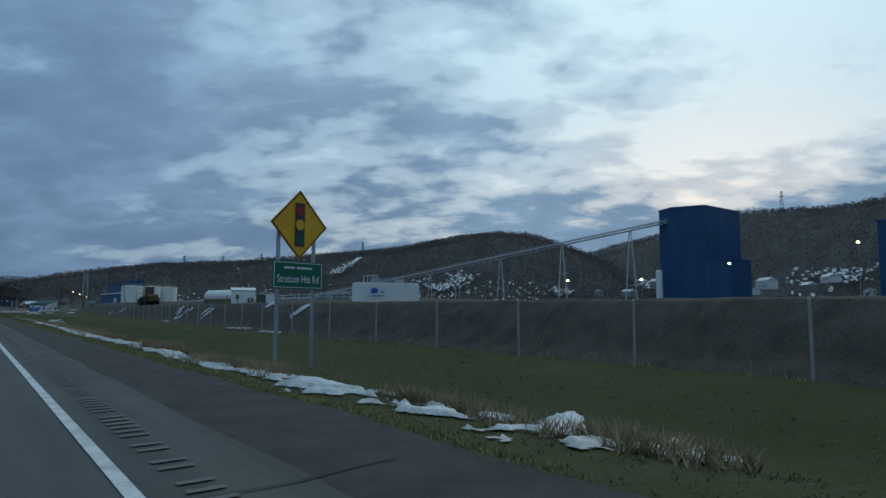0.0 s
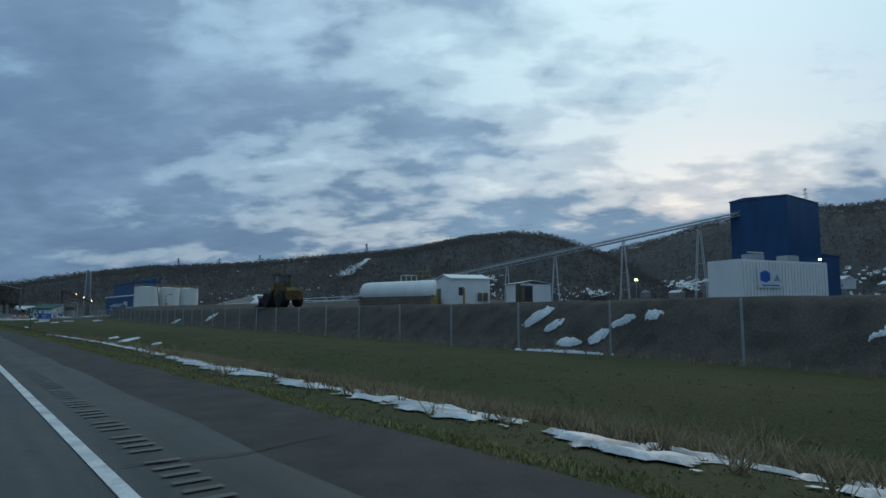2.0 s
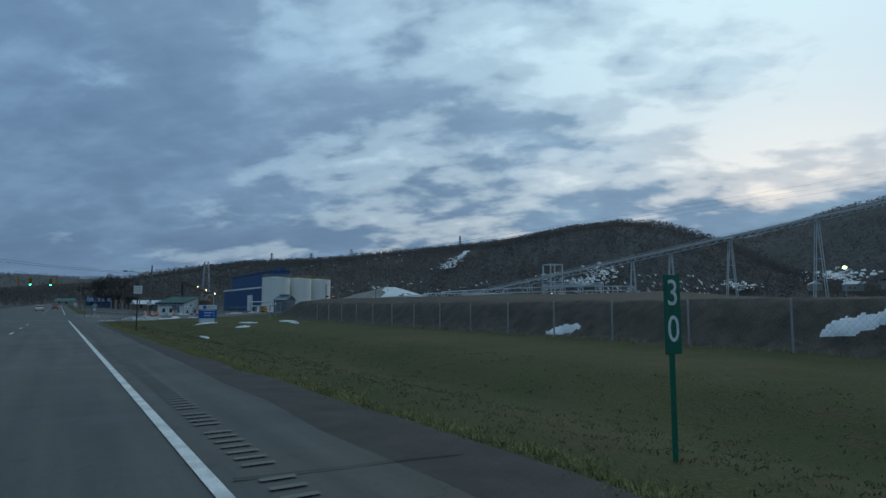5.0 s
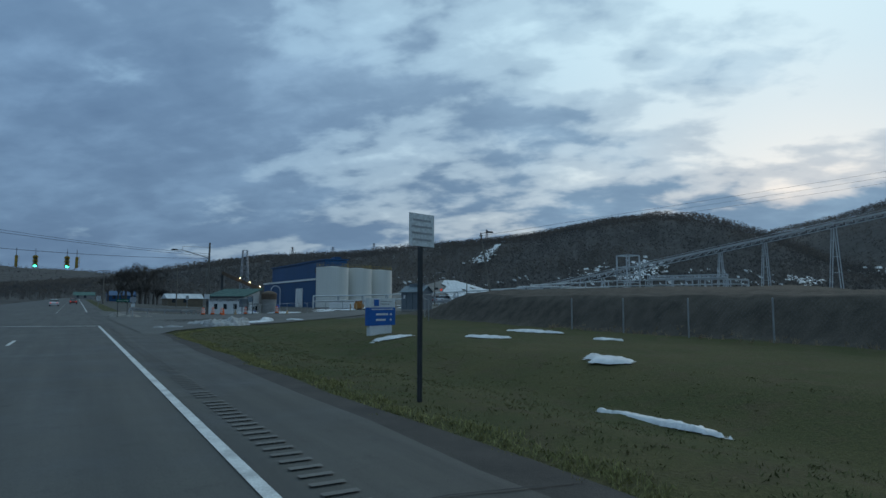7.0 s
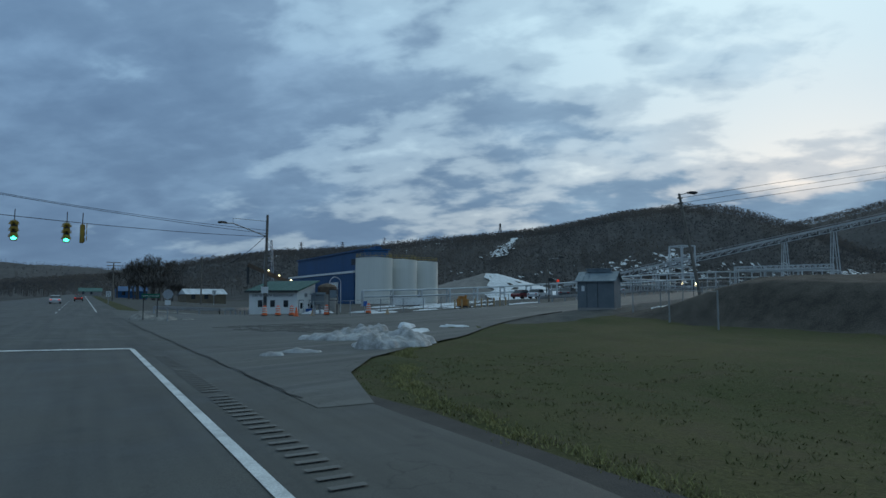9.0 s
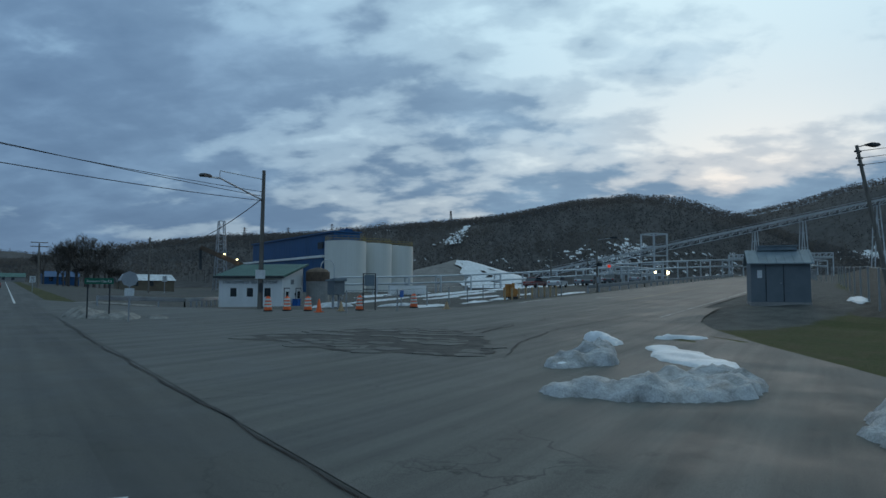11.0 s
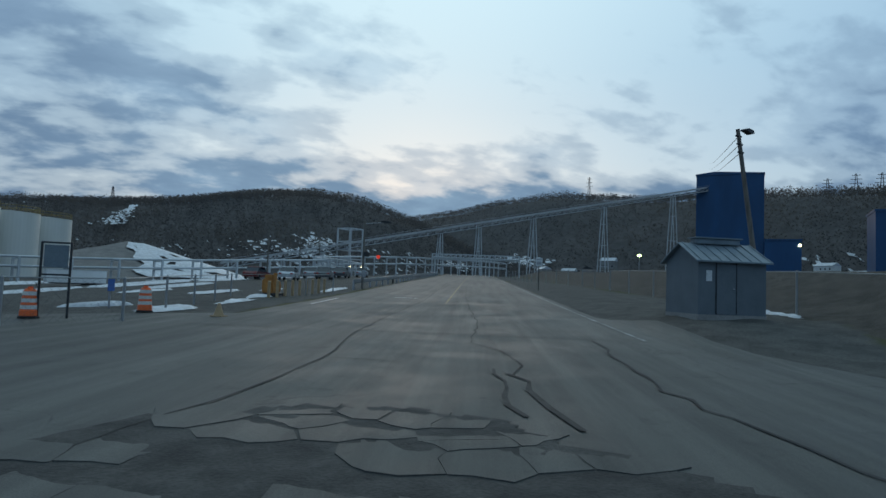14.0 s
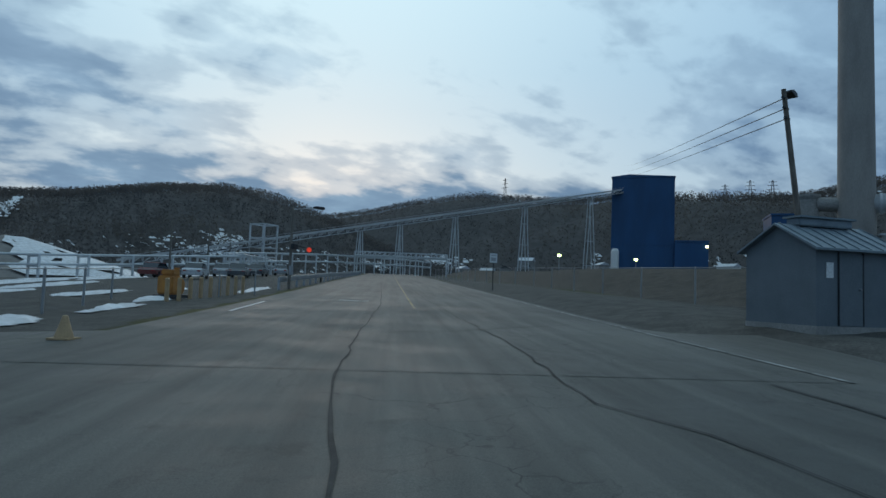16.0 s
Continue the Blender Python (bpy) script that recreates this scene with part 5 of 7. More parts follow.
def build_signal_pole():
    x, y = road_at(42, 6.6)
    t = thing("yard_signal_pole", "slim wooden pole with a street lamp and a lit red signal", "utility pole", (x, y, ground_z(x, y)))
    part("shaft", rod((0, 0, -0.3), (0, 0, 5.45), 0.10, 0.08, 10), M_WOODPOLE, t)
    part("lamp_arm", rod((0, 0, 5.25), (0.75, -1.25, 5.4), 0.03, sides=6), M_STEEL, t)
    cobra_head(t, (0.72, -1.2, 5.4), (0.5, -0.86))
    s = part("signal_head", box((-0.12, -0.3, 2.6), (0.45, -0.05, 2.95), bevel=0.03), M_DARKSTEEL, t)
    part("red_lens", rod((0.62, -1.0, 2.6), (0.58, -1.05, 2.6), 0.16, sides=16), M_LAMPRED, s, "lit red lens")
    part("bracket", rod((0.1, -0.2, 2.85), (0.6, -1.0, 2.7), 0.025, sides=6), M_DARKSTEEL, s)
    part("control_box", box((-0.2, -0.18, 0.9), (0.14, -0.08, 1.5)), M_STEEL, t)


build_signal_pole()


def plain_pole(x, y, top, r, label, base=None):
    z = ground_z(x, y) if base is None else base
    t = thing("utility_pole", label, "utility pole", (x, y, z))
    part("shaft", rod((0, 0, -0.5), (0, 0, top - z), r, r * 0.7, 8), M_WOODPOLE, t)
    return t


p2 = plain_pole(19.7, 316.8, 9.5, 0.16, "slim wooden pole behind the junction")
part("insulator", rod((-0.3, 0, 8.6), (0.3, 0, 8.6), 0.05), M_DARKSTEEL, p2)
p3 = plain_pole(6.3, 357.3, 10.2, 0.2, "wooden pole with two crossarms beside the highway")
for zz in (9.0, 8.2):
    part("crossarm", box((-1.5, -0.07, zz), (1.5, 0.07, zz + 0.16)), M_WOODPOLE, p3)
for sx, sy, top in ((78, 285, 9.0), (104, 300, 11.5), (150, 330, 14)):
    plain_pole(sx, sy, top, 0.14, "thin pole in the yard")


# ---- guard rail ----
def build_guard_rail(pts, label, gap=2.0):
    t = thing("guard_rail", label, "guard rail")
    for (x0, y0), (x1, y1) in zip(pts, pts[1:]):
        L = math.hypot(x1 - x0, y1 - y0)
        k = max(1, int(L / gap))
        dx, dy = (x1 - x0) / L, (y1 - y0) / L
        bm = bmesh.new()
        a, b = Vector((x0, y0, ground_z(x0, y0) + 0.62)), Vector((x1, y1, ground_z(x1, y1) + 0.62))
        side = Vector((-dy, dx, 0))
        for dz, off in ((-0.14, 0.0), (-0.07, -0.05), (0.0, 0.0), (0.07, -0.05), (0.14, 0.0)):
            add_bar(bm, a + side * off + Vector((0, 0, dz)), b + side * off + Vector((0, 0, dz)), 0.06, 0.075)
        part("rail", bm, M_STEEL, t)
        for i in range(k + 1):
            px, py = x0 + (x1 - x0) * i / k, y0 + (y1 - y0) * i / k
            z = ground_z(px, py)
            part("post", box((px - 0.06, py - 0.06, z - 0.2), (px + 0.06, py + 0.06, z + 0.72)), M_STEEL, t)


build_guard_rail([road_at(s, n) for s, n in ((40, 6.9), (60, 6.5), (90, 6.5), (140, 6.5))], "galvanised guard rail along the rising access road", 3.2)
build_guard_rail([(6.5, 262), (14, 267), (22, 285)], "galvanised guard rail behind the junction", 2.5)


# ---- traffic drums and cones ----
def build_drum(x, y, turn, material=M_ORANGE):
    z = ground_z(x, y) + 0.02
    t = thing("traffic_drum", "orange traffic drum with white reflective bands", "traffic drum", (x, y, z), turn, "drums along the road edge")
    t.scale = (0.8, 0.8, 0.84)
    part("base", lathe([(0.33, 0), (0.33, 0.06), (0.28, 0.09)], 20), M_BLACK, t, "black rubber base")
    part("body", lathe([(0.285, 0.09), (0.28, 0.26), (0.262, 0.28), (0.258, 0.48), (0.242, 0.5), (0.238, 0.70), (0.222, 0.72), (0.215, 0.9), (0.17, 0.95), (0.16, 0.98)], 20), material, t)
    for z0, r0, r1 in ((0.31, 0.267, 0.262), (0.53, 0.247, 0.243), (0.76, 0.226, 0.222)):
        part("band", lathe([(r0, z0), (r1, z0 + 0.13)], 20), M_REFLECT, t, "white reflective band")
    part("handle", box((-0.12, -0.02, 0.97), (0.12, 0.02, 1.05), bevel=0.01), material, t)


for dx, dy, tu in ((13.3, 243.4, 10), (14.35, 243.1, 50), (15.2, 242.0, 80), (17.6, 240.1, 20), (21.4, 240.2, 5)):
    build_drum(dx, dy, tu)


def build_cone(x, y, h, material, label, band=True):
    z = ground_z(x, y) + 0.02
    t = thing("traffic_cone", label, "traffic cone", (x, y, z), 15, "cones along the road edge")
    part("base", box((-0.2, -0.2, 0), (0.2, 0.2, 0.04), bevel=0.01), material, t)
    c = part("cone", lathe([(0.16, 0.04), (0.045, h), (0.03, h + 0.01)], 18), material, t)
    if band:
        part("band", lathe([(0.115, h * 0.42), (0.085, h * 0.62)], 18), M_REDSIGN, c, "dark red band")


build_cone(15.0, 240.0, 0.72, M_ORANGE, "orange traffic cone at the road edge", False)
build_cone(16.4, 240.1, 0.55, M_BOLLARD, "faded yellow traffic cone at the road edge", False)
build_cone(21.9, 237.4, 0.42, M_BOLLARD, "faded tan and orange cone beside the side road")


def build_sign_frame():
    t = thing("sign_frame", "dark steel sign frame seen from behind on two posts", "sign", (18.0, 239.7, ground_z(18, 239.7)), -42)
    for x in (-0.36, 0.36):
        part("post", box((x - 0.03, -0.03, -0.1), (x + 0.03, 0.03, 2.15)), M_DARKSTEEL, t)
    part("panel", box((-0.30, 0.0, 1.45), (0.30, 0.03, 2.08)), M_SHEDROOF, t, "grey back of the sign panel")
    for z in (1.22, 2.12):
        part("crossbar", box((-0.38, -0.03, z), (0.38, 0.03, z + 0.05)), M_DARKSTEEL, t)


build_sign_frame()


def build_cabinet():
    t = thing("electric_cabinet", "grey electrical cabinet on a stand with a sloping lid", "electrical cabinet", (18.6, 245.4, ground_z(18.6, 245.4)), 25)
    for x in (-0.3, 0.3):
        part("leg", box((x - 0.06, -0.06, -0.1), (x + 0.06, 0.06, 0.9)), M_STEEL, t)
    part("body", box((-0.55, -0.3, 0.85), (0.55, 0.3, 1.75), bevel=0.02), M_SHEDBLUE, t)
    part("lid", prism([(-0.4, 1.75), (0.4, 1.75), (0.4, 1.82), (-0.4, 1.95)], -0.62, 0.62, "x"), M_SHEDROOF, t)
    part("meter", rod((0.1, -0.3, 0.6), (0.1, -0.42, 0.6), 0.1), M_STEEL, t)


build_cabinet()
tb = thing("blue_notice", "small blue notice board on a post in the yard", "sign", (22.4, 243.3, ground_z(22.4, 243.3)), 30)
part("post", box((-0.03, 0, -0.1), (0.03, 0.05, 0.9)), M_STEEL, tb)
part("panel", box((-0.25, -0.03, 0.6), (0.25, 0, 1.05)), M_SIGNBLUE, tb)


# ---- treatment plant booth and its silo ----
def build_booth():
    mid = Vector((23.9, 269.2, 0))
    z = ground_z(24, 272) - 0.1
    t = thing("treatment_plant_booth", "small white block building with a green mono-pitch roof", "building")
    t.matrix_world = turned(Vector((0.79, 0.61, 0)), (mid.x, mid.y, z))
    W, L, H, R = 4.1, 7.6, 3.3, 4.45       # x along the door wall, y along the window wall
    part("door_wall", prism([(0, -0.2), (W, -0.2), (W, R), (0, H)], 0, 0.15, "y"), M_WHITE, t)
    part("back_wall", prism([(0, -0.2), (W, -0.2), (W, R), (0, H)], L - 0.15, L, "y"), M_WHITE, t)
    part("window_wall", box((0, 0.15, -0.2), (0.15, L - 0.15, H)), M_WHITE, t)
    part("rear_wall", box((W - 0.15, 0.15, -0.2), (W, L - 0.15, R)), M_WHITE, t)
    roof = part("roof", prism([(-0.5, H - 0.15), (W + 0.4, R + 0.12), (W + 0.4, R + 0.28), (-0.5, H + 0.05)], -0.5, L + 0.4, "y"), M_GREENROOF, t, "green metal roof")
    bm = bmesh.new()
    for k in range(16):
        add_bar(bm, (-0.5, -0.45 + k * 0.55, H + 0.07), (W + 0.4, -0.45 + k * 0.55, R + 0.30), 0.04, 0.05)
    part("standing_seam", bm, M_GREENROOF, roof)
    part("fascia", box((-0.54, -0.5, H - 0.2), (-0.5, L + 0.4, H + 0.06)), M_DARKSTEEL, roof)
    for y in (1.3, 3.4, 5.4):
        w = part("window", box((-0.03, y, 1.2), (0.02, y + 0.75, 2.1)), M_GLASS, t, "dark window")
        part("frame", box((-0.02, y - 0.08, 1.12), (0.01, y + 0.83, 2.18)), M_WHITE, w)
    for x in (0.45, 2.75):
        d = part("door", box((x, -0.05, 0.0), (x + 0.95, 0.02, 2.05)), M_WHITE, t, "white door with a dark glazed panel")
        part("glass", box((x + 0.22, -0.07, 1.0), (x + 0.73, -0.05, 1.75)), M_GLASS, d)
        part("door_frame", box((x - 0.08, -0.03, 0), (x + 1.03, 0.0, 2.13)), M_DARKSTEEL, d)
    part("vent", box((1.7, -0.04, 2.5), (2.25, 0.0, 3.0)), M_STEEL, t)
    part("meter", box((2.5, -0.1, 1.3), (2.65, 0, 1.6)), M_DARKSTEEL, t)
    m = Matrix.Translation((-0.012, L / 2, 2.68)) @ Matrix.Rotation(radians(-90), 4, "Z") @ FACE_SOUTH
    lettering("wall_lettering", "STRATTON WATER TREATMENT PLANT", 0.42, m, M_DARKSTEEL, t, 0.01, 6.6)
    bx = thing("blue_bin", "small blue bin beside the doors", "bin")
    bx.matrix_world = t.matrix_world @ Matrix.Translation((1.95, -0.55, 0.05))
    part("body", prism([(-0.25, 0), (0.25, 0), (0.32, 0.85), (-0.32, 0.85)], -0.3, 0.3, "y"), M_SIGNBLUE, bx)
    part("lid", box((-0.35, -0.34, 0.85), (0.35, 0.34, 0.92), bevel=0.02), M_SIGNBLUE, bx)


build_booth()


def build_silo():
    x, y = 28.6, 271.0
    z = ground_z(x, y) - 0.1
    t = thing("round_silo", "grey concrete silo with a rusty steel top and an arched pipe", "silo", (x, y, z))
    part("drum", lathe([(1.25, -0.2), (1.25, 2.75)], 28), M_CONCRETE, t)
    part("rusty_top", lathe([(1.29, 2.75), (1.29, 3.75), (1.0, 4.0), (0.4, 4.2), (0.1, 4.25)], 28), M_RUST, t, "rusty steel top")
    bm = bmesh.new()
    pts = [Vector((0.2, 0, 4.1))] + [Vector((1.0 - 0.8 * math.cos(radians(a)), -0.3, 4.3 + 0.8 * math.sin(radians(a)))) for a in range(0, 181, 20)] + [Vector((1.8, -0.3, 0))]
    for a, b in zip(pts, pts[1:]):
        add_rod(bm, a, b, 0.06, sides=6)
    part("arched_pipe", bm, M_PALESTEEL, t, "pale arched pipe")


build_silo()


def build_mast():
    x, y = 51.4, 390.4
    z = ground_z(x, y)
    t = thing("lattice_mast", "slim steel lattice mast narrowing to the top", "mast", (x, y, z))
    top = 20.4 - z
    legs = [((sx * 1.6, sy * 1.6, 0), (sx * 0.75, sy * 0.75, top)) for sx, sy in ((-1, -1), (1, -1), (1, 1), (-1, 1))]
    for a, b in legs:
        part("leg", add_bar(bmesh.new(), a, b, 0.2), M_STEEL, t)
    bm = bmesh.new()
    n = 9
    for k in range(n):
        for i in range(4):
            a0, b0 = Vector(legs[i][0]), Vector(legs[i][1])
            a1, b1 = Vector(legs[(i + 1) % 4][0]), Vector(legs[(i + 1) % 4][1])
            add_bar(bm, a0.lerp(b0, k / n), a1.lerp(b1, (k + 1) / n), 0.09)
            add_bar(bm, a0.lerp(b0, (k + 1) / n), a1.lerp(b1, (k + 1) / n), 0.09)
    part("bracing", bm, M_STEEL, t)


build_mast()


def build_boom():
    t = thing("stacker_boom", "sloping brown stacker boom with lit lamps", "conveyor")
    a, b = Vector((36.5, 353, 10.4)), Vector((47.0, 350, 5.6))
    part("boom", add_bar(bmesh.new(), a, b, 0.9, 1.0), M_RUST, t)
    part("chute", add_bar(bmesh.new(), a, a - Vector((-0.1, 0, 5.0)), 0.55), M_DARKSTEEL, t)
    part("leg", add_bar(bmesh.new(), (45.5, 350.4, ground_z(45, 350) - 0.2), (45.5, 350.4, 6.0), 1.3), M_BRICKTAN, t)
    for f in (0.45, 0.7, 0.97):
        p = a.lerp(b, f) + Vector((0, -0.8, 0.7))
        part("lamp", box(p - Vector((0.12, 0.12, 0.1)), p + Vector((0.12, 0.12, 0.12))), M_LAMPWARM, t, "lit lamp")


build_boom()


# ---- junction signs, far buildings, cars ----
def build_street_sign():
    t = thing("street_sign", "green street name sign on two posts at the junction", "road sign", (4.5, 243.2, 0.0), 6)
    for x in (-0.5, 0.5):
        part("post", box((x - 0.03, 0.02, -0.1), (x + 0.03, 0.06, 2.1)), M_DARKSTEEL, t)
    p = part("panel", box((-0.66, -0.01, 1.75), (0.66, 0.02, 2.05)), M_SIGNGREEN, t)
    lettering("letters", "Stratton Hts Rd", 0.17, Matrix.Translation((0, -0.014, 1.89)) @ FACE_SOUTH, M_SIGNWHITE, p, 0.002, 1.12)
    s = thing("octagon_sign", "back of an octagonal road sign on a steel post", "road sign", (5.27, 239.1, 0.0), -12)
    part("post", box((-0.03, 0.0, -0.1), (0.03, 0.05, 2.2)), M_STEEL, s)
    part("panel", rod((0, -0.005, 1.98), (0, 0.012, 1.98), 0.36, sides=8), M_STEEL, s, "bare metal back of the sign")
    part("lower_panel", box((-0.2, -0.005, 1.2), (0.2, 0.01, 1.55)), M_SIGNWHITE, s)


build_street_sign()


def build_car(x, y, turn, paint, label, lamps=None, group="parked cars", z=None, long=4.5):
    t = thing("car", label, "car", (x, y, (ground_z(x, y) if z is None else z) + 0.02), turn, group)
    k = long / 4.5
    part("body", prism([(-2.2 * k, 0.3), (2.2 * k, 0.3), (2.25 * k, 0.62), (1.9 * k, 0.86), (-1.95 * k, 0.92), (-2.22 * k, 0.7)], -0.86, 0.86, "y"), paint, t)
    part("cabin", prism([(-1.7 * k, 0.9), (1.1 * k, 0.86), (0.45 * k, 1.40), (-1.15 * k, 1.44)], -0.74, 0.74, "y"), M_GLASS, t, "dark car glass")
    part("roof", prism([(-1.2 * k, 1.42), (0.5 * k, 1.38), (0.4 * k, 1.46), (-1.1 * k, 1.49)], -0.72, 0.72, "y"), paint, t)
    for wx in (-1.4 * k, 1.4 * k):
        for wy in (-0.76, 0.76):
            wheel(t, wx, wy, 0.32, 0.22)
    for sy in (-0.6, 0.6):
        part("tail_lamp", box((-2.26 * k, sy - 0.14, 0.62), (-2.2 * k, sy + 0.14, 0.78)), M_LAMPRED if lamps else M_REDSIGN, t, "red tail lamp")
        part("head_lamp", box((2.18 * k, sy - 0.16, 0.56), (2.26 * k, sy + 0.16, 0.70)), M_REFLECT, t)
    return t


M_CARWHITE = mat("white car paint", (0.62, 0.64, 0.66), rough=0.3, bump=0, spec=0.6)
M_CARGREY = mat("grey car paint", (0.10, 0.11, 0.12), rough=0.3, bump=0, spec=0.6)
M_CARSILVER = mat("silver car paint", (0.36, 0.38, 0.40), rough=0.3, bump=0, spec=0.6)
M_CARRED = mat("red car paint", (0.16, 0.02, 0.02), rough=0.3, bump=0, spec=0.6)
for s, n, tu, pm, lb in ((60, 18, 30, M_CARWHITE, "white"), (66, 15.5, 30, M_CARGREY, "dark grey"), (71, 18.5, 35, M_CARSILVER, "silver"), (78, 16, 25, M_CARGREY, "dark grey"), (84, 18.5, 30, M_CARWHITE, "white"), (64, 23, 20, M_CARRED, "dark red"), (88, 15, 30, M_CARSILVER, "silver")):
    cx, cy = road_at(s, n)
    build_car(cx, cy, tu, pm, lb + " car parked in the plant yard")
build_car(-4.1, 322, 90, M_CARWHITE, "white car on the highway with its tail lamps lit", True, "cars on the highway")
build_car(-0.6, 352, 90, M_CARRED, "dark red car on the highway with its tail lamps lit", True, "cars on the highway")


def simple_house(x, y, w, d, h, turn, wall, roof, label, z=None):
    z = ground_z(x, y) if z is None else z
    t = thing("far_building", label, "building", (x, y, z), turn)
    part("wall", box((-w / 2, -d / 2, -0.5), (w / 2, d / 2, h)), wall, t)
    part("roof", prism([(-d / 2 - 0.3, h), (d / 2 + 0.3, h), (0, h + d * 0.28)], -w / 2 - 0.3, w / 2 + 0.3, "x"), roof, t)
    for k in range(max(1, int(w / 3.5))):
        wx = -w / 2 + 1.2 + k * 3.2
        for sy in (-1, 1):
            part("window", box((wx, sy * d / 2 - 0.04, 1.0), (wx + 1.0, sy * d / 2 + 0.04, 2.2)), M_GLASS, t)
    return t


simple_house(14.6, 427, 9, 6, 2.3, 5, M_BLUE, M_BLUE, "low blue metal building beside the highway")
simple_house(3.5, 520, 9, 6, 2.2, 0, M_CONCRETE, M_GREENROOF, "low building with a green roof far along the highway", 3.0)
simple_house(36, 430, 12, 6, 2.4, 0, M_BRICKTAN, M_DARKSTEEL, "low tan building beyond the junction")
simple_house(27, 360, 10, 5, 2.2, 10, M_BRICKTAN, M_SNOW, "low building with snow on its roof")
rng_h = random.Random(4)
for k in range(14):
    b = radians(74 + 1.9 * k + rng_h.uniform(-0.6, 0.6))
    r = rng_h.uniform(430, 560)
    simple_house(10 + r * math.sin(b), 225 + r * math.cos(b), rng_h.uniform(9, 15), rng_h.uniform(7, 9), rng_h.uniform(3.5, 6), rng_h.uniform(0, 90), rng_h.choice((M_WHITE, M_WHITE, M_CONCRETE, M_BRICKTAN)), rng_h.choice((M_SNOW, M_SNOW, M_DARKSTEEL)), "small pale house with a snowy roof below the hill", 11.0 + rng_h.uniform(0, 9))


# ---- pipe racks, pipe bridge, pump ----
def pipe_rack(p0, p1, top, levels, n, pipes, label):
    t = thing("pipe_rack", label, "pipe rack")
    p0, p1 = Vector((*p0, 0)), Vector((*p1, 0))
    d = (p1 - p0).normalized()
    side = Vector((-d.y, d.x, 0)) * 1.4
    for i in range(n + 1):
        c = p0.lerp(p1, i / n)
        g = ground_z(c.x, c.y)
        bm = bmesh.new()
        for sg in (-1, 1):
            f = c + side * sg
            add_bar(bm, (f.x, f.y, g - 0.3), (f.x, f.y, g + top), 0.24)
        for lv in levels:
            a, b = c - side, c + side
            add_bar(bm, (a.x, a.y, g + lv), (b.x, b.y, g + lv), 0.2)
        part("bent", bm, M_PALESTEEL, t)
    for lv in levels:
        for k in range(pipes):
            off = side * (-0.8 + 1.6 * k / max(1, pipes - 1))
            for i in range(n):
                a, b = p0.lerp(p1, i / n) + off, p0.lerp(p1, (i + 1) / n) + off
                bm = rod((a.x, a.y, ground_z(p0.lerp(p1, i / n).x, p0.lerp(p1, i / n).y) + lv + 0.22), (b.x, b.y, ground_z(p0.lerp(p1, (i + 1) / n).x, p0.lerp(p1, (i + 1) / n).y) + lv + 0.22), 0.12 + 0.04 * (k % 2), sides=8)
                part("pipe", bm, M_PALESTEEL, t)


pipe_rack((48, 305), (98, 290), 3.0, (1.6, 2.8), 9, 3, "pale steel pipe rack across the yard")
pipe_rack((98, 290), (150, 316), 3.4, (1.8, 3.2), 8, 3, "pale steel pipe rack running to the conveyor")
pipe_rack((110, 300), (190, 290), 4.2, (2.4, 4.0), 10, 2, "long pale steel pipe rack behind the car park")


def build_pipe_bridge():
    t = thing("pipe_bridge", "pale steel pipe bridge spanning the access road", "pipe bridge")
    a, b = Vector((*road_at(150, 8.5), 0)), Vector((*road_at(150, -13.5), 0))
    za = ground_z(*road_at(150, 0)) + 4.2
    for f in (0.0, 0.32, 0.66, 1.0):
        p = a.lerp(b, f)
        bm = bmesh.new()
        for off in (-0.9, 0.9):
            add_bar(bm, (p.x + off * UX, p.y + off * UY, ground_z(p.x, p.y) - 0.3), (p.x + off * UX, p.y + off * UY, za + 1.2), 0.2)
        part("tower_leg", bm, M_PALESTEEL, t)
    for off in (-0.9, 0.9):
        o = Vector((off * UX, off * UY, 0))
        for z in (0.0, 1.2):
            part("chord", add_bar(bmesh.new(), a + o + Vector((0, 0, za + z)), b + o + Vector((0, 0, za + z)), 0.15), M_PALESTEEL, t)
        bm = bmesh.new()
        for k in range(18):
            p, q = a.lerp(b, k / 18) + o, a.lerp(b, (k + 1) / 18) + o
            add_bar(bm, p + Vector((0, 0, za)), q + Vector((0, 0, za + 1.2)), 0.1)
            add_bar(bm, q + Vector((0, 0, za)), q + Vector((0, 0, za + 1.2)), 0.1)
        part("lattice", bm, M_PALESTEEL, t)
    for k in range(3):
        o = Vector(((-0.5 + 0.5 * k) * UX, (-0.5 + 0.5 * k) * UY, za + 0.3))
        part("pipe", rod(a + o, b + o, 0.16), M_PALESTEEL, t)


build_pipe_bridge()


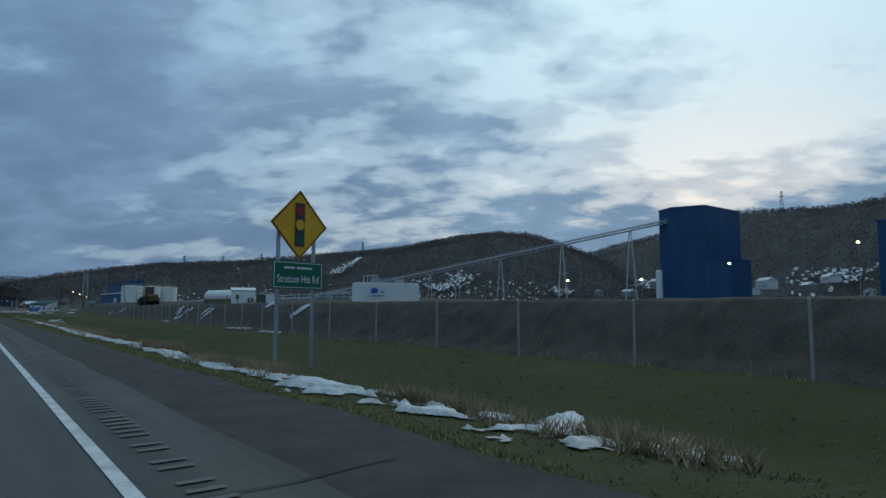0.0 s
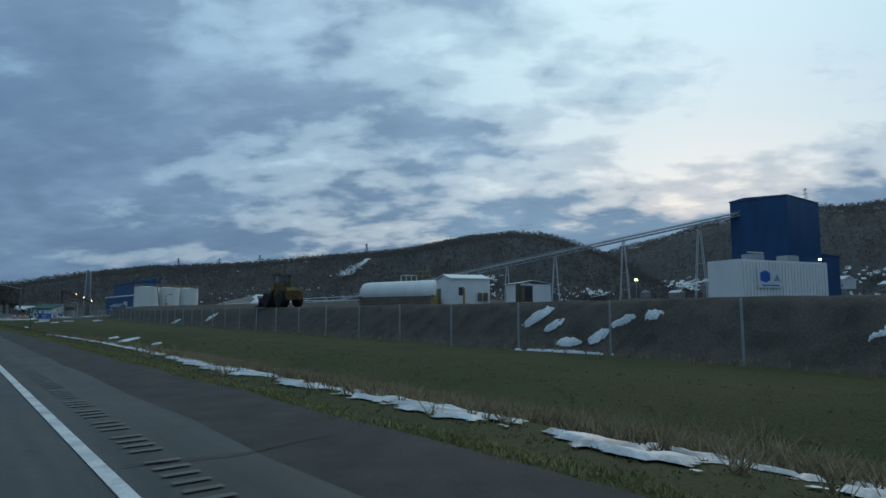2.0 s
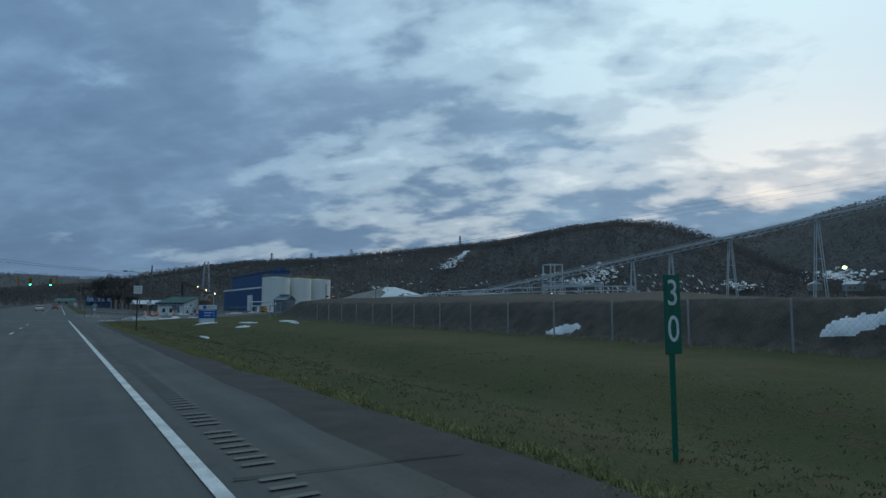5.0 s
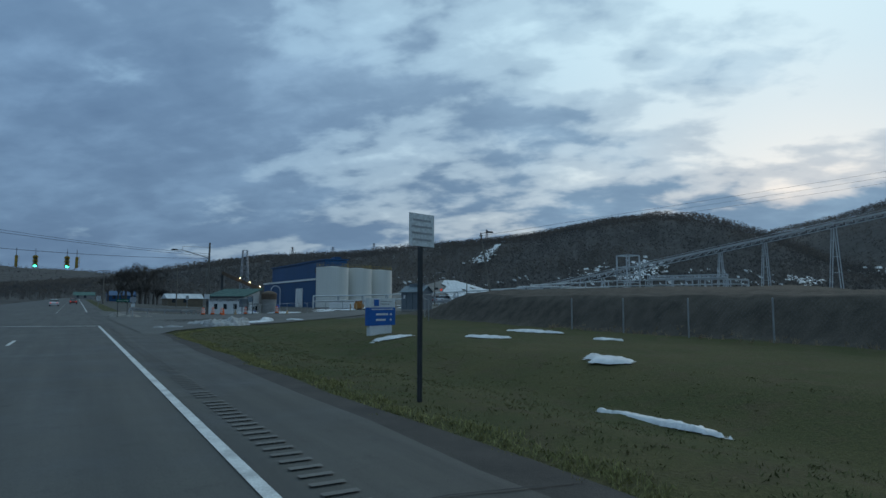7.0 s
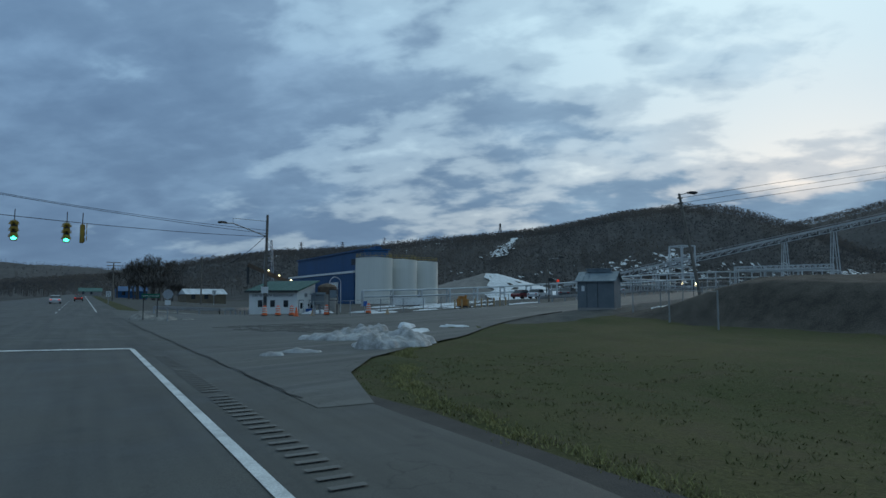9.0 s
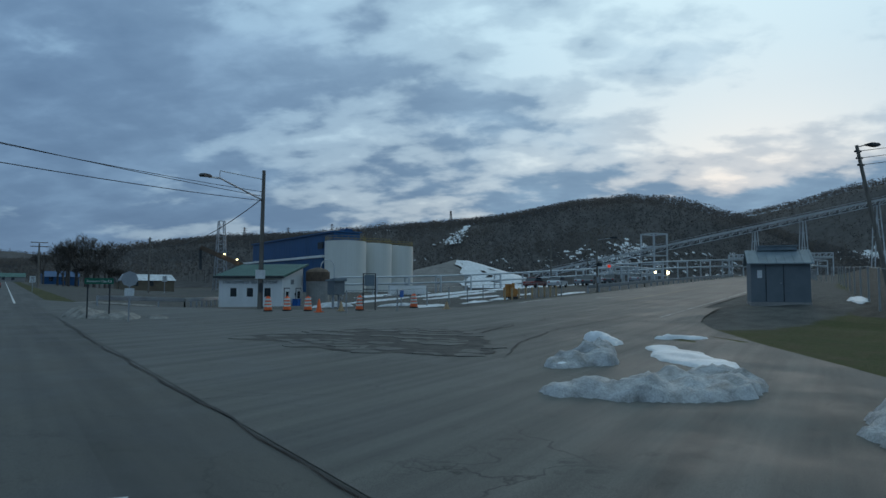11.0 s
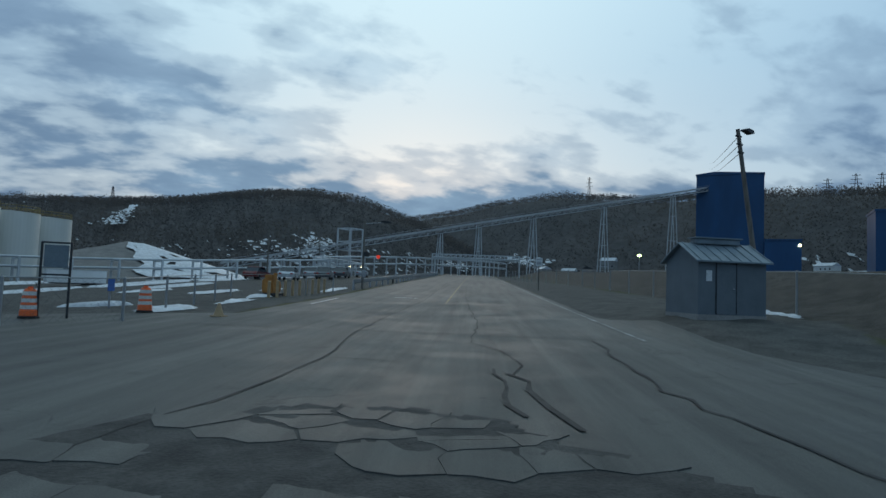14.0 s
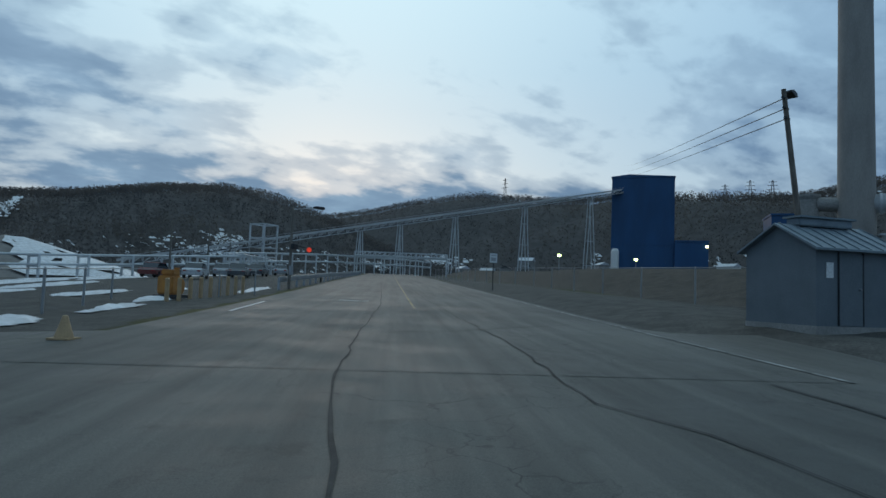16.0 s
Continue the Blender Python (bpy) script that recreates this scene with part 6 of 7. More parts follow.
def build_pump():
    x, y = road_at(27.5, 9.2)
    t = thing("yard_pump", "orange-yellow pump set in the yard", "pump", (x, y, ground_z(x, y)), 20)
    part("skid", box((-0.9, -0.4, 0.0), (0.9, 0.4, 0.15)), M_DARKSTEEL, t)
    part("engine", box((-0.75, -0.32, 0.15), (0.2, 0.32, 0.95), bevel=0.06), M_PUMP, t)
    part("pump_body", rod((0.45, -0.25, 0.5), (0.45, 0.3, 0.5), 0.34, sides=16), M_PUMP, t)
    part("outlet", rod((0.45, 0, 0.8), (0.45, 0, 1.3), 0.12), M_PUMP, t)
    part("fuel_tank", box((-0.6, -0.25, 0.95), (0.1, 0.25, 1.2), bevel=0.05), M_PUMP, t)
    for k in range(9):
        px, py = road_at(25.2 + 1.05 * k, 8.6 - 0.12 * k)
        b = thing("bollard", "short faded yellow bollard in the yard", "bollard", (px, py, ground_z(px, py)), group="row of bollards")
        part("post", rod((0, 0, -0.2), (0, 0, 0.85), 0.085, sides=10), M_BOLLARD, b)
        part("cap", rod((0, 0, 0.85), (0, 0, 0.9), 0.085, 0.04, 10), M_BOLLARD, b)


build_pump()


# ---- the power station behind the bank ----
FARTHER = Matrix.Translation((11.25, 226.5, 1.5)) @ Matrix.Scale(1.16, 4) @ Matrix.Translation((-11.25, -226.5, -1.5))


def build_stack():
    x, y, r = 397.0, 120.3, 9.2
    z = ground_z(x, y) - 1
    t = thing("chimney_stack", "very tall round pale concrete chimney stack", "chimney", FARTHER @ Vector((x, y, z)))
    levels, widths = [0, 50, 150, 260, 330], [1.0, 0.97, 0.90, 0.83, 0.79]
    part("shaft", lathe([(w * r * 1.16, h * 1.16) for w, h in zip(widths, levels)], 48), M_STACK, t, smooth=True)
    for k in range(1, 22):
        rr = float(np.interp(k * 15, levels, widths)) * r
        part("joint_ring", lathe([(rr * 1.16 + 0.05, k * 17.4 - 0.2), (rr * 1.16 + 0.05, k * 17.4 + 0.2)], 48), M_STACK, t)
    d = thing("flue_duct", "fat pale round flue duct on steel supports", "duct")
    part("duct", rod((x - 1, y - 6, 55.5), (x - 16, y - 62, 57.5), 5.2, sides=28), M_PALESTEEL, d, smooth=True)
    part("flange", rod((x - 2.2, y - 10, 55.6), (x - 2.5, y - 11.2, 55.6), 5.7, sides=28), M_PALESTEEL, d)
    for k in range(6):
        f = 0.18 + 0.16 * k
        px, py = x - 1 - 15 * f, y - 6 - 56 * f
        bm = bmesh.new()
        for off in (-4, 4):
            add_bar(bm, (px + off, py, 3), (px + off, py, 52), 0.7)
            add_bar(bm, (px + off, py, 30), (px - off, py, 50), 0.4)
        for zz in (36, 44, 50):
            add_bar(bm, (px - 5, py, zz), (px + 5, py, zz), 0.5)
        part("support", bm, M_PALESTEEL, d)
    for zz in (36, 44):
        part("walkway", add_bar(bmesh.new(), (x - 5, y - 12, zz), (x - 18, y - 62, zz), 0.5), M_PALESTEEL, d)
    e = thing("flue_elbow", "pale steel flue duct elbow behind the shed roof", "duct")
    part("vessel", lathe([(6.5, 0), (6.5, 3), (5.4, 6), (5.4, 15), (6.2, 17), (6.2, 18)], 28, Matrix.Translation((x + 5, y + 21.8, 43.5))), M_CONCRETE, e)
    part("duct", rod((x + 1, y + 4, 55.6), (x + 3.5, y + 18, 56.2), 3.9, sides=24), M_CONCRETE, e)
    part("hopper", lathe([(2.0, 0), (6.4, 9), (6.4, 10)], 28, Matrix.Translation((x + 5, y + 21.8, 34))), M_CONCRETE, e)
    for dx in (-4.5, 4.5):
        for dy in (-4.5, 4.5):
            part("leg", box((x + 5 + dx - 0.5, y + 21.8 + dy - 0.5, 2), (x + 5 + dx + 0.5, y + 21.8 + dy + 0.5, 46)), M_PALESTEEL, e)
    h = thing("blue_boiler_house", "dark blue metal plant building behind the bank", "building")
    part("wall", box((404, 142, 2), (430, 160, 50.5)), M_BLUE, h)
    part("roof", box((403.5, 141.5, 50.5), (430.5, 160.5, 51.6)), M_BLUE, h)
    part("lean_to", box((402, 130, 2), (428, 142, 43)), M_CONCRETE, h)
    for ob in (d, e, h):
        ob.matrix_world = FARTHER
    w = thing("pale_plant_hall", "long low pale plant building behind the bank", "building")
    part("wall", box((386, 60, 2), (410, 112, 38)), M_CONCRETE, w)
    part("roof", box((385.5, 59.5, 38), (410.5, 112.5, 39)), M_PALESTEEL, w)
    for k in range(6):
        part("window", box((385.9, 64 + k * 8, 33.5), (386.0, 68 + k * 8, 36)), M_GLASS, w)
    w.matrix_world = FARTHER
    wt = thing("white_tank", "small white upright tank beside the blue tower", "tank", (366, 243.5, 4))
    part("shell", lathe([(2.1, 0), (2.1, 22), (1.4, 23.5)], 24), M_WHITE, wt)


build_stack()
for lx, ly, lz in ((300, 265, 18.5), (330, 232, 19), (398, 137, 39)):
    t = thing("yard_lamp", "lit greenish yard lamp on a slim pole", "lamp post", (lx, ly, ground_z(lx, ly)), group="lit yard lamps")
    part("pole", rod((0, 0, 0), (0, 0, lz - ground_z(lx, ly)), 0.15), M_STEEL, t)
    part("lamp", lathe([(0.2, 0), (0.8, 0.3), (0.8, 0.9), (0.3, 1.2)], 12, Matrix.Translation((0, 0, lz - ground_z(lx, ly)))), M_LAMPYG, t, "lit greenish lamp")


def build_trailer():
    """A white box trailer parked before the tanks."""
    t = thing("box_trailer", "small white box trailer parked in the yard", "trailer")
    t.matrix_world = turned(Vector((0.93, -0.36, 0)), (42.6, 279.5, ground_z(43, 280))) @ Matrix.Scale(0.52, 4)
    body = part("body", box((0, 0, 0.75), (9.6, 2.4, 3.1), bevel=0.06), M_WHITE, t)
    part("roof_edge", box((-0.05, -0.04, 3.06), (9.65, 2.44, 3.14)), M_PALESTEEL, body)
    for x in (6.4, 7.6):
        for y in (-0.02, 2.1):
            wheel(t, x, y + 0.16, 0.45, 0.3)
    part("skirt_bar", box((0.4, 0.1, 0.6), (9.2, 0.2, 0.75)), M_DARKSTEEL, t)
    part("drawbar", add_bar(bmesh.new(), (0, 1.2, 0.6), (-1.4, 1.2, 0.55), 0.14), M_DARKSTEEL, t)
    part("jack", rod((-1.2, 1.2, 0.0), (-1.2, 1.2, 0.6), 0.06), M_DARKSTEEL, t)


build_trailer()


def build_limit_sign(x, y, centre):
    z = ground_z(x, y)
    t = thing("speed_limit_sign", "white speed limit sign with black figures on a post", "road sign", (x, y, z), group="speed limit signs")
    part("post", box((-0.04, 0.0, -0.2), (0.04, 0.06, centre - z + 0.35)), M_STEEL, t)
    p = part("panel", box((-0.38, -0.02, centre - z - 0.46), (0.38, 0.0, centre - z + 0.46), bevel=0.003), M_SIGNWHITE, t)
    part("text_line", box((-0.26, -0.026, centre - z + 0.27), (0.26, -0.02, centre - z + 0.33)), M_BLACK, p)
    part("text_line", box((-0.22, -0.026, centre - z + 0.15), (0.22, -0.02, centre - z + 0.21)), M_BLACK, p)
    lettering("figures", "25", 0.56, Matrix.Translation((0, -0.024, centre - z - 0.16)) @ FACE_SOUTH, M_BLACK, p, 0.004)


build_limit_sign(21.8, 315.3, 2.85)
build_limit_sign(4.1, 317.0, 2.6)

# ---- snow ----
def snow_field(name, label, spots, h, seed, material, cell=0.16, rough=0.75, group="patches of old snow"):
    """Snow with a ragged edge: overlapping ovals (x, y, rx, ry, turn) eaten away by noise."""
    x0 = min(s[0] - max(s[2], s[3]) * 1.3 for s in spots)
    x1 = max(s[0] + max(s[2], s[3]) * 1.3 for s in spots)
    y0 = min(s[1] - max(s[2], s[3]) * 1.3 for s in spots)
    y1 = max(s[1] + max(s[2], s[3]) * 1.3 for s in spots)
    q = max(1.0, min(4.0, 0.75 / min(spots[0][2], spots[0][3]))) if len(spots) == 1 else 1.0     # small patches are ragged at their own size
    nx, ny = int((x1 - x0) / cell) + 2, int((y1 - y0) / cell) + 2
    level, verts, index, faces = {}, [], {}, []
    for i in range(nx):
        for j in range(ny):
            x, y = x0 + i * cell, y0 + j * cell
            f = 0.0
            for cx, cy, rx, ry, tu in spots:
                dx, dy = x - cx, y - cy
                u, v = (dx * math.cos(tu) + dy * math.sin(tu)) / rx, (dy * math.cos(tu) - dx * math.sin(tu)) / ry
                f = max(f, 1.15 - u * u - v * v)
            if rough > 1:
                f = min(f, 0.55)
            if f > 0:
                f -= rough * (0.30 + 0.55 * noise.noise((x * 0.9 * q, y * 0.9 * q, seed)) + 0.5 * noise.noise((x * 2.6 * q, y * 2.6 * q, seed + 4)) + 0.2 * noise.noise((x * 6, y * 6, seed)))
            level[i, j] = f
    for (i, j), f in level.items():
        if all(level.get(k, -1) > 0 for k in ((i + 1, j), (i, j + 1), (i + 1, j + 1))) and f > 0:
            for a, b in ((i, j), (i + 1, j), (i + 1, j + 1), (i, j + 1)):
                if (a, b) not in index:
                    index[a, b] = len(verts)
                    x = x0 + a * cell + cell * 0.35 * noise.noise((a * 0.7, b * 0.7, seed))
                    y = y0 + b * cell + cell * 0.35 * noise.noise((a * 0.7, b * 0.7, seed + 9))
                    edge = all(level.get((a + p, b + q), -1) > 0 for p in (-1, 0, 1) for q in (-1, 0, 1))
                    up = h * min(1.0, level[a, b]) * (0.75 + 0.7 * noise.noise((x * 1.4, y * 1.4, seed + 2)) + 0.4 * noise.noise((x * 4.5, y * 4.5, seed)) + 0.25 * noise.noise((x * 9, y * 9, seed)))
                    verts.append((x, y, ground_z(x, y) + (max(0.055, up + 0.05) if edge else 0.0)))
            faces.append((index[i, j], index[i + 1, j], index[i + 1, j + 1], index[i, j + 1]))
    ob = sheet(name, verts, faces, material, smooth=True)
    return tagged(ob, label, "snow", "" if material is M_ICE else group, "stuff" if material is M_ICE else "")


LBL = "thin patch of old snow on the ground"
PATCHES = ((17.9, 39.1, 0.28, 0.8, 0.5), (16.0, 39.5, 0.25, 1.6, 0.1), (16.6, 47.5, 0.2, 2.2, 0.08), (18.8, 46.5, 0.3, 0.6, 0.2), (19.1, 63.3, 0.2, 0.9, 0.5), (19.4, 65.0, 0.15, 0.7, 0.5), (7.0, 14.0, 0.6, 1.0, 0.0), (9.2, 8.2, 0.5, 1.3, -0.9),
           (20.5, 78.6, 0.30, 0.7, 0.4), (20.0, 77.4, 0.2, 0.5, 0.3), (20.0, 73.9, 0.18, 0.45, 0.2), (20.1, 72.7, 0.2, 0.4, 0.0), (19.3, 76.0, 0.2, 0.6, 0.0), (19.5, 74.7, 0.25, 0.4, 0.4), (18.3, 75.6, 0.12, 2.2, 0.1),
           (23.9, 132.2, 0.4, 1.2, 0.2), (24.3, 147.7, 0.35, 1.3, 0.1), (10.9, 111.3, 0.75, 1.1, -0.5), (10.9, 116.5, 0.4, 0.9, 0.0), (9.0, 107.0, 0.5, 1.2, -0.4), (11.0, 103.6, 0.3, 0.4, 0.0), (17.2, 188, 0.6, 1.4, 0.3), (13.4, 191.0, 1.5, 0.55, 0.3), (13.9, 176.8, 0.6, 1.3, -0.4), (20.6, 183.4, 0.35, 0.9, 0.0),
           (22.4, 191.0, 0.6, 2.2, 0.1), (9.6, 171.2, 0.2, 1.6, 0.0), (35.4, 220.9, 1.4, 0.36, 0.42), (37.2, 221.7, 1.6, 0.5, 0.42), (39.6, 222.7, 1.2, 0.4, 0.42))
for i, (x, y, rx, ry, tu) in enumerate(PATCHES):
    snow_field("snow_patch", LBL, [(x, y, rx * 1.15, ry * 1.15, tu)], 0.07, 1.0 + 0.37 * i, M_SNOW, max(0.05, min(0.12, min(rx, ry) * 0.2)), 0.95)
# the long ribbon of ice in the ditch, in pieces: its middle and half width along the way
ICE_Y = (40, 46, 54, 62, 68, 72, 76, 80, 86, 92, 98, 106, 114)
ICE_X = (6.0, 6.1, 6.9, 7.2, 7.4, 7.1, 6.6, 6.9, 7.7, 8.2, 8.1, 7.6, 6.0)
ICE_W = (0.6, 0.7, 1.1, 1.25, 1.3, 1.1, 0.9, 0.9, 1.2, 1.2, 1.0, 0.9, 0.5)
for a, b in ((40, 56), (56, 70), (70, 84), (84, 98), (98, 114)):
    spots = [(float(np.interp(y, ICE_Y, ICE_X)), y, float(np.interp(y, ICE_Y, ICE_W)), 1.9, 0.03) for y in np.arange(a, b, 1.6).tolist()]
    snow_field("ditch_ice", "grey-white ice and snow lying along the ditch", spots, 0.05, a * 0.37, M_ICE, 0.10, 1.45, "snow and ice along the ditch")
snow_field("ditch_ice", "broken scraps of ice between dead grass in the ditch", [(6.0 + 0.01 * y, y, 0.8, 1.6, 0) for y in range(16, 40, 2)], 0.05, 7.7, M_ICE, 0.10, 1.6, "snow and ice along the ditch")
snow_field("ditch_ice", "broken scraps of ice between dead grass in the ditch", [(7.6, 6, 2.4, 1.6, 0), (7.4, 9, 2.2, 1.6, 0), (7.0, 12, 1.9, 2.0, 0), (7.0, 15, 1.4, 2.0, 0)], 0.06, 9.1, M_ICE, 0.09, 1.75, "snow and ice along the ditch")
# ploughed heaps at the corner
HEAP = "dirty ploughed snow heap on the asphalt corner"
GRP = "ploughed snow at the corner"
snow_field("snow_heap", "tall dirty grey heap of ploughed snow at the corner", [(9.1, 209.6, 1.5, 1.2, 0.3), (10.0, 210.1, 1.1, 0.9, 0.3), (8.3, 208.9, 0.9, 0.8, 0.3)], 0.46, 13.3, M_DIRTYSNOW, 0.09, 0.4, GRP)
snow_field("snow_heap", "thin streak of dirty snow on the asphalt", [(5.6, 208.5, 0.75, 0.3, -0.35)], 0.10, 15.1, M_DIRTYSNOW, 0.07, 0.5, GRP)
snow_field("snow_heap", "thin streak of dirty snow on the asphalt", [(4.6, 207.9, 0.45, 0.3, -0.3)], 0.10, 16.1, M_DIRTYSNOW, 0.07, 0.5, GRP)
snow_field("snow_heap", HEAP, [(7.9, 214.2, 0.8, 0.6, -0.4), (8.4, 213.5, 1.0, 0.7, -0.6), (9.2, 213.0, 1.1, 0.7, -0.3), (10.1, 213.0, 1.0, 0.6, 0.2), (11.0, 213.9, 0.8, 0.6, 0.4), (9.6, 214.0, 0.9, 0.6, 0)], 0.24, 3.3, M_DIRTYSNOW, 0.10, 0.5, GRP)
snow_field("snow_heap", "smooth sheet of old snow against the dirty heap", [(13.2, 216.0, 1.6, 0.75, 0.75), (12.4, 214.8, 1.1, 0.6, 0.8), (14.2, 217.2, 0.8, 0.5, 0.6)], 0.06, 5.3, M_SNOW, 0.10, 0.35, GRP)
snow_field("snow_heap", HEAP, [(12.0, 217.4, 1.0, 0.5, 0.55), (11.3, 216.9, 0.7, 0.6, 0)], 0.36, 8.3, M_DIRTYSNOW, 0.09, 0.4, GRP)
snow_field("snow_heap", "small lump of ploughed snow on the asphalt", [(10.2, 216.6, 0.8, 0.5, 0.4), (10.8, 216.3, 0.6, 0.45, 0.3)], 0.26, 4.4, M_DIRTYSNOW, 0.07, 0.4, GRP)
snow_field("snow_heap", "small lump of ploughed snow on the asphalt", [(9.8, 216.4, 0.38, 0.26, 0)], 0.10, 6.4, M_SNOW, 0.07, 0.4, GRP)
snow_field("snow_heap", "low bank of ploughed snow on the asphalt", [(14.9, 219.9, 1.0, 0.5, 0.8), (14.4, 219.0, 0.8, 0.4, 0.8)], 0.25, 7.4, M_SNOW, 0.09, 0.45, GRP)
snow_field("snow_heap", "low bank of old snow on the grass edge", [(17.0, 218.6, 0.9, 0.4, -0.6)], 0.12, 2.4, M_SNOW, 0.09, 0.4, GRP)
for i, (x, y, rx, ry, h) in enumerate(((4.4, 246.5, 1.1, 3.6, 0.45), (5.4, 243.0, 0.9, 2.0, 0.35), (7.0, 242.0, 0.5, 1.4, 0.15), (8.8, 268.5, 3.0, 0.9, 0.12))):
    snow_field("snow_heap", "grey ploughed snow on the junction island", [(x, y, rx * 1.2, ry * 1.2, 0)], h * 0.9, 55 + i * 1.1, M_SOILEDSNOW, 0.14, 0.5, GRP)
# yard snow
for i, (s, n, rx, ry) in enumerate(((14.6, 8.8, 1.8, 0.7), (20.6, 8.6, 2.2, 0.35), (27, 9.4, 2.6, 0.6), (31, 14, 3.5, 0.7), (36, 12, 2.0, 0.5), (45, 23, 5, 1.4), (34, 20, 3, 0.7), (52, 30, 7, 2.5), (40, 33, 5, 2), (62, 26, 6, 1.4), (38, 7.9, 4, 0.4), (70, 30, 8, 2.0), (90, 26, 9, 2.0), (84, 40, 9, 4.0), (58, 44, 7, 3.5), (110, 40, 10, 4))):
    x, y = road_at(s, n)
    snow_field("yard_snow", "patch of old snow in the plant yard", [(x, y, rx * 1.2, ry * 1.2, math.atan2(UY, UX))], 0.08, 70 + i * 0.83, M_SNOW, 0.2 if s < 60 else 0.4, 0.6, "snow in the yard")
x, y = 19.6, 247.6
blob("yard_snow", "patch of old snow in the plant yard", x, y, 1.9, 0.8, 0.3, 99.0, group="snow in the yard")
blob("yard_snow", "patch of old snow in the plant yard", 23.2, 244.6, 1.6, 0.5, 0.15, 101.0, group="snow in the yard")


def snow_on_heap():
    """The snow lying on the sheltered side of the gravel stockpile."""
    bm = bmesh.new()
    rows = []
    for i in range(13):
        f = 0.10 + 0.86 * i / 12
        row = []
        for k in range(15):
            a = radians(-118 + 80 * k / 14 + 10 * noise.noise((f * 5, k * 0.3, 2.2)) - (8 if f < 0.3 else 0))
            wob = 1 + 0.08 * noise.noise((math.cos(a) * 2, math.sin(a) * 2, 2.0))
            x, y = 131 + 40 * f * wob * math.cos(a), 384 + 34 * f * wob * math.sin(a)
            z = ground_z(x, y) - 0.3 + 11.0 * max(0, 1 - f) ** 0.95 + 0.5 * noise.noise((x * 0.15, y * 0.15, 2.0)) * (1 - f) + 0.55
            row.append(bm.verts.new((x, y, z)))
        rows.append(row)
    for i in range(12):
        for k in range(14):
            if noise.noise((i * 0.7, k * 0.6, 7.0)) > -0.42:
                bm.faces.new((rows[i][k], rows[i + 1][k], rows[i + 1][k + 1], rows[i][k + 1]))
    for v in [v for v in bm.verts if not v.link_faces]:
        bm.verts.remove(v)
    bmesh.ops.recalc_face_normals(bm, faces=bm.faces)
    tagged(part("heap_snow", bm, M_SNOW, smooth=True), "sheet of snow lying on the gravel stockpile", "snow")


snow_on_heap()


def hill_snow(ridge, b0, b1, f0, f1, n, seed, size):
    """Snow showing between the trees."""
    rng = random.Random(seed)
    verts, faces = [], []
    for _ in range(n):
        b, f = rng.uniform(b0, b1), rng.uniform(f0, f1)
        w, h = rng.uniform(0.15, 0.6) * size, rng.uniform(0.006, 0.016)
        k = len(verts)
        for db, df in ((-w, 0), (w * 0.8, -h * 0.3), (w, h), (-w * 0.7, h * 1.2)):
            p = hill_point(ridge, b + db, f + df)
            verts.append((p.x * 0.997, p.y * 0.997, p.z + 1.0))
        faces.append((k, k + 1, k + 2, k + 3))
    return verts, faces


def slide_snow():
    v, f = hill_snow(RIDGE_NEAR, 34.0, 47.0, 0.04, 0.20, 110, 3, 0.20)
    for spec in ((RIDGE_NEAR, 14, 38, 0.05, 0.25, 80, 4, 0.22), (RIDGE_NEAR, 12, 26, 0.55, 0.85, 40, 12, 0.25), (RIDGE_FAR, 66, 100, 0.03, 0.22, 110, 5, 0.3), (RIDGE_FAR, 88, 104, 0.45, 0.8, 70, 6, 0.3)):
        a, b = hill_snow(*spec)
        k = len(v)
        v += a
        f += [tuple(i + k for i in q) for q in b]
    # a cleared strip running down the slope, in ragged pieces
    rng = random.Random(31)
    for _ in range(240):
        u = rng.random()
        f0 = 0.32 + 0.24 * u
        b = 27.2 + 2.4 * u + rng.gauss(0, 0.10 + 0.45 * (1 - u) ** 2)
        k = len(v)
        w, hh = rng.uniform(0.03, 0.11), rng.uniform(0.006, 0.013)
        for db, df in ((-w, 0), (w, rng.uniform(-0.004, 0.004)), (w * rng.uniform(0.5, 1.2), hh), (-w * rng.uniform(0.3, 1.0), hh)):
            p = hill_point(RIDGE_NEAR, b + db, f0 + df)
            v.append((p.x * 0.99, p.y * 0.99, p.z + 6.0))
        f.append((k, k + 1, k + 2, k + 3))
    # clearings at the foot of the hills: bearing, height and spread of each
    for ridge, bc, fc, sb, sf, count in ((RIDGE_NEAR, 38.6, 0.20, 0.55, 0.028, 95), (RIDGE_NEAR, 36.9, 0.14, 0.8, 0.014, 60), (RIDGE_NEAR, 34.6, 0.19, 0.7, 0.03, 16), (RIDGE_NEAR, 48.0, 0.12, 0.6, 0.016, 70), (RIDGE_FAR, 55.8, 0.16, 1.0, 0.025, 110), (RIDGE_FAR, 70.0, 0.15, 1.6, 0.02, 70)):
        for _ in range(count):
            b, f0 = bc + rng.gauss(0, sb), fc + rng.gauss(0, sf)
            k = len(v)
            w, hh = rng.uniform(0.04, 0.20), rng.uniform(0.006, 0.016)
            for db, df in ((-w, 0), (w, rng.uniform(-0.004, 0.004)), (w * rng.uniform(0.5, 1.2), hh), (-w * rng.uniform(0.3, 1.0), hh)):
                p = hill_point(ridge, b + db, max(0.02, f0 + df))
                v.append((p.x * 0.99, p.y * 0.99, p.z + 3.6))
            f.append((k, k + 1, k + 2, k + 3))
    tagged(sheet("hill_snow", v, f, M_SNOW), "snow showing between the bare trees on the slope", "snow", kind="stuff")


slide_snow()


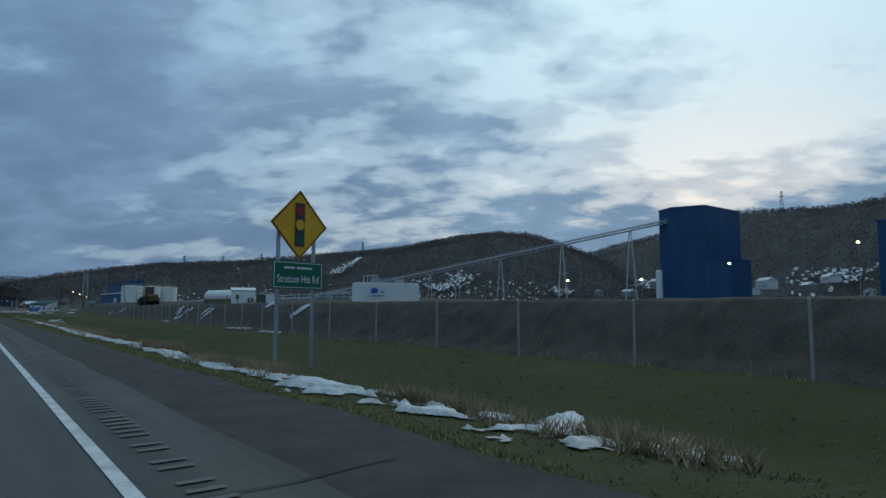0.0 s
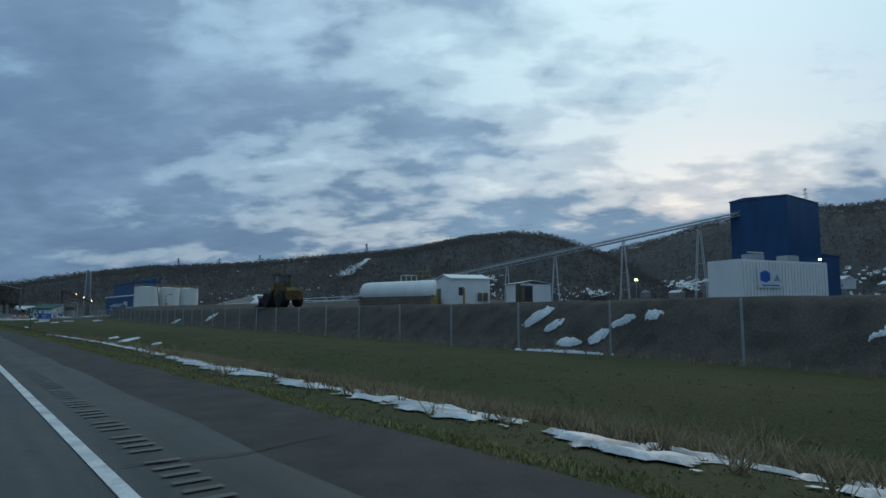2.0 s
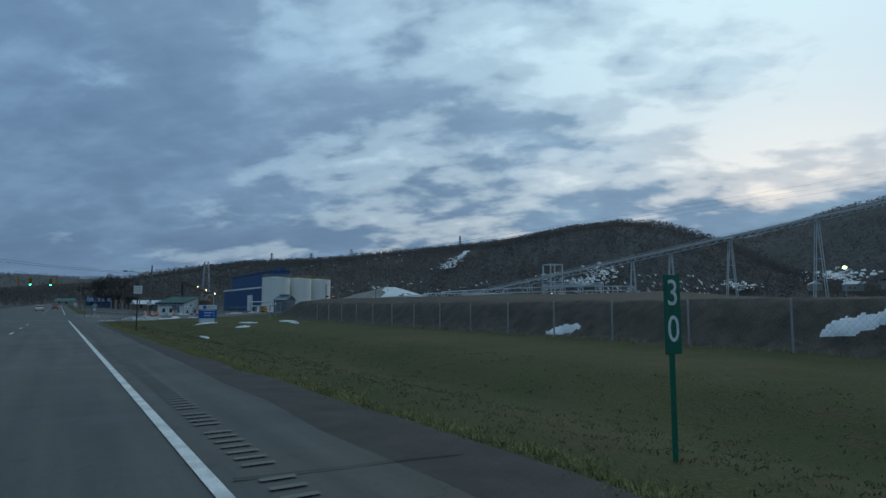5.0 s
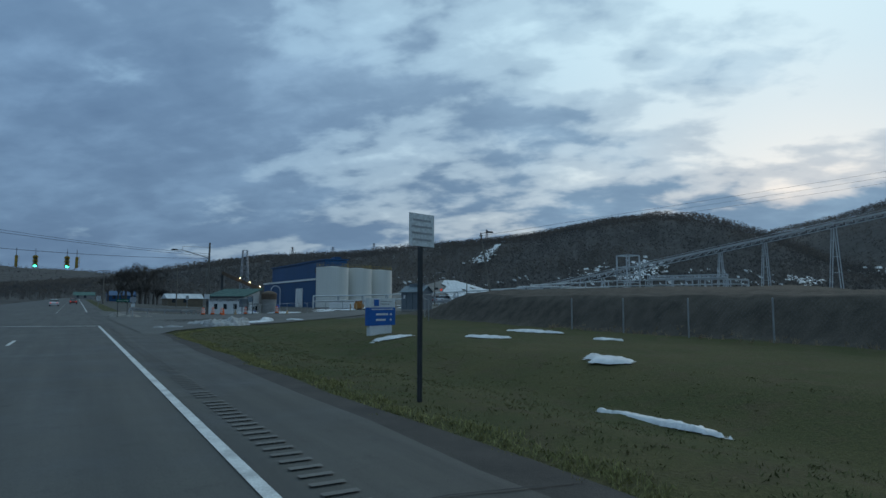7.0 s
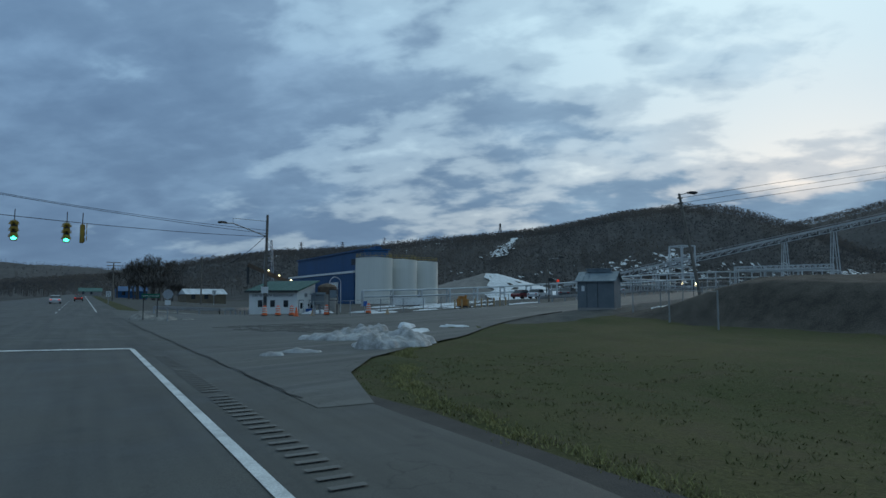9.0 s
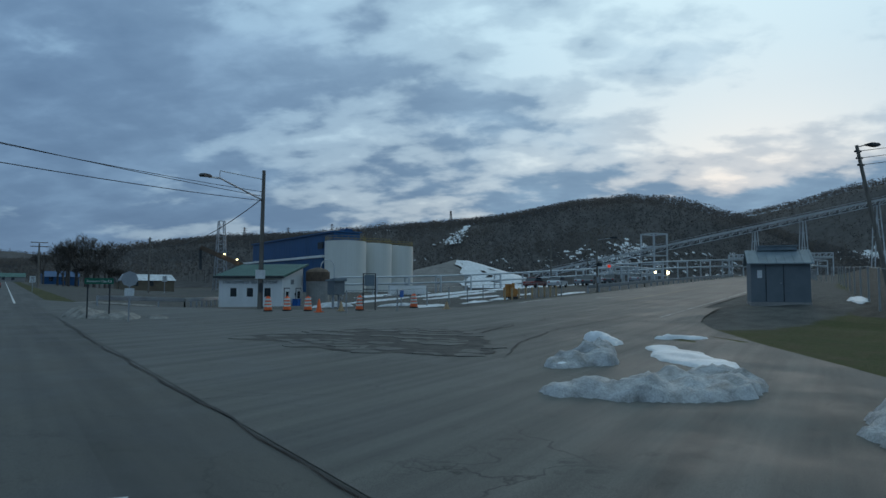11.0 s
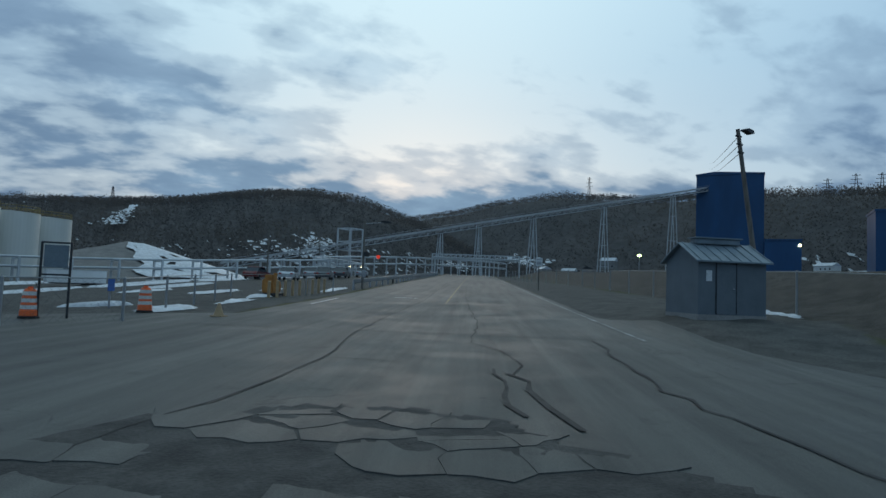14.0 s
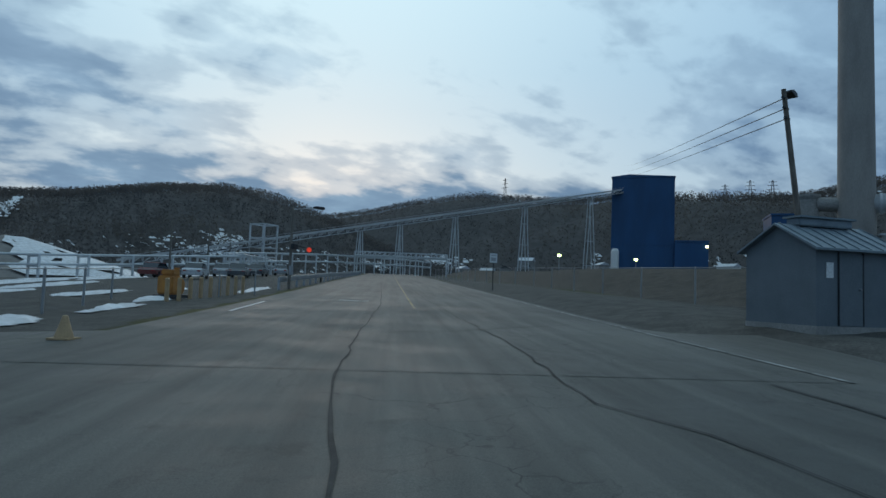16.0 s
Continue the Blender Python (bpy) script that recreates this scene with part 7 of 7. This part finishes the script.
# ---- trees ----
def build_tree(x, y, tall, seed, spread=0.42):
    rng = random.Random(seed)
    z = ground_z(x, y)
    t = thing("bare_tree", "leafless dark tree with a dense crown of twigs", "tree", (x, y, z), group="bare trees beyond the junction")
    trunk = bmesh.new()
    twigs_v, twigs_f = [], []

    def grow(p, d, length, r, depth):
        q = p + d * length
        add_rod(trunk, p, q, r, r * 0.68, 5 if depth < 2 else 3)
        if depth >= 4:
            for _ in range(7):
                e = (d + Vector((rng.uniform(-1, 1), rng.uniform(-1, 1), rng.uniform(-0.3, 0.8)))).normalized() * rng.uniform(0.6, 1.5)
                s = Vector((rng.uniform(-1, 1), rng.uniform(-1, 1), 0)).normalized() * 0.035
                k = len(twigs_v)
                twigs_v.extend([tuple(q - s), tuple(q + s), tuple(q + e)])
                twigs_f.append((k, k + 1, k + 2))
            return
        for _ in range(3 if depth else 4):
            e = (d + Vector((rng.uniform(-1, 1), rng.uniform(-1, 1), rng.uniform(-0.15, 0.6))) * (0.9 if depth else 0.7)).normalized()
            grow(p + d * length * rng.uniform(0.7, 1.0), e, length * rng.uniform(0.6, 0.8), r * 0.58, depth + 1)

    grow(Vector((0, 0, -0.2)), Vector((0, 0, 1)), tall * 0.27, tall * 0.022, 0)
    part("trunk", trunk, M_BRUSH, t)
    sheet("crown", twigs_v, twigs_f, M_BRUSH, t)


for i, (x, y, h) in enumerate(((15.5, 384, 11.5), (19, 390, 13.5), (22.5, 385, 14), (26, 392, 14), (29, 386, 12), (12.5, 392, 10), (24, 400, 13), (17, 402, 12), (33, 398, 11), (9.5, 420, 10), (13, 378, 6), (17.5, 376, 5), (21, 377, 6.5), (25.5, 378, 6), (29.5, 379, 5.5), (33, 380, 5))):
    build_tree(10.0 + (x - 9.5) * 0.6, y, h * 1.35, 30 + i)


# ---- grass ----
def tuft_field(name, label, places, material, tall, blades, lean, seed, width=0.012):
    rng = random.Random(seed)
    verts, faces = [], []
    for x, y in places:
        z = ground_z(x, y) - 0.02
        for _ in range(blades):
            a = rng.uniform(0, 2 * math.pi)
            r = rng.uniform(0, 0.14)
            h = tall * rng.uniform(0.5, 1.15)
            px, py = x + r * math.cos(a), y + r * math.sin(a)
            ox, oy = rng.uniform(-lean, lean) * h, rng.uniform(-lean, lean) * h
            w = width * rng.uniform(0.7, 1.4)
            b = rng.uniform(0, math.pi)
            k = len(verts)
            verts += [(px - w * math.cos(b), py - w * math.sin(b), z), (px + w * math.cos(b), py + w * math.sin(b), z), (px + ox, py + oy, z + h)]
            faces.append((k, k + 1, k + 2))
    tagged(sheet(name, verts, faces, material), label, "grass", kind="stuff")


rg = random.Random(17)
straw = []
while len(straw) < 2300:
    y = rg.uniform(4, 118)
    x = 8.7 + 0.5 * math.sin(y * 0.21) + rg.gauss(0, 0.55) - (1.6 if y < 30 else 0) + max(0, y - 90) * 0.02
    if noise.noise((x * 0.25, y * 0.16, 3.3)) > (-0.05 if 55 < y < 90 or y < 30 else 0.22):
        straw.append((x, y))
for _ in range(420):
    y = rg.uniform(40, 112)
    straw.append((float(np.interp(y, ICE_Y, ICE_X)) + rg.gauss(0.6, 0.8), y))
tuft_field("dry_grass", "tall dry straw-coloured grass along the ditch", straw, M_DRYGRASS, 0.34, 14, 0.95, 5)
lawn = []
while len(lawn) < 15000:
    y = rg.uniform(2, 205)
    x = rg.uniform(grass_edge(y), min(14.0, float(bank_foot(y)) - 0.5))
    if rg.random() < (1.3 - (x - 4.4) * 0.10):
        lawn.append((x, y))
tuft_field("short_grass", "short patchy winter grass on the verge", lawn, M_BLADES, 0.050, 6, 1.1, 6, 0.011)
edge = [(grass_edge(y) + 0.32 + rg.gauss(0, 0.16) + max(0, y - 196) ** 1.75 * 0.06, y) for y in [rg.uniform(4, 211) for _ in range(8000)]]
tuft_field("edge_grass", "pale grass along the grit at the road edge", edge, M_EDGEGRASS, 0.07, 7, 0.8, 8, 0.011)
weeds = []
while len(weeds) < 900:
    y = rg.uniform(-5, 195)
    weeds.append((float(bank_foot(y)) + rg.gauss(0.1, 0.5), y))
tuft_field("fence_weeds", "dead weeds along the fence", weeds, M_DRYGRASS, 0.28, 7, 0.5, 7)

# ---- cracks and broken slabs in the side road ----
stroke("tar_crack", on_side([(-2.7, 1.0), (0.0, 0.5), (2, 0.4), (4, 0.3), (8, 0.65), (14.3, 0.65), (26, 0.3), (60, 0.8), (120, 1.2)]), 0.034, 0.040, M_CRACK, side_road, 0.04, 2)
stroke("tar_crack", on_side([(2.5, -3.1), (3.6, -3.3), (5.7, -3.05), (7.0, -2.4), (9.7, -2.5), (14.1, -2.6), (16.1, -2.4), (32, -1.9), (60, -1.6)]), 0.030, 0.040, M_CRACK, side_road, 0.06, 3)
stroke("tar_crack", on_side([(14.4, 0.6), (15.4, -1.6), (17.5, -4.1), (18.7, -5.7)]), 0.034, 0.040, M_CRACK, side_road, 0.05, 4)
stroke("tar_crack", on_side([(3.5, 0.3), (3.4, -1.2)]), 0.030, 0.040, M_CRACK, side_road, 0.05, 5)
stroke("worn_joint", on_side([(2.6, -3.1), (1.0, -3.3), (-0.1, -3.4), (-1.2, -3.6)]), 0.07, 0.040, M_CRACK, side_road, 0.10, 15)
stroke("worn_joint", on_side([(3.0, -2.8), (1.2, -2.9), (-0.7, -3.0)]), 0.06, 0.040, M_CRACK, side_road, 0.08, 16)
stroke("worn_joint", on_side([(8.6, -5.6), (4.2, -5.4), (1.5, -5.3), (-0.9, -5.6), (-3.6, -6.2), (-5.3, -6.7), (-6.4, -7.2)]), 0.045, 0.040, M_CRACK, side_road, 0.09, 17)
stroke("tar_crack", [(2.95, 200), (2.9, 209), (2.85, 216), (2.75, 228), (2.8, 242)], 0.040, 0.034, M_CRACK, side_road, 0.05, 6)
stroke("tar_crack", [(12.5, 243.4), (16, 240.6), (20, 239.4)], 0.060, 0.040, M_CRACK, side_road, 0.05, 10)


def broken_patch():
    """The worn-out corner: cracked plates of old asphalt, some gone, in dark broken ground."""
    outline = [(6.7, 228.0), (9.4, 228.2), (11.6, 228.0), (13.6, 226.0), (13.2, 224.4), (12.5, 222.4), (11.4, 220.6), (10.3, 218.9), (8.9, 219.3), (8.0, 220.8), (7.4, 222.4), (7.1, 225.0)]
    poly = []
    for (x0, y0), (x1, y1) in zip(outline, outline[1:] + outline[:1]):
        k = max(2, int(math.hypot(x1 - x0, y1 - y0) / 0.25))
        for i in range(k):
            x, y = x0 + (x1 - x0) * i / k, y0 + (y1 - y0) * i / k
            poly.append((x + 0.55 * noise.noise((x * 1.1, y * 1.1, 3.0)), y + 0.55 * noise.noise((x * 1.1, y * 1.1, 8.0))))

    def inside(x, y):
        hit = False
        for (x0, y0), (x1, y1) in zip(poly, poly[1:] + poly[:1]):
            if (y0 > y) != (y1 > y) and x < (x1 - x0) * (y - y0) / (y1 - y0) + x0:
                hit = not hit
        return hit

    def deep(x, y, r):
        return all(inside(x + r * math.cos(a), y + r * math.sin(a)) for a in (0, 1.05, 2.1, 3.14, 4.2, 5.25))

    # crumbled ground, a fine uneven sheet
    cell, verts, index, faces = 0.14, [], {}, []
    for i in range(80):
        for j in range(90):
            x, y = 6.0 + i * cell, 217.3 + j * cell
            if inside(x + cell / 2, y + cell / 2):
                for a, c in ((i, j), (i + 1, j), (i + 1, j + 1), (i, j + 1)):
                    if (a, c) not in index:
                        index[a, c] = len(verts)
                        px, py = 6.0 + a * cell + 0.04 * noise.noise((a * 1.7, c * 1.3, 1.0)), 217.3 + c * cell + 0.04 * noise.noise((a * 1.3, c * 1.7, 5.0))
                        verts.append((px, py, ground_z(px, py) + 0.0350 + 0.005 * noise.noise((px * 1.7, py * 1.7, 2.0)) + 0.003 * noise.noise((px * 9, py * 9, 4.0))))
                faces.append((index[i, j], index[i + 1, j], index[i + 1, j + 1], index[i, j + 1]))
    sheet("broken_ground", verts, faces, M_BROKEN, side_road)
    # plates between wandering cracks: each site keeps the ground nearer to it than to any other
    rng = random.Random(12)
    sites = []
    while len(sites) < 330:
        x, y = rng.uniform(5.5, 17.5), rng.uniform(216.8, 230.4)
        gap = 0.34 + 0.50 * (0.5 + noise.noise((x * 0.5, y * 0.5, 11.0)))
        if all(math.hypot((x - u) * 0.8, y - v) > gap for u, v in sites) or rng.random() < 0.0008:
            sites.append((x, y))
    for sx, sy in sites:
        if not inside(sx, sy):
            continue
        gone = noise.noise((sx * 0.45, sy * 0.45, 2.0)) + 0.5 * noise.noise((sx * 1.6, sy * 1.6, 6.0))
        if gone < -0.31 or rng.random() < 0.03:
            continue
        ring = [(sx - 1.3, sy - 1.3), (sx + 1.3, sy - 1.3), (sx + 1.3, sy + 1.3), (sx - 1.3, sy + 1.3)]
        for u, v in sites:
            dx, dy = u - sx, v - sy
            if (dx, dy) == (0, 0) or math.hypot(dx, dy) > 3.2:
                continue
            lim = (dx * (sx + u) + dy * (sy + v)) / 2
            cut = []
            for (x0, y0), (x1, y1) in zip(ring, ring[1:] + ring[:1]):
                a, c = dx * x0 + dy * y0 - lim, dx * x1 + dy * y1 - lim
                if a <= 0:
                    cut.append((x0, y0))
                if a * c < 0:
                    f = a / (a - c)
                    cut.append((x0 + (x1 - x0) * f, y0 + (y1 - y0) * f))
            ring = cut
        if len(ring) < 3:
            continue
        shrink = rng.choice((0.0, 0.0, 0.004, 0.01, 0.02, 0.045))
        pts = []
        for (x0, y0), (x1, y1) in zip(ring, ring[1:] + ring[:1]):
            k = max(1, int(math.hypot(x1 - x0, y1 - y0) / 0.2))
            for i in range(k):
                x, y = x0 + (x1 - x0) * i / k, y0 + (y1 - y0) * i / k
                x, y = x + 0.13 * noise.noise((x * 2.4, y * 2.4, 1.0)), y + 0.13 * noise.noise((x * 2.4, y * 2.4, 6.0))
                d = math.hypot(x - sx, y - sy) or 1.0
                pts.append((x - (x - sx) / d * shrink, y - (y - sy) / d * shrink))
        z = ground_z(sx, sy)
        part("slab", prism(pts, z + 0.01, z + 0.0375 + rng.uniform(-0.0015, 0.0015), "z"), M_SIDEROAD, side_road)


broken_patch()


def rumble_strip():
    """Milled dashes along the shoulder beside the edge line."""
    verts, faces = [], []
    rng = random.Random(9)
    for i in range(640):
        y = 5 + i * 0.32
        if rng.random() < 0.12:
            continue
        k = len(verts)
        for x, yy in ((1.68, y), (2.02, y), (2.02, y + 0.10), (1.68, y + 0.10)):
            verts.append((x, yy, ground_z(x, yy) + 0.034))
        faces.append((k, k + 1, k + 2, k + 3))
    ob = sheet("rumble_strip", verts, faces, M_CRACKED, highway)
    ob["kind"] = "stuff"


rumble_strip()
rng = random.Random(44)
for i in range(16):
    y = 6 + i * 12.3 + rng.uniform(-3, 3)
    stroke("shoulder_crack", [(1.5, y), (2.6, y + rng.uniform(-0.2, 0.2)), (3.9, y + rng.uniform(-0.4, 0.4))], 0.03, 0.036, M_CRACK, highway, 0.05, 60 + i)
